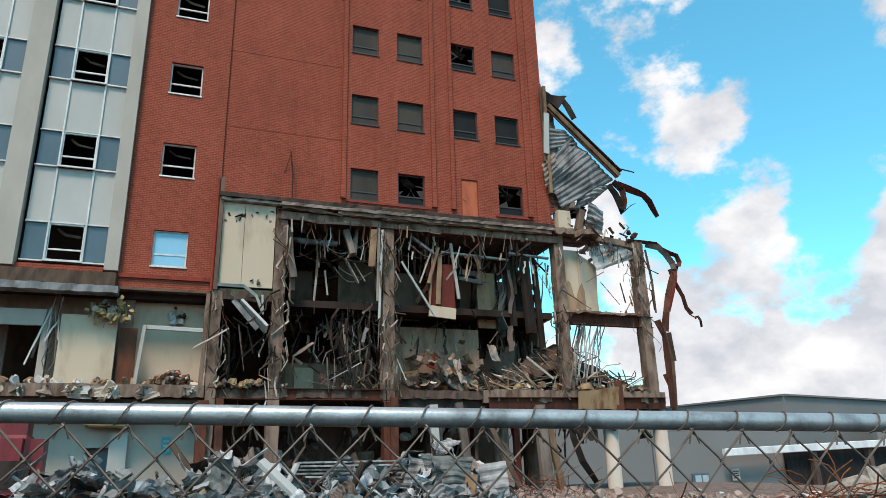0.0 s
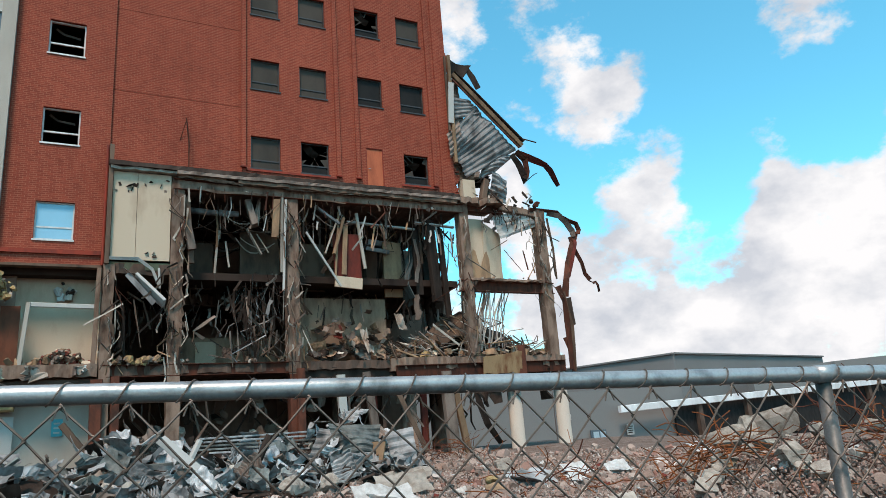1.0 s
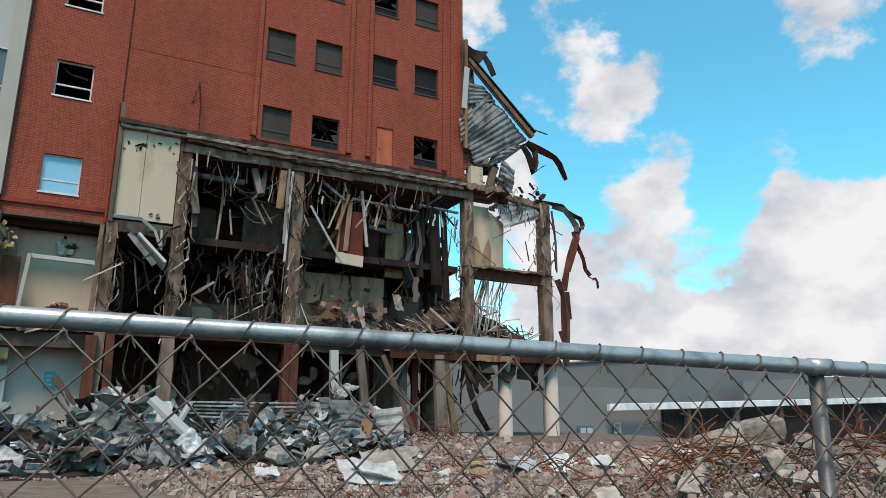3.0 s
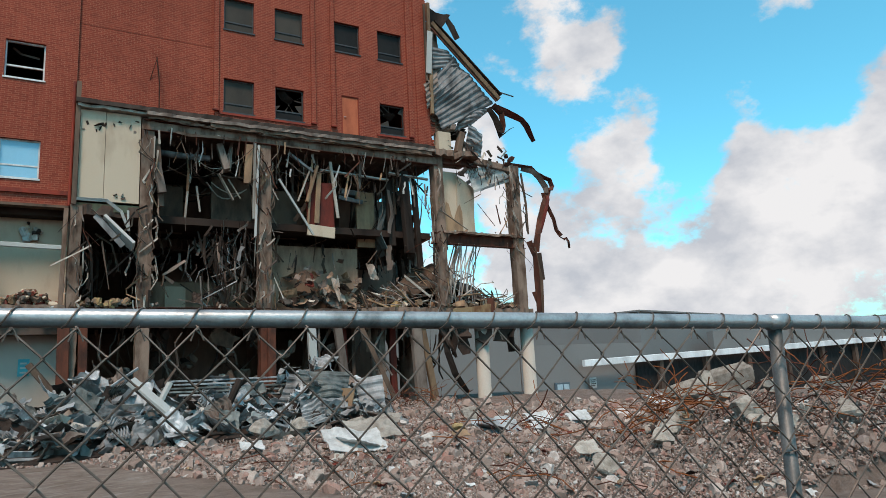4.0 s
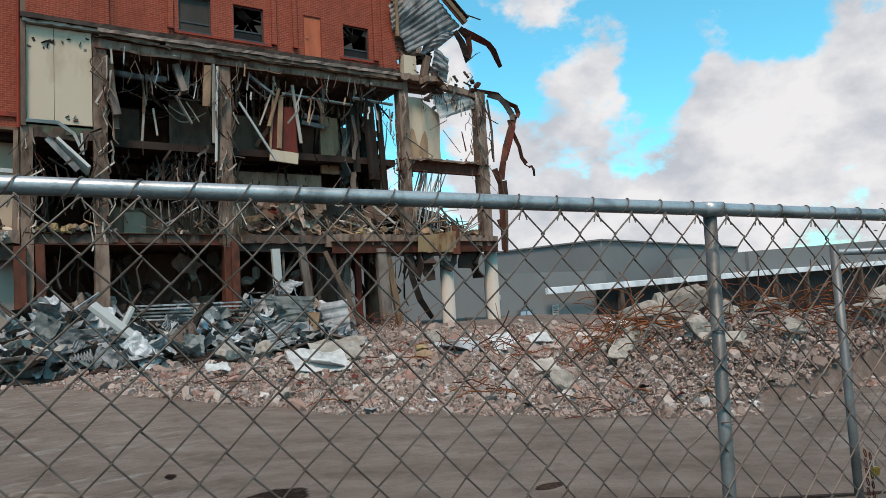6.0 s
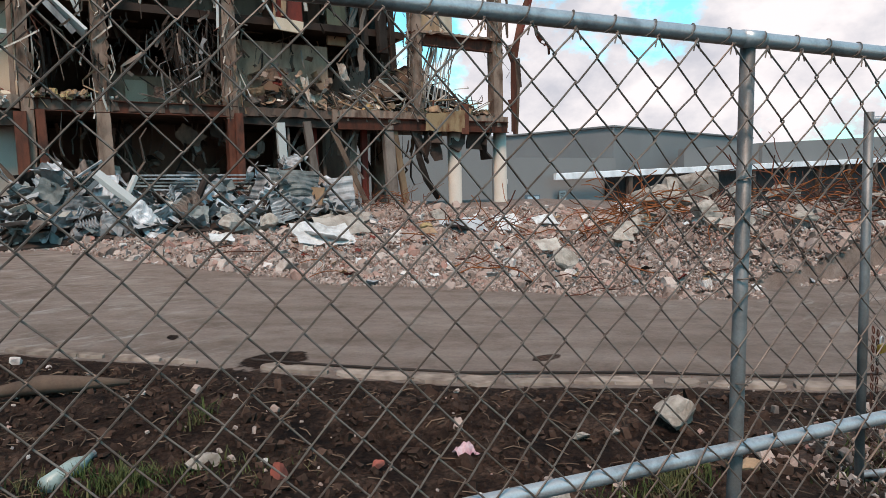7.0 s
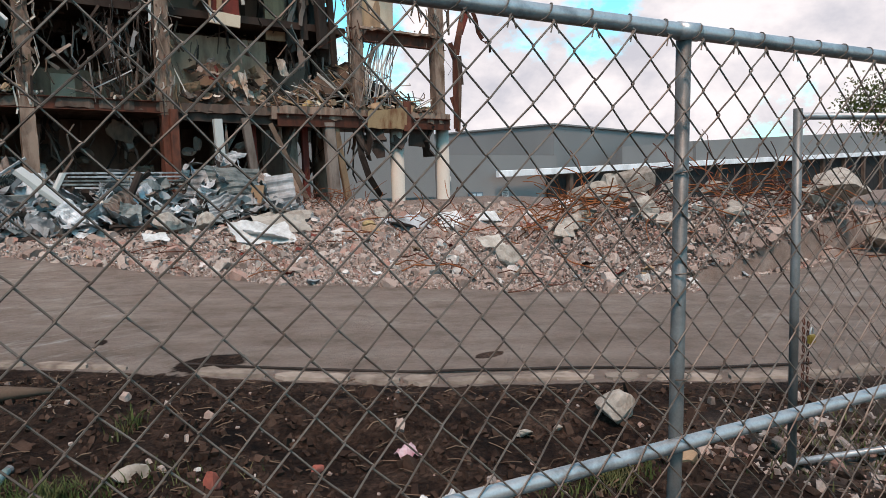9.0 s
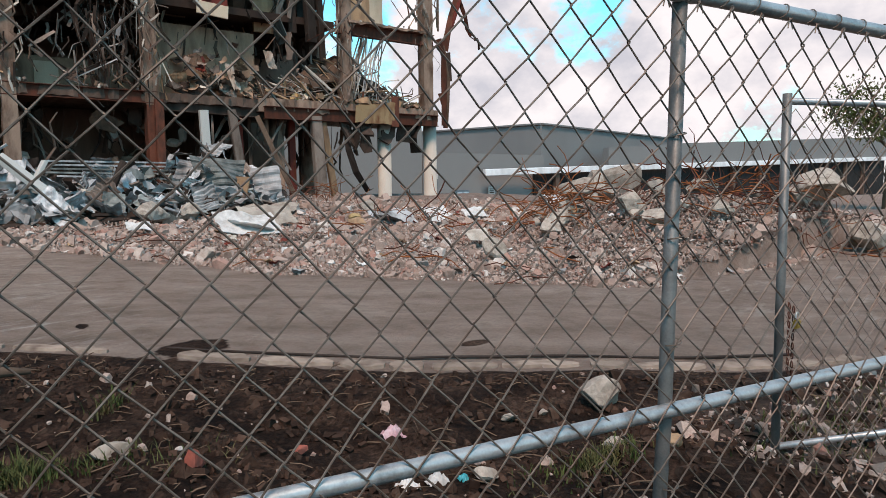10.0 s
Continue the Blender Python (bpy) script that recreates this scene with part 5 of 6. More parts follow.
    # the maroon panel that hangs over the middle bay
    hp = thing("hanging_panel", "maroon and cream wall panel hanging by wires", "debris")
    part("panel_face", Geo().bar((9.35, PY + .5, 9.2), (9.4, PY + .5, 7.15), 1.25, .08, up=(0, 1, 0)), MAROON, hp)
    part("panel_foot", Geo().bar((8.75, PY + .42, 7.0), (10.0, PY + .42, 6.9), .1, .5), CREAM, hp)
    part("panel_rod", Geo().bar((9.0, PY + .35, 10.2), (8.75, PY + .35, 7.1), .09, .06).bar((9.3, PY + .35, 9.6), (9.15, PY + .35, 7.3), .22, .05), TRASH_WOOD, hp)
    # pale duct end and lamp tray in the narrow bay
    tray = thing("dangling_tray", "pale metal lamp tray hanging at a slant", "debris")
    part("tray", Geo().bar((.75, PY + .1, 6.85), (1.75, PY - .3, 5.75), .55, .12, up=(0, .4, 1)), PANEL, tray)
    part("tray_lip", Geo().bar((.45, PY + .08, 6.95), (1.4, PY - .3, 5.75), .05, .2), GALV, tray)
    part("bent_flashing", Geo().strip([(-.2, PY - .1, 7.5), (.8, PY - .15, 7.5), (1.3, PY - .2, 7.1), (1.55, PY - .2, 6.5)], .12, .02, .3, .3), PANEL, tray)
    part("tray_rod", Geo().bar((1.55, PY, 7.2), (1.6, PY, 6.4), .08, .05), PANEL, tray)
    for i in range(34):
        hang(ceil, "ceiling_strip", r.uniform(0, 1.9), PY + r.uniform(.3, 4), r.uniform(5.5, 7.0), r.uniform(.6, 2.6), r.uniform(.04, .2), r.choice([TRASH_DARK, TRASH_DARK, TRASH_GREY, TRASH_BROWN]), r)
    # strips torn from the floors above the middle storey
    mid = thing("floor_debris", "ripped lath, lining and cables hanging in the middle storey", "debris")
    for i in range(90):
        x = r.uniform(2.5, 14.9)
        hang(mid, "lining_strip", x, PY + r.uniform(.4, 4.2), r.uniform(5.9, 7.2), r.uniform(.3, 1.3), r.uniform(.05, .22), r.choice(mats[:4] + [TRASH_DARK]), r, .2)
    for i in range(60):
        x = r.gauss(5.5, .5)
        hang(mid, "lining_strip", x, PY + r.uniform(.5, 2.5), r.uniform(4.4, 7.6), r.uniform(.5, 1.6), r.uniform(.04, .20), r.choice([TRASH_DARK, TRASH_DARK, TRASH_GREY, worn_dark_green]), r, .3)
    for i in range(56):
        x, z = r.uniform(2.5, 14.5), r.choice([3.9, 4.2, 3.7, 6.9, 10.2, 10.0])
        p = Vector((x, PY + r.uniform(.3, 4), z))
        q = p + Vector((r.uniform(-1.2, 1.2), r.uniform(-.3, .3), r.uniform(-.9, .9)))
        part("bent_stud", Geo().bar(p, q, r.uniform(.03, .10), .04), r.choice(mats), mid)
    for cx, cz, w, h, m in ((9.6, 4.6, .5, .6, CREAM_DIRTY), (10.3, 4.5, .35, 1.1, TRASH_PALE), (8.7, 5.0, .6, .5, TRASH_BROWN), (10.9, 4.0, .6, .7, CREAM_DIRTY), (9.0, 4.0, 1.0, .5, TRASH_GREY), (10.1, 3.9, .8, .5, TRASH_GREY), (8.2, 3.9, 1.2, .6, TRASH_DARK),
                            (8.95, 4.9, .4, .7, MAROON), (12.0, 5.3, .4, .8, TRASH_PALE), (4.3, 4.0, .4, .5, TRASH_DARK)):
        a = r.uniform(-.5, .5)
        ca, sa = math.cos(a), math.sin(a)
        c = lambda u, v: (cx + ca * u * w - sa * v * h, PY + .9 + r.uniform(0, .1) + .4 * v, cz + sa * u * w + ca * v * h)
        part("torn_board", Geo().sheet(lambda u, v: c(u - .5 + .12 * nz(v * 4, cx), v - .5 + .15 * nz(u * 4, cz)), 6, 6, .02), m, mid)
    # torn lining that clings to the columns and beams
    rags = thing("torn_lining", "ragged strips of lining and flashing torn along columns and beams", "debris")
    cloth = [TRASH_GREY, TRASH_PALE, TRASH_BROWN, TRASH_WOOD, TRASH_PALE, TRASH_GREY, TRASH_DARK, CONCRETE]
    for cx, z0, z1, n in ((2.2, 3.6, 10.6, 34), (6.8, 3.6, 10.5, 46), (14.95, 3.6, 10.5, 34), (19.3, 4.5, 10.0, 16), (.0, 3.4, 7.2, 14)):
        for i in range(n):
            hang(rags, "rag", cx + r.choice([-1, 1]) * r.uniform(.12, .42), PY + r.uniform(-.25, .05), r.uniform(z0 + .5, z1), r.uniform(.25, 1.1), r.uniform(.03, .13), r.choice(cloth), r, .35)
    for i in range(22):
        x, z = r.uniform(2.0, 12.6), r.choice([10.95, 11.0, 11.05, 10.9, 10.5])
        l, k = r.uniform(.8, 2.6), r.uniform(-.018, .012)
        part("flashing", Geo().strip([(x + l * j / 5, PY - .14 - r.uniform(0, .06), z + k * j + r.uniform(-.04, .04)) for j in range(6)], r.uniform(.05, .13), .015, r.uniform(-.4, .4), r.gauss(0, .3), .4, r), r.choice([TRASH_GREY, TRASH_BROWN, TRASH_BROWN, TRASH_WOOD, CONCRETE]), rags)
    for i in range(90):
        x = r.choice([r.uniform(8.0, 11.2), r.uniform(7.2, 14.6), r.gauss(9.6, .8)])
        z = 3.6 + abs(r.gauss(0, .75))
        crumpled(rags, "torn_board", (x, PY + r.uniform(.3, 1.6), z), r.uniform(.15, .55), r.choice([CREAM_DIRTY, TRASH_GREY, TRASH_BROWN, TRASH_PALE, TRASH_WOOD, TRASH_DARK, TRASH_GREY]), r)
    for i in range(70):
        x = r.gauss(5.4, .7)
        hang(rags, "rag", x, PY + r.uniform(.2, 1.8), r.uniform(4.5, 7.4), r.uniform(.5, 1.7), r.uniform(.05, .24), r.choice([TRASH_GREY, TRASH_DARK, GALV_DULL, TRASH_DARK]), r, .4)
    for i in range(60):
        x = r.uniform(3.0, 14.6)
        hang(rags, "rag", x, PY + r.uniform(-.05, .7), r.uniform(9.4, 10.5), r.uniform(.3, 1.5), r.uniform(.03, .16), r.choice([TRASH_PALE, TRASH_GREY, TRASH_DARK, TRASH_BROWN, PANEL, TRASH_WOOD]), r, .2)
    # lower storey
    low = thing("lower_debris", "wrecked fittings, studs and lining in the lowest storey", "debris")
    for i in range(90):
        x = r.uniform(-.2, 16.5)
        hang(low, "lining_strip", x, PY + r.uniform(.1, 4.2), r.uniform(2.4, 3.2), r.uniform(.5, 2.8), r.uniform(.05, .3), r.choice([TRASH_DARK, TRASH_DARK, TRASH_GREY, TRASH_BROWN, TRASH_GREY]), r, .25)
    for p, q, w, m in (((11.0, PY + .2, 2.8), (12.4, PY - .5, -.8), .3, TRASH_BROWN), ((9.9, PY + .2, 3.0), (10.3, PY, -.5), .35, TRASH_GREY), ((13.6, PY, 2.9), (13.7, PY - .2, -.6), .5, TRASH_GREY), ((13.9, PY, 2.9), (14.4, PY - .2, -.8), .3, TRASH_WOOD), ((8.7, PY, 2.9), (8.8, PY, .2), .35, PANEL),
                       ((10.5, PY + 1, 2.9), (10.6, PY + 1, -.5), .25, MAROON), ((12.9, PY + 1, 2.9), (12.9, PY + 1, -.5), .3, MAROON), ((-1.4, PY - .2, 1.5), (.2, PY - .6, -.6), .28, TRASH_BROWN), ((.2, PY, 3.1), (.3, PY, -.8), .3, RUST), ((-.4, PY - .1, 3), (-.35, PY - .1, -.8), .4, RUST), ((7.0, PY - .1, 3.2), (7.0, PY - .1, -.8), .32, RUST)):
        part("leaning_post", Geo().bar(p, q, w, w * .7), m, low)
    for i in range(30):
        x, z = r.uniform(2.5, 11), r.uniform(.3, 2.8)
        p = Vector((x, PY + r.uniform(1, 3.5), z))
        part("wrecked_fitting", Geo().stone(p, r.uniform(.12, .45), r, .8), r.choice([TRASH_DARK, TRASH_GREY, TRASH_PALE, TRASH_BROWN]), low)
    for x, y, z in ((15.6, PY, 2.9), (16.3, PY + .2, 2.9), (16.0, PY, 2.9), (18.5, PY + .2, 2.9), (19.2, PY + .1, 2.9), (15.2, PY + .1, 2.8), (17.9, PY + .3, 2.9)):
        hang(low, "black_membrane", x, y, z, r.uniform(.8, 1.6), r.uniform(.8, 1.6), TRASH_DARK, r, .2)
    part("black_membrane", Geo().strip([(15.1, PY, 2.6), (15.2, PY, 1.5), (15.6, PY, .5), (16.2, PY, -.4), (16.4, PY, -.3)], .3, .02, .3, 1.0), TRASH_DARK, low)
    for i in range(40):
        x = r.uniform(12.6, 15.0)
        hang(mid, "dark_sheet", x, PY + r.uniform(.6, 3.5), r.uniform(6.0, 10.2), r.uniform(1.0, 3.0), r.uniform(.2, .7), r.choice([TRASH_DARK, TRASH_DARK, TRASH_GREY, worn_dark_green]), r, .12)
    # heap of lath and conduit on the last bay's floor
    # splinters and pale fragments that cling to the columns and the roof beam
    edge = thing("torn_edges", "splinters, wires and plaster clinging to the torn columns", "debris")
    for i in range(190):
        x = r.choice([2.2, 2.4, 6.6, 7.0, 6.8, 15.1, 15.4, 19.6, 20.0, 0.0, 1.9, r.uniform(2.3, 15), r.uniform(2.3, 15), r.uniform(15, 20)])
        z = r.uniform(3.6, 10.6) if x < 16 and x not in (0.0, 1.9) else (r.uniform(3.6, 7.2) if x in (0.0, 1.9) else r.uniform(6.6, 11))
        if 2.5 < x < 6.4 or 7.2 < x < 14.9:
            z = 10.65
        hang(edge, "splinter", x + r.gauss(0, .14), PY - r.uniform(.02, .2), z, r.uniform(.2, 1.2), r.uniform(.03, .14), r.choice([TRASH_PALE, TRASH_GREY, TRASH_BROWN, TRASH_WOOD, TRASH_DARK, RUST]), r, .3)
    for i in range(60):
        x = r.choice([r.uniform(2.4, 15), r.uniform(15, 20)])
        z = r.choice([11.3, 7.3, 3.65]) if x > 15 else r.choice([10.55, 3.6])
        part("plaster_clod", Geo().stone((x, PY + r.uniform(-.1, .3), z + r.uniform(-.05, .05)), r.uniform(.04, .12), r), r.choice([TRASH_GREY, CREAM_DIRTY, TRASH_PALE, TRASH_BROWN]), edge)
    heap = thing("lath_heap", "heap of splintered lath and conduit on the broken floor", "debris pile")
    for i in range(330):
        t = r.random()
        x = 11.3 + 8.6 * t
        top = 3.6 + 2.1 * math.exp(-((x - 15.6) / 2.4) ** 2) + .35 * math.exp(-((x - 12) / 1.2) ** 2)
        z = r.uniform(3.5, top)
        p = Vector((x, PY + r.uniform(.0, 2.6), z))
        a, l = r.gauss(-.25, .55), r.uniform(.5, 1.9)
        d = Vector((math.cos(a), r.uniform(-.3, .3), math.sin(a))) * l / 2
        m = r.choice([TRASH_GREY, TRASH_BROWN, TRASH_WOOD, TRASH_PALE, TRASH_DARK, TRASH_GREY])
        if i % 3:
            part("lath", Geo().bar(p - d, p + d, r.uniform(.03, .12), r.uniform(.02, .06), roll=r.uniform(0, 3)), m, heap)
        else:
            k = p + Vector((0, 0, r.uniform(-.2, .25)))
            part("bent_conduit", Geo().tube([p - d, k, p + d * .9, p + d + Vector((r.uniform(-.2, .2), 0, r.uniform(-.3, .3)))], r.uniform(.012, .03), 5), m, heap)
    part("heap_core", Geo().sheet(lambda u, v: (11.4 + 8.5 * u, PY + .6 + 2.6 * v, 3.5 + (2.0 * math.exp(-((11.4 + 8.5 * u - 15.5) / 2.4) ** 2) + .3) * math.sin(math.pi * (.15 + .8 * v)) * (1 + .3 * nz(u * 9, v * 5, 2))), 40, 12, .05), TRASH_BROWN, heap, "packed brown debris")
    for i in range(22):
        x = 15.5 + r.uniform(0, 1.5)
        part("conduit", Geo().tube([(x + .5, PY + r.uniform(0, .6), 6.7), (x + r.uniform(-.1, .4), PY + .3, 5.6), (x + r.uniform(-.5, .2), PY + .2, 3.8)], r.uniform(.018, .035), 5), r.choice([TRASH_PALE, TRASH_GREY, GALV]), heap)
    part("rust_plate", Geo().sheet(lambda u, v: (15.4 + 2.1 * u, PY - .35 - .1 * v, 2.7 + .75 * v + .25 * u * v + .06 * nz(u * 5, v * 5)), 10, 4, .04), worn("rust_streaked_board", (.34, .22, .12), (.16, .06, .03), .85), heap, "rust-stained fascia board")
    part("rust_plate", Geo().bar((17.55, PY - .35, 2.6), (17.6, PY - .3, 4.0), .4, .06, up=(0, 1, 0)), RUST, heap)
    for i in range(26):
        x, y = 12.2 + r.uniform(0, 7.6), PY + r.uniform(0, 1.5)
        part("fluff_clump", Geo().stone((x, y - .1, 3.55 + r.uniform(0, .25)), r.uniform(.08, .28), r), r.choice([YELLOW, CREAM, TRASH_GREY, TRASH_WOOD]), heap)


worn_dark_green = worn("soiled_lining", (0.085, 0.095, 0.09), (0.04, 0.042, 0.04), 0.8, vary=0.4)
build_wing_debris()


def build_left_rooms():
    r = random.Random(33)
    pile = thing("brick_pile", "small pile of broken brick and plaster on a room floor", "debris pile")
    for i in range(110):
        x = -1.6 + r.gauss(0, .48)
        top = .55 * math.exp(-((x + 1.55) / .6) ** 2)
        part("brick_bit", Geo().stone((max(-2.6, min(-.65, x)), PY + r.uniform(.1, .8), 3.62 + r.uniform(0, 1) * top), r.uniform(.05, .14), r), r.choice([REDBRICK_BIT, TRASH_GREY, CREAM, TRASH_WOOD, TRASH_BROWN]), pile)
    pile2 = thing("brick_pile", "scatter of torn board and plaster along the floor edge", "debris pile")
    for i in range(60):
        part("plaster_bit", Geo().stone((r.uniform(-9, -2.9), PY + r.uniform(0, .4), 3.62 + r.uniform(0, .1)), r.uniform(.05, .2), r, .6), r.choice([CREAM, TRASH_GREY, TRASH_WOOD, PANEL]), pile2)
    for i in range(26):
        x = r.uniform(-9, -.5)
        hang(pile2, "hanging_lining", x, PY - .1, 3.5, r.uniform(.15, .5), r.uniform(.4, 1.3), r.choice([PANEL, TRASH_PALE, TRASH_GREY, CREAM]), r, .15)
    wad = thing("insulation_bundle", "yellowed insulation spilling over a wall top", "insulation")
    for i in range(70):
        part("insulation_tuft", Geo().stone((-3.9 + r.gauss(0, .38), PY + .2 + r.uniform(-.3, .2), 6.28 + r.gauss(0, .17)), r.uniform(.04, .14), r), r.choice([YELLOW, YELLOW, TRASH_GREY, TRASH_PALE]), wad)
    for i in range(10):
        hang(wad, "insulation_strip", -3.9 + r.uniform(-.7, .5), PY + .1, 6.6, r.uniform(.4, 1.1), r.uniform(.06, .18), r.choice([YELLOW, TRASH_BROWN, TRASH_GREY]), r)
    tuft = thing("insulation_tuft", "grey insulation tuft stuck in a wall hole", "insulation")
    for i in range(12):
        part("tuft", Geo().stone((-1.55 + r.gauss(0, .2), PY + 1.35, 6.45 + r.gauss(0, .13)), r.uniform(.06, .18), r), r.choice([PANEL, TRASH_PALE, CREAM, TRASH_DARK]), tuft)
    for i in range(40):
        x = r.uniform(.05, 1.8)
        part("insulation_tuft", Geo().stone((x, PY - .05, 3.6 + r.uniform(-.05, .16)), r.uniform(.04, .13), r, .7), r.choice([YELLOW, TRASH_WOOD, TRASH_GREY]), wad)
    studs = thing("broken_studs", "splintered white studs at a torn wall end", "debris")
    for i in range(16):
        x = -5.85 + r.uniform(-.2, .3)
        hang(studs, "stud", x, PY + .3, r.uniform(5.5, 7.1), r.uniform(.8, 2.2), r.uniform(.05, .15), r.choice([PANEL, TRASH_PALE, TRASH_GREY, TRASH_BROWN]), r, .15)
    sgn = thing("wall_notice", "small teal notice on the lower wall", "sign")
    part("plate", Geo().box(-1.75, -1.40, PY + .94, PY + .97, 1.15, 1.75), TEAL, sgn)
    for k in range(3):
        part("notice_line", Geo().box(-1.68, -1.48, PY + .93, PY + .938, 1.25 + .16 * k, 1.31 + .16 * k), PANEL, sgn)
    gear = thing("yellow_fan_coil", "yellow-wrapped duct unit under the floor", "equipment")
    part("unit", Geo().bar((-4.3, PY + .5, 2.35), (-2.9, PY + .5, 2.3), .5, .5), YELLOW, gear)
    part("white_board", Geo().box(-3.5, -2.9, PY + .7, PY + .75, -.5, 1.9), PANEL, gear)
    # a red demolition machine's cab beside the building
    cab = thing("red_machine", "dark red demolition machine parked by the wall", "machine")
    b = bmesh.new()
    bmesh.ops.create_cube(b, size=1.0, matrix=pose(-6.3, 23.2, .75) @ Matrix.Diagonal((2.6, 1.8, 2.6, 1)))
    bmesh.ops.bevel(b, geom=b.edges[:], offset=.5, segments=5, affect="EDGES")
    me = bpy.data.meshes.new("hood")
    b.to_mesh(me)
    b.free()
    me.materials.append(REDPAINT2)
    new("hood", me).parent = cab
    part("grille", Geo().box(-6.9, -5.2, 22.25, 22.32, .1, .9), TRASH_DARK, cab)
    part("track", Geo().box(-7.6, -5.0, 22.4, 23.0, -.9, -.3), TRASH_DARK, cab)


build_left_rooms()


# ---------------------------------------------------------------- heap of crumpled sheet metal
PLAN["base"], PLAN["slope"] = (0, 0, 0), True


def surface_z(x, y):
    return ground_z(x, y) + 0.6 * mound_z(x, y)


def heap_top(x, y):
    """Height of the scrap heap above its base."""
    h = 0.0
    for cx, cy, rx, ry, a in ((-3.0, 21.0, 3.0, 2.6, 1.5), (1.0, 20.5, 2.2, 2.5, 1.7), (4.2, 20.0, 2.0, 2.4, 1.35), (6.6, 20.0, 1.6, 2.2, 1.75), (8.3, 20.5, 1.1, 1.8, 1.2)):
        h = max(h, a * math.exp(-((x - cx) / rx) ** 2 - ((y - cy) / ry) ** 2))
    return h


def build_scrap():
    r = random.Random(44)
    heap = thing("scrap_metal_heap", "heap of crumpled galvanised sheet metal in front of the wing", "scrap heap")
    # added dark sheet under the pieces: its colour gives the shade in the gaps
    part("core", Geo().sheet(lambda u, v: (-7 + 17 * u, 16.8 + 7.6 * v, surface_z(-7 + 17 * u, 16.8 + 7.6 * v) - .05 + .72 * heap_top(-7 + 17 * u, 16.8 + 7.6 * v) * (1 + .5 * nz(u * 17, v * 8, 1, 1.2))), 60, 26, .05), TRASH_DARK, heap, "dark filler sheet for the shaded gaps between scrap")
    pale = worn("bright_scrap", (.52, .52, .52), (.15, .15, .148), .55, .15, scale=5, vary=.3, relief=.15)
    green = worn("grey_green_scrap", (.22, .23, .215), (.075, .078, .072), .62, .15, scale=3, vary=.3, relief=.15)
    for i in range(380):
        x = r.uniform(-5.5, 9.2)
        y = r.uniform(16.9, 20.6)
        h = heap_top(x, y)
        if h < .12:
            continue
        z = surface_z(x, y) + h * r.uniform(.55, 1.0)
        crumpled(heap, "crushed_sheet", (x, y, z), r.uniform(.2, .75), r.choice([GALV, pale, green, GALV_DULL, GALV, TRASH_GREY, green, pale, TRASH_DARK]), r, r.choice([0, 0, 0, 0, 7]))
    for i in range(120):
        x, y = r.uniform(-5, 8.5), r.uniform(17.0, 20.5)
        h = heap_top(x, y)
        p = Vector((x, y, surface_z(x, y) + h * r.uniform(.6, 1.05)))
        a, t = r.uniform(0, 6.3), r.uniform(-.7, .7)
        d = Vector((math.cos(a) * math.cos(t), math.sin(a) * .5, math.sin(t))) * r.uniform(.4, 1.4)
        part("metal_stud", Geo().bar(p - d / 2, p + d / 2, r.uniform(.05, .16), r.uniform(.02, .08), roll=r.uniform(0, 3)), r.choice([pale, GALV, TRASH_PALE, TRASH_DARK, green]), heap)
    for i in range(170):
        x, y = r.uniform(-5.5, 8.6), r.uniform(16.9, 19.6)
        if heap_top(x, y) < .2:
            continue
        a, bend, step = r.gauss(0, .9), r.uniform(-.25, .25), r.uniform(.10, .2)
        p, lift, pts = Vector((x, y, 0)), r.uniform(.75, 1.08), []
        for k in range(10):
            p = p + Vector((math.cos(a), math.sin(a) * .6, 0)) * step
            a += bend + r.gauss(0, .22)
            pts.append((p.x, p.y, surface_z(p.x, p.y) + heap_top(p.x, p.y) * lift + .10 * math.sin(k * 1.1 + i) + r.uniform(-.05, .05)))
        part("bent_band", Geo().strip(pts, r.uniform(.10, .34), .008, r.uniform(0, 3), r.gauss(0, 1.2), .3, r), r.choice([pale, GALV, GALV, green, GALV_DULL, pale, TRASH_PALE, TRASH_DARK]), heap)
    # pieces that stand out
    part("white_channel", Geo().bar((1.35, 18.0, .95), (2.75, 17.6, -.35), .36, .14, roll=.3), PANEL, heap, "white bent channel")
    part("white_channel", Geo().bar((2.35, 18.4, .85), (2.0, 18.3, .15), .2, .1), PANEL, heap)
    part("black_bar", Geo().tube([(4.1, 18.0, .85), (3.8, 17.9, .25), (3.5, 17.8, 0), (3.55, 17.7, -.3)], .10, 8), TRASH_DARK, heap, "black bent bar")
    corrugated("corrugated_sheet", ((6.2, 18.2, -.3), (7.1, 18.0, -.25), (7.6, 18.6, .95), (6.0, 18.8, 1.05)), 7, green, heap, 21, .035, .25, "folded corrugated sheet", .35)
    corrugated("corrugated_sheet", ((5.2, 18.6, -.2), (6.4, 18.3, -.3), (6.7, 18.8, .9), (5.8, 19.0, .95)), 6, GALV_DULL, heap, 22, .035, .3, "", -.2)
    corrugated("corrugated_sheet", ((8.0, 18.4, -.6), (8.6, 18.3, -.55), (8.7, 18.8, .75), (7.8, 18.8, .7)), 5, GALV_DULL, heap, 23, .03, .25)
    part("tan_board", Geo().bar((7.0, 17.9, -.5), (7.3, 18.1, .45), .5, .05), TRASH_WOOD, heap)
    for i in range(5):
        part("long_channel", Geo().bar((2.5 + r.uniform(-.5, .5), 19.6, .45 + .1 * i), (6.5 + r.uniform(-.6, .6), 19.5 + .2 * i, .35 + .12 * i), .14, .05), r.choice([pale, GALV, green]), heap)


build_scrap()


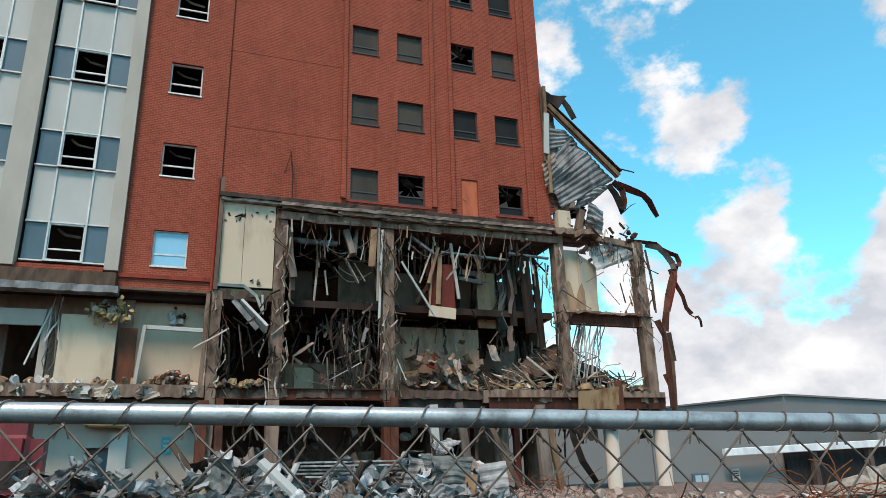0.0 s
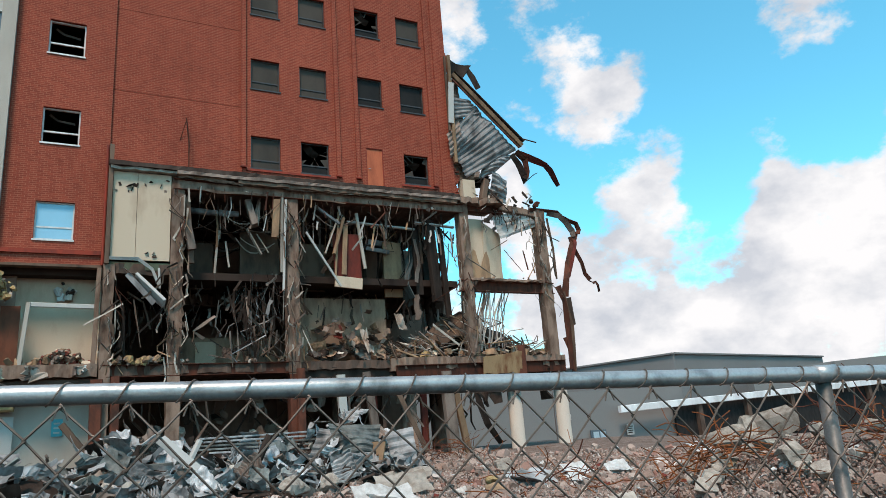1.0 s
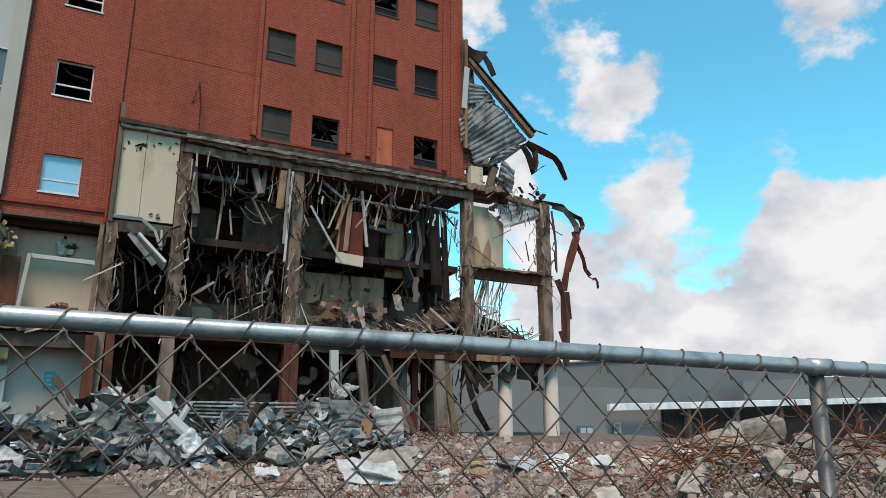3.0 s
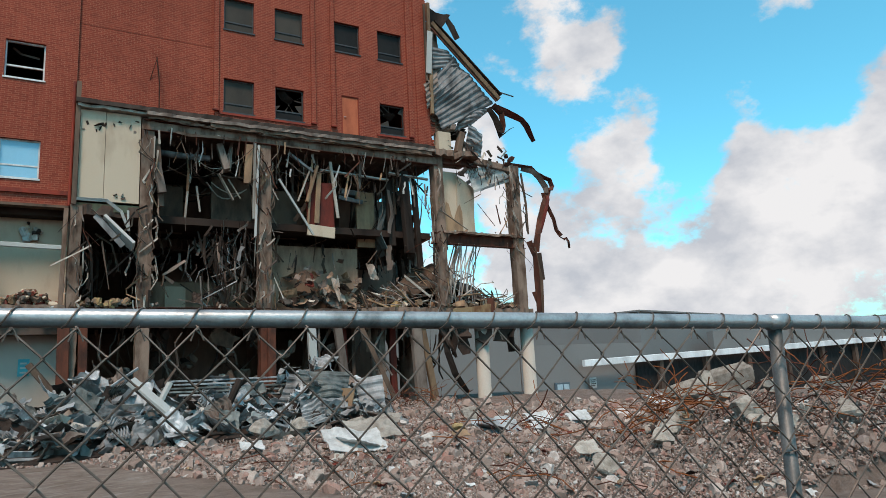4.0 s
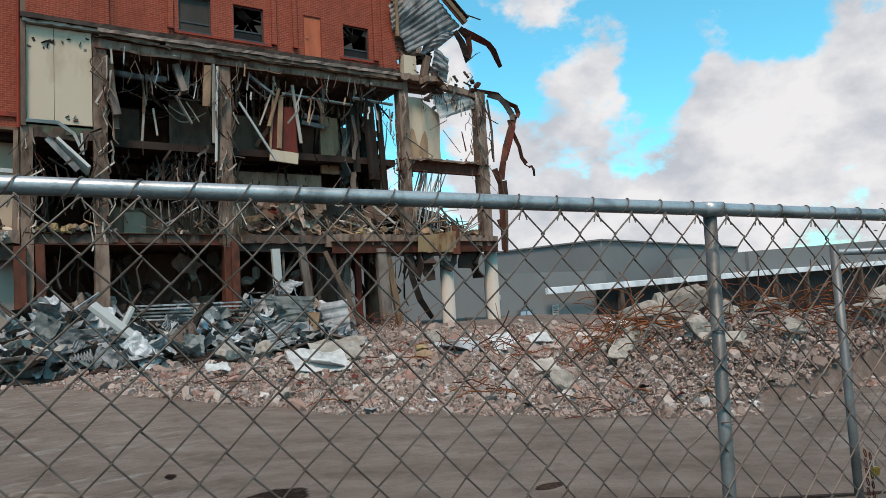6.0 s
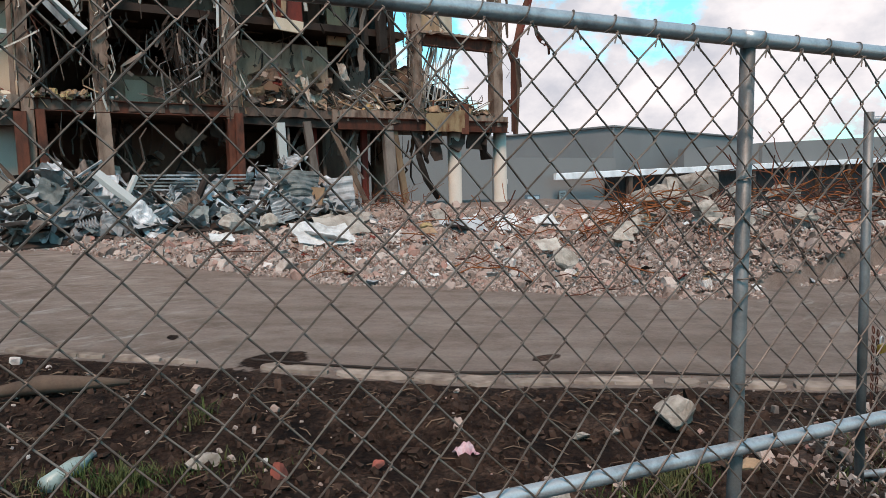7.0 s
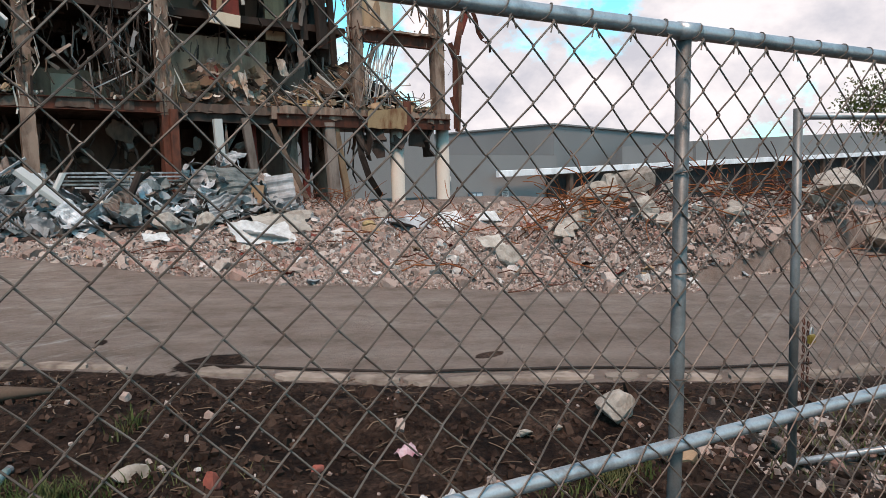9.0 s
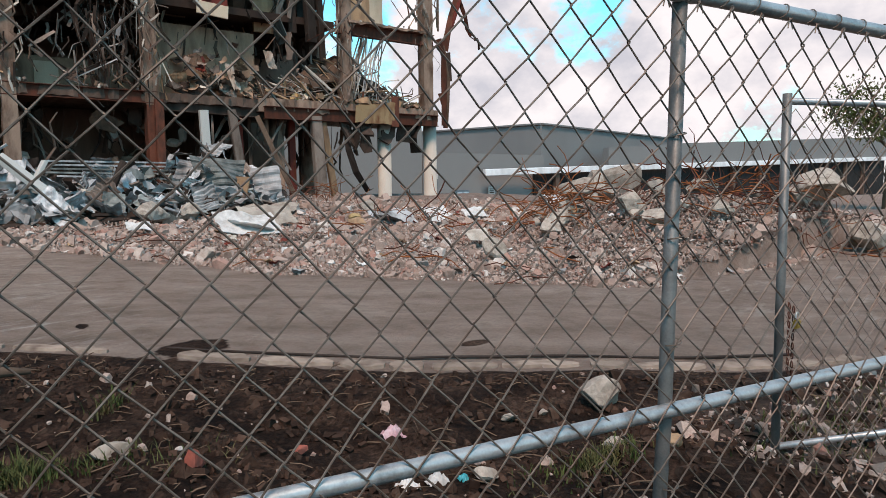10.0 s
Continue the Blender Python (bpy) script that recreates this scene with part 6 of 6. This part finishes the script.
# ---------------------------------------------------------------- loose lumps and litter
def lump(name, label, category, x, y, size, mat, seed, flat=1.0, sink=.3, group=""):
    """A large broken lump with faceted, pitted faces."""
    r = random.Random(seed)
    b = bmesh.new()
    bmesh.ops.create_icosphere(b, subdivisions=3, radius=1.0)
    cuts = [(Vector((r.gauss(0, 1), r.gauss(0, 1), r.gauss(0, 1))).normalized(), r.uniform(.38, .72)) for _ in range(15)]
    for v in b.verts:
        for n, d in cuts:
            k = v.co.dot(n)
            if k > d:
                v.co -= n * (k - d)
        v.co += v.co.normalized() * (.07 * noise.noise(v.co * 3.1 + Vector((seed, 0, 0))) + .03 * noise.noise(v.co * 9 + Vector((seed, 0, 0))))
        v.co = Vector((v.co.x * size[0], v.co.y * size[1], v.co.z * size[2] * flat))
    b.transform(Euler((r.uniform(-.3, .3), r.uniform(-.3, .3), r.uniform(0, 6))).to_matrix().to_4x4())
    me = bpy.data.meshes.new(name)
    b.to_mesh(me)
    b.free()
    me.materials.append(mat)
    ob = new(name, me)
    ob.location = lay((x, y, surface_z(x, y) + .3 * mound_z(x, y) + size[2] * flat * (1 - sink) * .72))
    return tagged(ob, label, category, group)


def build_litter():
    lump("boulder", "pale rough concrete boulder on the dark soil", "boulder", 3.92, 3.22, (.22, .20, .165), STONE, 23, sink=.2)
    lump("flat_stone", "flat broken pale stone on the soil", "stone", 3.30, 3.44, (.11, .08, .045), STONE, 4, sink=.2)
    lump("flat_stone", "small flat stone on the soil", "stone", 3.52, 3.36, (.05, .04, .024), STONE, 5, sink=.2)
    lump("orange_stone", "orange-tinted broken brick by the fence foot", "stone", 3.64, 2.52, (.12, .085, .065), TRASH_WOOD, 6, sink=.3)
    lump("brick_lump", "reddish broken brick standing on the soil", "brick", 1.37, 3.72, (.085, .07, .10), REDBRICK_BIT, 7, sink=.3)
    lump("brick_lump", "red brick fragment half sunk in soil", "brick", 1.95, 3.70, (.055, .055, .055), REDBRICK_BIT, 8, sink=.3)
    lump("flat_stone", "pale stone by the fence foot", "stone", 1.06, 4.08, (.14, .09, .08), STONE, 9, sink=.4)
    lump("flat_stone", "pale stone by the fence foot", "stone", 3.42, 2.74, (.10, .08, .06), STONE, 19, sink=.4)
    lump("flat_stone", "grey stone by the fence foot", "stone", 2.62, 2.92, (.10, .08, .08), STONE, 20, sink=.4)
    # branch on the soil
    br = thing("branch", "short barkless branch lying on the soil", "branch")
    z = surface_z(.45, 5.8)
    part("stem", Geo().tube([(-.1, 6.02, z + .03), (.22, 5.92, z + .07), (.48, 5.80, z + .07), (.82, 5.72, z + .05)], .05, 9, radii=[.04, .075, .06, .02]), TRASH_BROWN, br, smooth=True)
    # crumpled papers and bags
    r = random.Random(9)
    for name, lab, x, y, s, m in (("paper_wad", "crumpled white and pink wrapper on the soil", 2.50, 3.60, .062, worn("pink_wrapper", (.52, .36, .37), (.36, .16, .18), .6, scale=18)), ("paper_wad", "crumpled white paper by the fence", 2.26, 3.11, .055, PAPER), ("paper_wad", "torn white paper by the fence", 2.40, 3.05, .055, PAPER), ("plastic_scrap", "teal plastic scrap by the fence", 2.53, 2.99, .03, TEAL)):
        g = Geo()
        sd = r.uniform(0, 40)
        g.sheet(lambda u, v: (x + s * (2 * u - 1) * (1 + .3 * nz(u * 5, v * 5, sd)), y + s * (2 * v - 1) * .8, surface_z(x, y) + .2 * s + s * (.9 * abs(nz(u * 4, v * 4, sd)) + .9 * math.sin(u * 3.1) * math.sin(v * 3.1))), 10, 8, .002)
        ob = part(name, g, m)
        tagged(ob, lab, "litter")
    bottle = thing("plastic_bottle", "grey-green plastic bottle lying at the fence foot", "bottle")
    zb = surface_z(.38, 4.5) + .05
    part("bottle_body", Geo().tube([(.25, 4.35, zb), (.41, 4.54, zb), (.46, 4.60, zb), (.49, 4.65, zb)], .05, 12, radii=[.05, .052, .026, .022]), worn("bottle_plastic", (.25, .30, .27), (.18, .2, .18), .3), bottle, smooth=True)
    part("bottle_cap", Geo().tube([(.49, 4.65, zb), (.505, 4.67, zb)], .025, 10), GALV_DULL, bottle)
    # big pieces in the rubble
    for i, (x, y, s, m, lab) in enumerate(((5.3, 12.9, (.85, .5, .12), PAPER, "white sheet of board lying on rubble"), (6.4, 15.2, (.85, .5, .32), STONE, "large pale concrete block"), (7.4, 15.8, (.7, .5, .3), STONE, "large white concrete block"), (4.3, 16.2, (.6, .45, .38), STONE, "round grey concrete lump"), (5.2, 16.4, (.4, .35, .3), STONE, "round grey concrete lump"),
                                           (7.35, 7.9, (.26, .2, .2), STONE, "pale broken rock at the rubble's edge"), (9.6, 14.0, (.9, .5, .10), GALV_DULL, "grey sheet lying on rubble"), (11.2, 14.4, (.6, .4, .09), PAPER, "white sheet lying on rubble"), (12.6, 14.2, (.6, .4, .09), PAPER, "white sheet lying on rubble"), (8.7, 14.2, (.35, .25, .16), YELLOW, "clump of yellow insulation"),
                                           (10.8, 17.2, (.5, .35, .3), STONE, "pale broken concrete block on rubble"), (12.9, 9.9, (1.1, .6, .5), STONE, "long pale concrete slab on the ridge"), (11.8, 10.0, (.7, .45, .4), STONE, "pale concrete slab on the ridge"), (14.4, 6.3, (.9, .6, .55), STONE, "large white concrete lump on the ridge"), (15.4, 5.7, (.8, .6, .5), STONE, "large grey concrete lump on the ridge"), (16.3, 5.3, (.8, .6, .45), STONE, "large grey concrete lump on the ridge"),
                                           (12.2, 9.8, (.4, .35, .3), STONE, "pale broken concrete block on rubble"), (13.6, 8.2, (.5, .3, .3), STONE, "pale broken concrete block on rubble"), (15.4, 5.9, (.35, .25, .3), TRASH_WOOD, "orange-brown rusted can")), 1):
        lump("concrete_block" if m is STONE else "flat_debris", lab, "rubble block", x, y, s, m, 60 + i, sink=.35).location.z += .10


build_litter()


def build_ridge_blocks():
    """Broken slabs and blocks along the crest of the rubble."""
    r = random.Random(64)
    for i in range(34):
        az, d = radians(r.uniform(46, 68)), r.uniform(12, 16.5)
        s = r.choice([.16, .2, .26, .34, .48]) * r.uniform(.8, 1.2)
        lump("concrete_block", "pale broken concrete block on the rubble's crest", "rubble block", .4 + d * math.sin(az), .5 + d * math.cos(az), (s, s * .75, s * .6), STONE, 200 + i, sink=.3, group="blocks on the crest")


build_ridge_blocks()


def build_rebar():
    r = random.Random(70)
    for cx, cy, n, spread, lab in ((10.4, 9.4, 75, .9, "tangle of orange rusted reinforcing bars"), (12.8, 7.4, 70, 1.5, "tangle of rusty reinforcing wire on the ridge"), (11.6, 21.8, 60, 1.3, "tangle of dark rusted rods by the columns"), (8.8, 11.8, 36, 1.6, "thin rusty rods across the rubble"), (14.0, 6.6, 50, 1.5, "tangle of rusty rods on the ridge")):
        tangle = thing("rebar_tangle", lab, "scrap", group="rebar tangles")
        for i in range(n):
            p = Vector((cx + r.gauss(0, spread * .6), cy + r.gauss(0, spread * .45), 0))
            p.z = surface_z(p.x, p.y) + .4 * mound_z(p.x, p.y) + r.uniform(0, .5) * math.exp(-((p.x - cx) / spread) ** 2)
            a, b, l = r.uniform(0, 6.3), r.uniform(-.1, .7), r.uniform(.5, 1.5)
            pts = [p]
            for k in range(6):
                a += r.uniform(-.5, .5)
                b += r.uniform(-.5, .35)
                q = pts[-1] + Vector((math.cos(a) * math.cos(b), math.sin(a) * math.cos(b), math.sin(b))) * l / 6
                q.z = max(q.z, surface_z(q.x, q.y) + .02)
                pts.append(q)
            part("rod", Geo().tube(pts, r.uniform(.007, .014), 4), REBAR if "orange" in lab or r.random() < .5 else RUST, tangle)


build_rebar()


def blades(name, label, cx, cy, n, spread, tall, seed):
    r = random.Random(seed)
    g = Geo()
    for _ in range(n):
        x, y = cx + r.gauss(0, spread), cy + r.gauss(0, spread * .5)
        z = ground_z(x, y) - .01
        a, l, w = r.uniform(0, 6.3), tall * r.uniform(.4, 1.2), r.uniform(.004, .008)
        lean = r.uniform(.1, .8)
        dx, dy = math.cos(a), math.sin(a)
        vs = []
        for k in range(4):
            t = k / 3
            px, py, pz = x + dx * lean * l * t * t, y + dy * lean * l * t * t, z + l * t * (1 - .25 * lean * t)
            ww = w * (1 - t * .9)
            vs += [(px - dy * ww, py + dx * ww, pz), (px + dy * ww, py - dx * ww, pz)]
        g.add(vs, [(0, 1, 3, 2), (2, 3, 5, 4), (4, 5, 7, 6)])
    return tagged(part(name, g, GRASS), label, "grass", "grass tufts", "stuff")


for i, (x, y, n, s, t) in enumerate(((3.26, 2.68, 420, .11, .10), (3.0, 2.72, 160, .2, .06), (.62, 4.15, 420, .10, .11), (.95, 4.05, 130, .13, .09), (1.25, 3.85, 90, .2, .07), (4.6, 2.2, 180, .3, .08), (5.3, 2.1, 260, .4, .09), (1.16, 4.75, 60, .06, .15), (.3, 4.4, 150, .15, .11))):
    blades("grass_tuft", "tuft of short grass and dry stems by the fence", x, y, n, s, t, 80 + i)


def build_tree():
    tree = thing("tree", "broad leafy tree beyond the site", "tree")
    r = random.Random(90)
    cx, cy = 51.6, 17.4
    g = Geo().tube([(cx, cy, -2), (cx + .1, cy, 1), (cx, cy, 3.8)], .3, 9, radii=[.4, .3, .22])
    tips = []
    for i in range(16):
        a = i * 2.4
        p = Vector((cx, cy, 2.0 + .13 * i))
        q = p + Vector((math.cos(a) * r.uniform(1.2, 3.2), math.sin(a) * r.uniform(1.2, 3.2), r.uniform(.6, 2.6)))
        g.tube([p, p.lerp(q, .5) + Vector((0, 0, .3)), q], .08, 6, radii=[.11, .07, .03])
        tips += [p.lerp(q, .6), q, q + Vector((r.uniform(-.8, .8), r.uniform(-.8, .8), r.uniform(0, .8)))]
    part("trunk", g, BARK, tree)
    leaf = Geo()
    for t in tips:
        for _ in range(110):
            c = t + Vector((r.gauss(0, .62), r.gauss(0, .62), r.gauss(0, .45)))
            q = Euler((r.uniform(0, 6), r.uniform(0, 6), r.uniform(0, 6))).to_matrix()
            s = r.uniform(.08, .16)
            leaf.add([tuple(c + q @ Vector(v)) for v in ((-s, 0, 0), (0, -s * .5, .02), (s, 0, 0), (0, s * .5, .02))], [(0, 1, 2, 3)])
    part("crown", leaf, LEAF, tree)


build_tree()


# ---------------------------------------------------------------- rubble
def in_rubble(x, y):
    return y > toe_y(x) - .25 + .5 * nz(x, y, 9, 1.1) and y < 25.2


def build_rubble():
    r = random.Random(101)
    pile = thing("rubble_field", "wide spread of broken concrete, brick and plaster", "rubble")
    protos = []
    for i in range(14):
        me = bpy.data.meshes.new("chunk")
        q = Geo().stone((0, 0, 0), 1.0, r, rot=Matrix.Identity(3))
        me.from_pydata(q.v, [], q.f)
        me.materials.append(CHUNK)
        protos.append(me)
    n = 0
    while n < 300:
        az, d = radians(r.uniform(8, 76)), 6 + 8 * r.random() ** 1.1
        x, y = .4 + d * math.sin(az), .5 + d * math.cos(az)
        if not in_rubble(x, y):
            continue
        n += 1
        s = r.choice([.025, .035, .04, .055, .09]) * r.uniform(.7, 1.3)
        ob = new("chunk", protos[n % 14])
        ob.parent = pile
        ob.matrix_basis = Matrix.LocRotScale(lay((x, y, surface_z(x, y) + s * .3)), Euler((r.gauss(0, .5), r.gauss(0, .5), r.uniform(0, 6.3))), (s, s, s))
    n = 0
    while n < 230:
        az, d = radians(r.uniform(5, 74)), 7 + 14 * r.random()
        x, y = .4 + d * math.sin(az), .5 + d * math.cos(az)
        if not in_rubble(x, y):
            continue
        n += 1
        s, a, sd = r.uniform(.05, .2), r.uniform(0, 6.3), r.uniform(0, 30)
        z = surface_z(x, y) + .35 * mound_z(x, y) + .06
        ca, sa = math.cos(a), math.sin(a)
        part("flat_scrap", Geo().sheet(lambda u, v: (x + s * (ca * (u - .5) - sa * (v - .5) * .6), y + s * (sa * (u - .5) + ca * (v - .5) * .6), z + s * (.35 * nz(u * 2, v * 2, sd) + .3 * (v - .5))), 5, 4, .006),
             r.choice([PAPER, PAPER, TRASH_PALE, TRASH_WOOD, TRASH_GREY, TRASH_DARK, MAROON, GALV]), pile)
    # larger pale sheets that lie tilted on the rubble
    for x, y, s, m in ((5.25, 12.7, 1.25, PAPER), (6.5, 14.6, 1.3, TRASH_PALE), (9.6, 13.9, 1.2, GALV), (11.2, 14.2, .8, PAPER), (12.5, 14.1, .8, PAPER), (10.4, 13.2, .5, PAPER), (8.2, 9.2, .55, TRASH_PALE), (3.6, 14.5, .5, PAPER), (13.3, 12.0, .7, PAPER), (7.6, 12.4, .4, TRASH_WOOD)):
        z, sd = surface_z(x, y) + .4 * mound_z(x, y) + .20, x * 3 + y
        part("flat_scrap", Geo().sheet(lambda u, v: (x + s * (u - .5 + .08 * nz(v * 3, sd)), y + s * .45 * (v - .5 + .15 * nz(u * 3, sd)), z + s * (.30 * (v - .5) + .10 * nz(u * 2.5, v * 2, sd) + .04 * nz(u * 8, v * 6, sd))), 12, 8, .012), m, pile)
    n = 0
    while n < 70:
        az, d = radians(r.uniform(12, 74)), 7.5 + 11 * r.random()
        p = Vector((.4 + d * math.sin(az), .5 + d * math.cos(az), 0))
        if not in_rubble(p.x, p.y):
            continue
        n += 1
        a = r.uniform(0, 6.3)
        l, k = r.uniform(.4, 1.3), r.uniform(-.3, .3)
        pts = []
        for i in range(6):
            q = p + Vector((math.cos(a + k * i) * l * i / 5, math.sin(a + k * i) * l * i / 5, 0))
            q.z = surface_z(q.x, q.y) + .4 * mound_z(q.x, q.y) + .05 + .12 * math.sin(i * .63) * r.uniform(.3, 1)
            pts.append(q)
        part("rusty_rod", Geo().tube(pts, r.uniform(.006, .012), 4), r.choice([REBAR, RUST, RUST]), pile)
    g = Geo()
    n = 0
    while n < 84000:
        az, d = radians(r.uniform(-14, 80)), 5.2 + 20.5 * r.random() ** 1.45
        x, y = .4 + d * math.sin(az), .5 + d * math.cos(az)
        if not in_rubble(x, y):
            continue
        n += 1
        k = r.random()
        s = (.0085 + .0012 * d) * (1 + 3.6 * k ** 42) * r.uniform(.45, 1.5)
        lift = .4 * mound_z(x, y) * r.uniform(.2, 1.0)
        if k > .95:
            g.stone((x, y, surface_z(x, y) + s * .25 + lift * .7), s, r)
        else:
            g.pebble((x, y, surface_z(x, y) + s * .3 + lift * .8), s, r)
    tagged(part("rubble_stones", g, RUBBLE), "countless small broken stones, brick and mortar", "rubble", kind="stuff")
    g = Geo()
    n = 0
    while n < 300:
        x, y = r.uniform(-.8, 7), r.uniform(1.6, 8)
        e = edge_y(x)
        if y < fence_y(x) + .2 or y > e + .5 or (y > e - .2 and r.random() < .85):
            continue
        n += 1
        s = r.uniform(.005, .014) * (1 + 3.0 * r.random() ** 9)
        g.stone((x, y, ground_z(x, y) + s * .2), s, r)
    tagged(part("soil_pebbles", g, RUBBLE), "small pebbles strewn on the soil", "pebbles", kind="stuff")
    g = Geo()
    for _ in range(1500):
        x = r.uniform(3.9, 8.5)
        y = 2.1 - .2 * (x - 4.5) + r.gauss(0, .45)
        s = r.uniform(.007, .019) * (1 + 2.5 * r.random() ** 7)
        g.pebble((x, y, ground_z(x, y) + s * .3), s, r)
    tagged(part("gate_gravel", g, RUBBLE), "gravel and crushed brick by the gate", "gravel", kind="stuff")
    g = Geo()
    for _ in range(9000):
        x, y = r.uniform(-.8, 7), r.uniform(1.6, 7.6)
        if not fence_y(x) + .1 < y < edge_y(x) - .12 - .3 * r.random():
            continue
        s = r.uniform(.008, .03) * (1 + r.random() ** 4)
        g.pebble((x, y, ground_z(x, y) + s * .05), s, r)
    soil = worn("clod", (.034, .019, .0135), (.075, .044, .031), .97, scale=6, relief=.9, vary=.4, island=True, streak=False)
    tagged(part("soil_clods", g, soil), "dark clods of soil", "soil", kind="stuff")
    g = Geo()
    for _ in range(1500):
        x, y = r.uniform(-.8, 6.5), r.uniform(1.8, 7.4)
        if not fence_y(x) + .2 < y < edge_y(x) - .1:
            continue
        a, l = r.choice([r.uniform(0, 6.3), r.gauss(-.75, .5)]), r.uniform(.03, .16)
        p = Vector((x, y, ground_z(x, y) + .012))
        q = p + Vector((math.cos(a) * l, math.sin(a) * l, 0))
        q.z = ground_z(q.x, q.y) + r.uniform(.005, .04)
        g.tube([p, p.lerp(q, .5) + Vector((r.gauss(0, .012), r.gauss(0, .012), .008)), q], r.uniform(.002, .005), 4)
    twig = worn("dry_twig", (.15, .098, .066), (.06, .037, .025), .95, scale=4, vary=.5, island=True, streak=False)
    tagged(part("twig_litter", g, twig), "straw, roots and twigs strewn on dark soil", "twigs", kind="stuff")
    g = Geo()
    for i in range(60):
        x0, x1 = 1.9 + .075 * i, 1.98 + .075 * i
        g.bar((x0, edge_y(x0) + .42, -.79 + .012 * nz(x0, edge_y(x0), 0, 1.2)), (x1, edge_y(x1) + .42, -.79 + .012 * nz(x1, edge_y(x1), 0, 1.2)), .035, .012)
    tagged(part("paving_joint", g, TRASH_DARK), "dark joint filler along the concrete paving", "joint", kind="structure")
    # broken edge of an old kerb between soil and paving
    strip = thing("broken_kerb", "broken pale concrete kerb strip between soil and paving", "kerb")
    slab = worn("old_kerb", (.29, .225, .18), (.13, .093, .073), .95, scale=5, grain=40, relief=.8, vary=.25, streak=False)
    c = Vector((.68, .73, 0))
    s = 0.0
    while s < 9.0:
        length = r.uniform(.25, .8)
        if r.random() < .78:
            g = Geo()
            n = 7
            w0, w1 = r.uniform(.05, .12), r.uniform(.03, .10)
            top, low = [], []
            for side in (1, -1):
                for i in range(n):
                    u = i / (n - 1) if side == 1 else 1 - i / (n - 1)
                    taper = min(1.0, 4 * u + .35, 4 * (1 - u) + .35)
                    kx = -.1 + .76 * (s + length * u)
                    q = Vector((kx, edge_y(kx) + .14, -.792)) + c * side * ((w1 if side < 0 else w0) * taper * r.uniform(.6, 1.25))
                    top.append(q + Vector((0, 0, r.uniform(.012, .022))))
                    low.append(q + c * side * .02 - Vector((0, 0, .05)))
            m = 2 * n
            g.v += [tuple(p) for p in top + low]
            g.f += [tuple(range(m))] + [((i + 1) % m, i, m + i, m + (i + 1) % m) for i in range(m)]
            part("kerb_piece", g, slab, strip)
        s += length + r.uniform(.0, .12)


build_rubble()
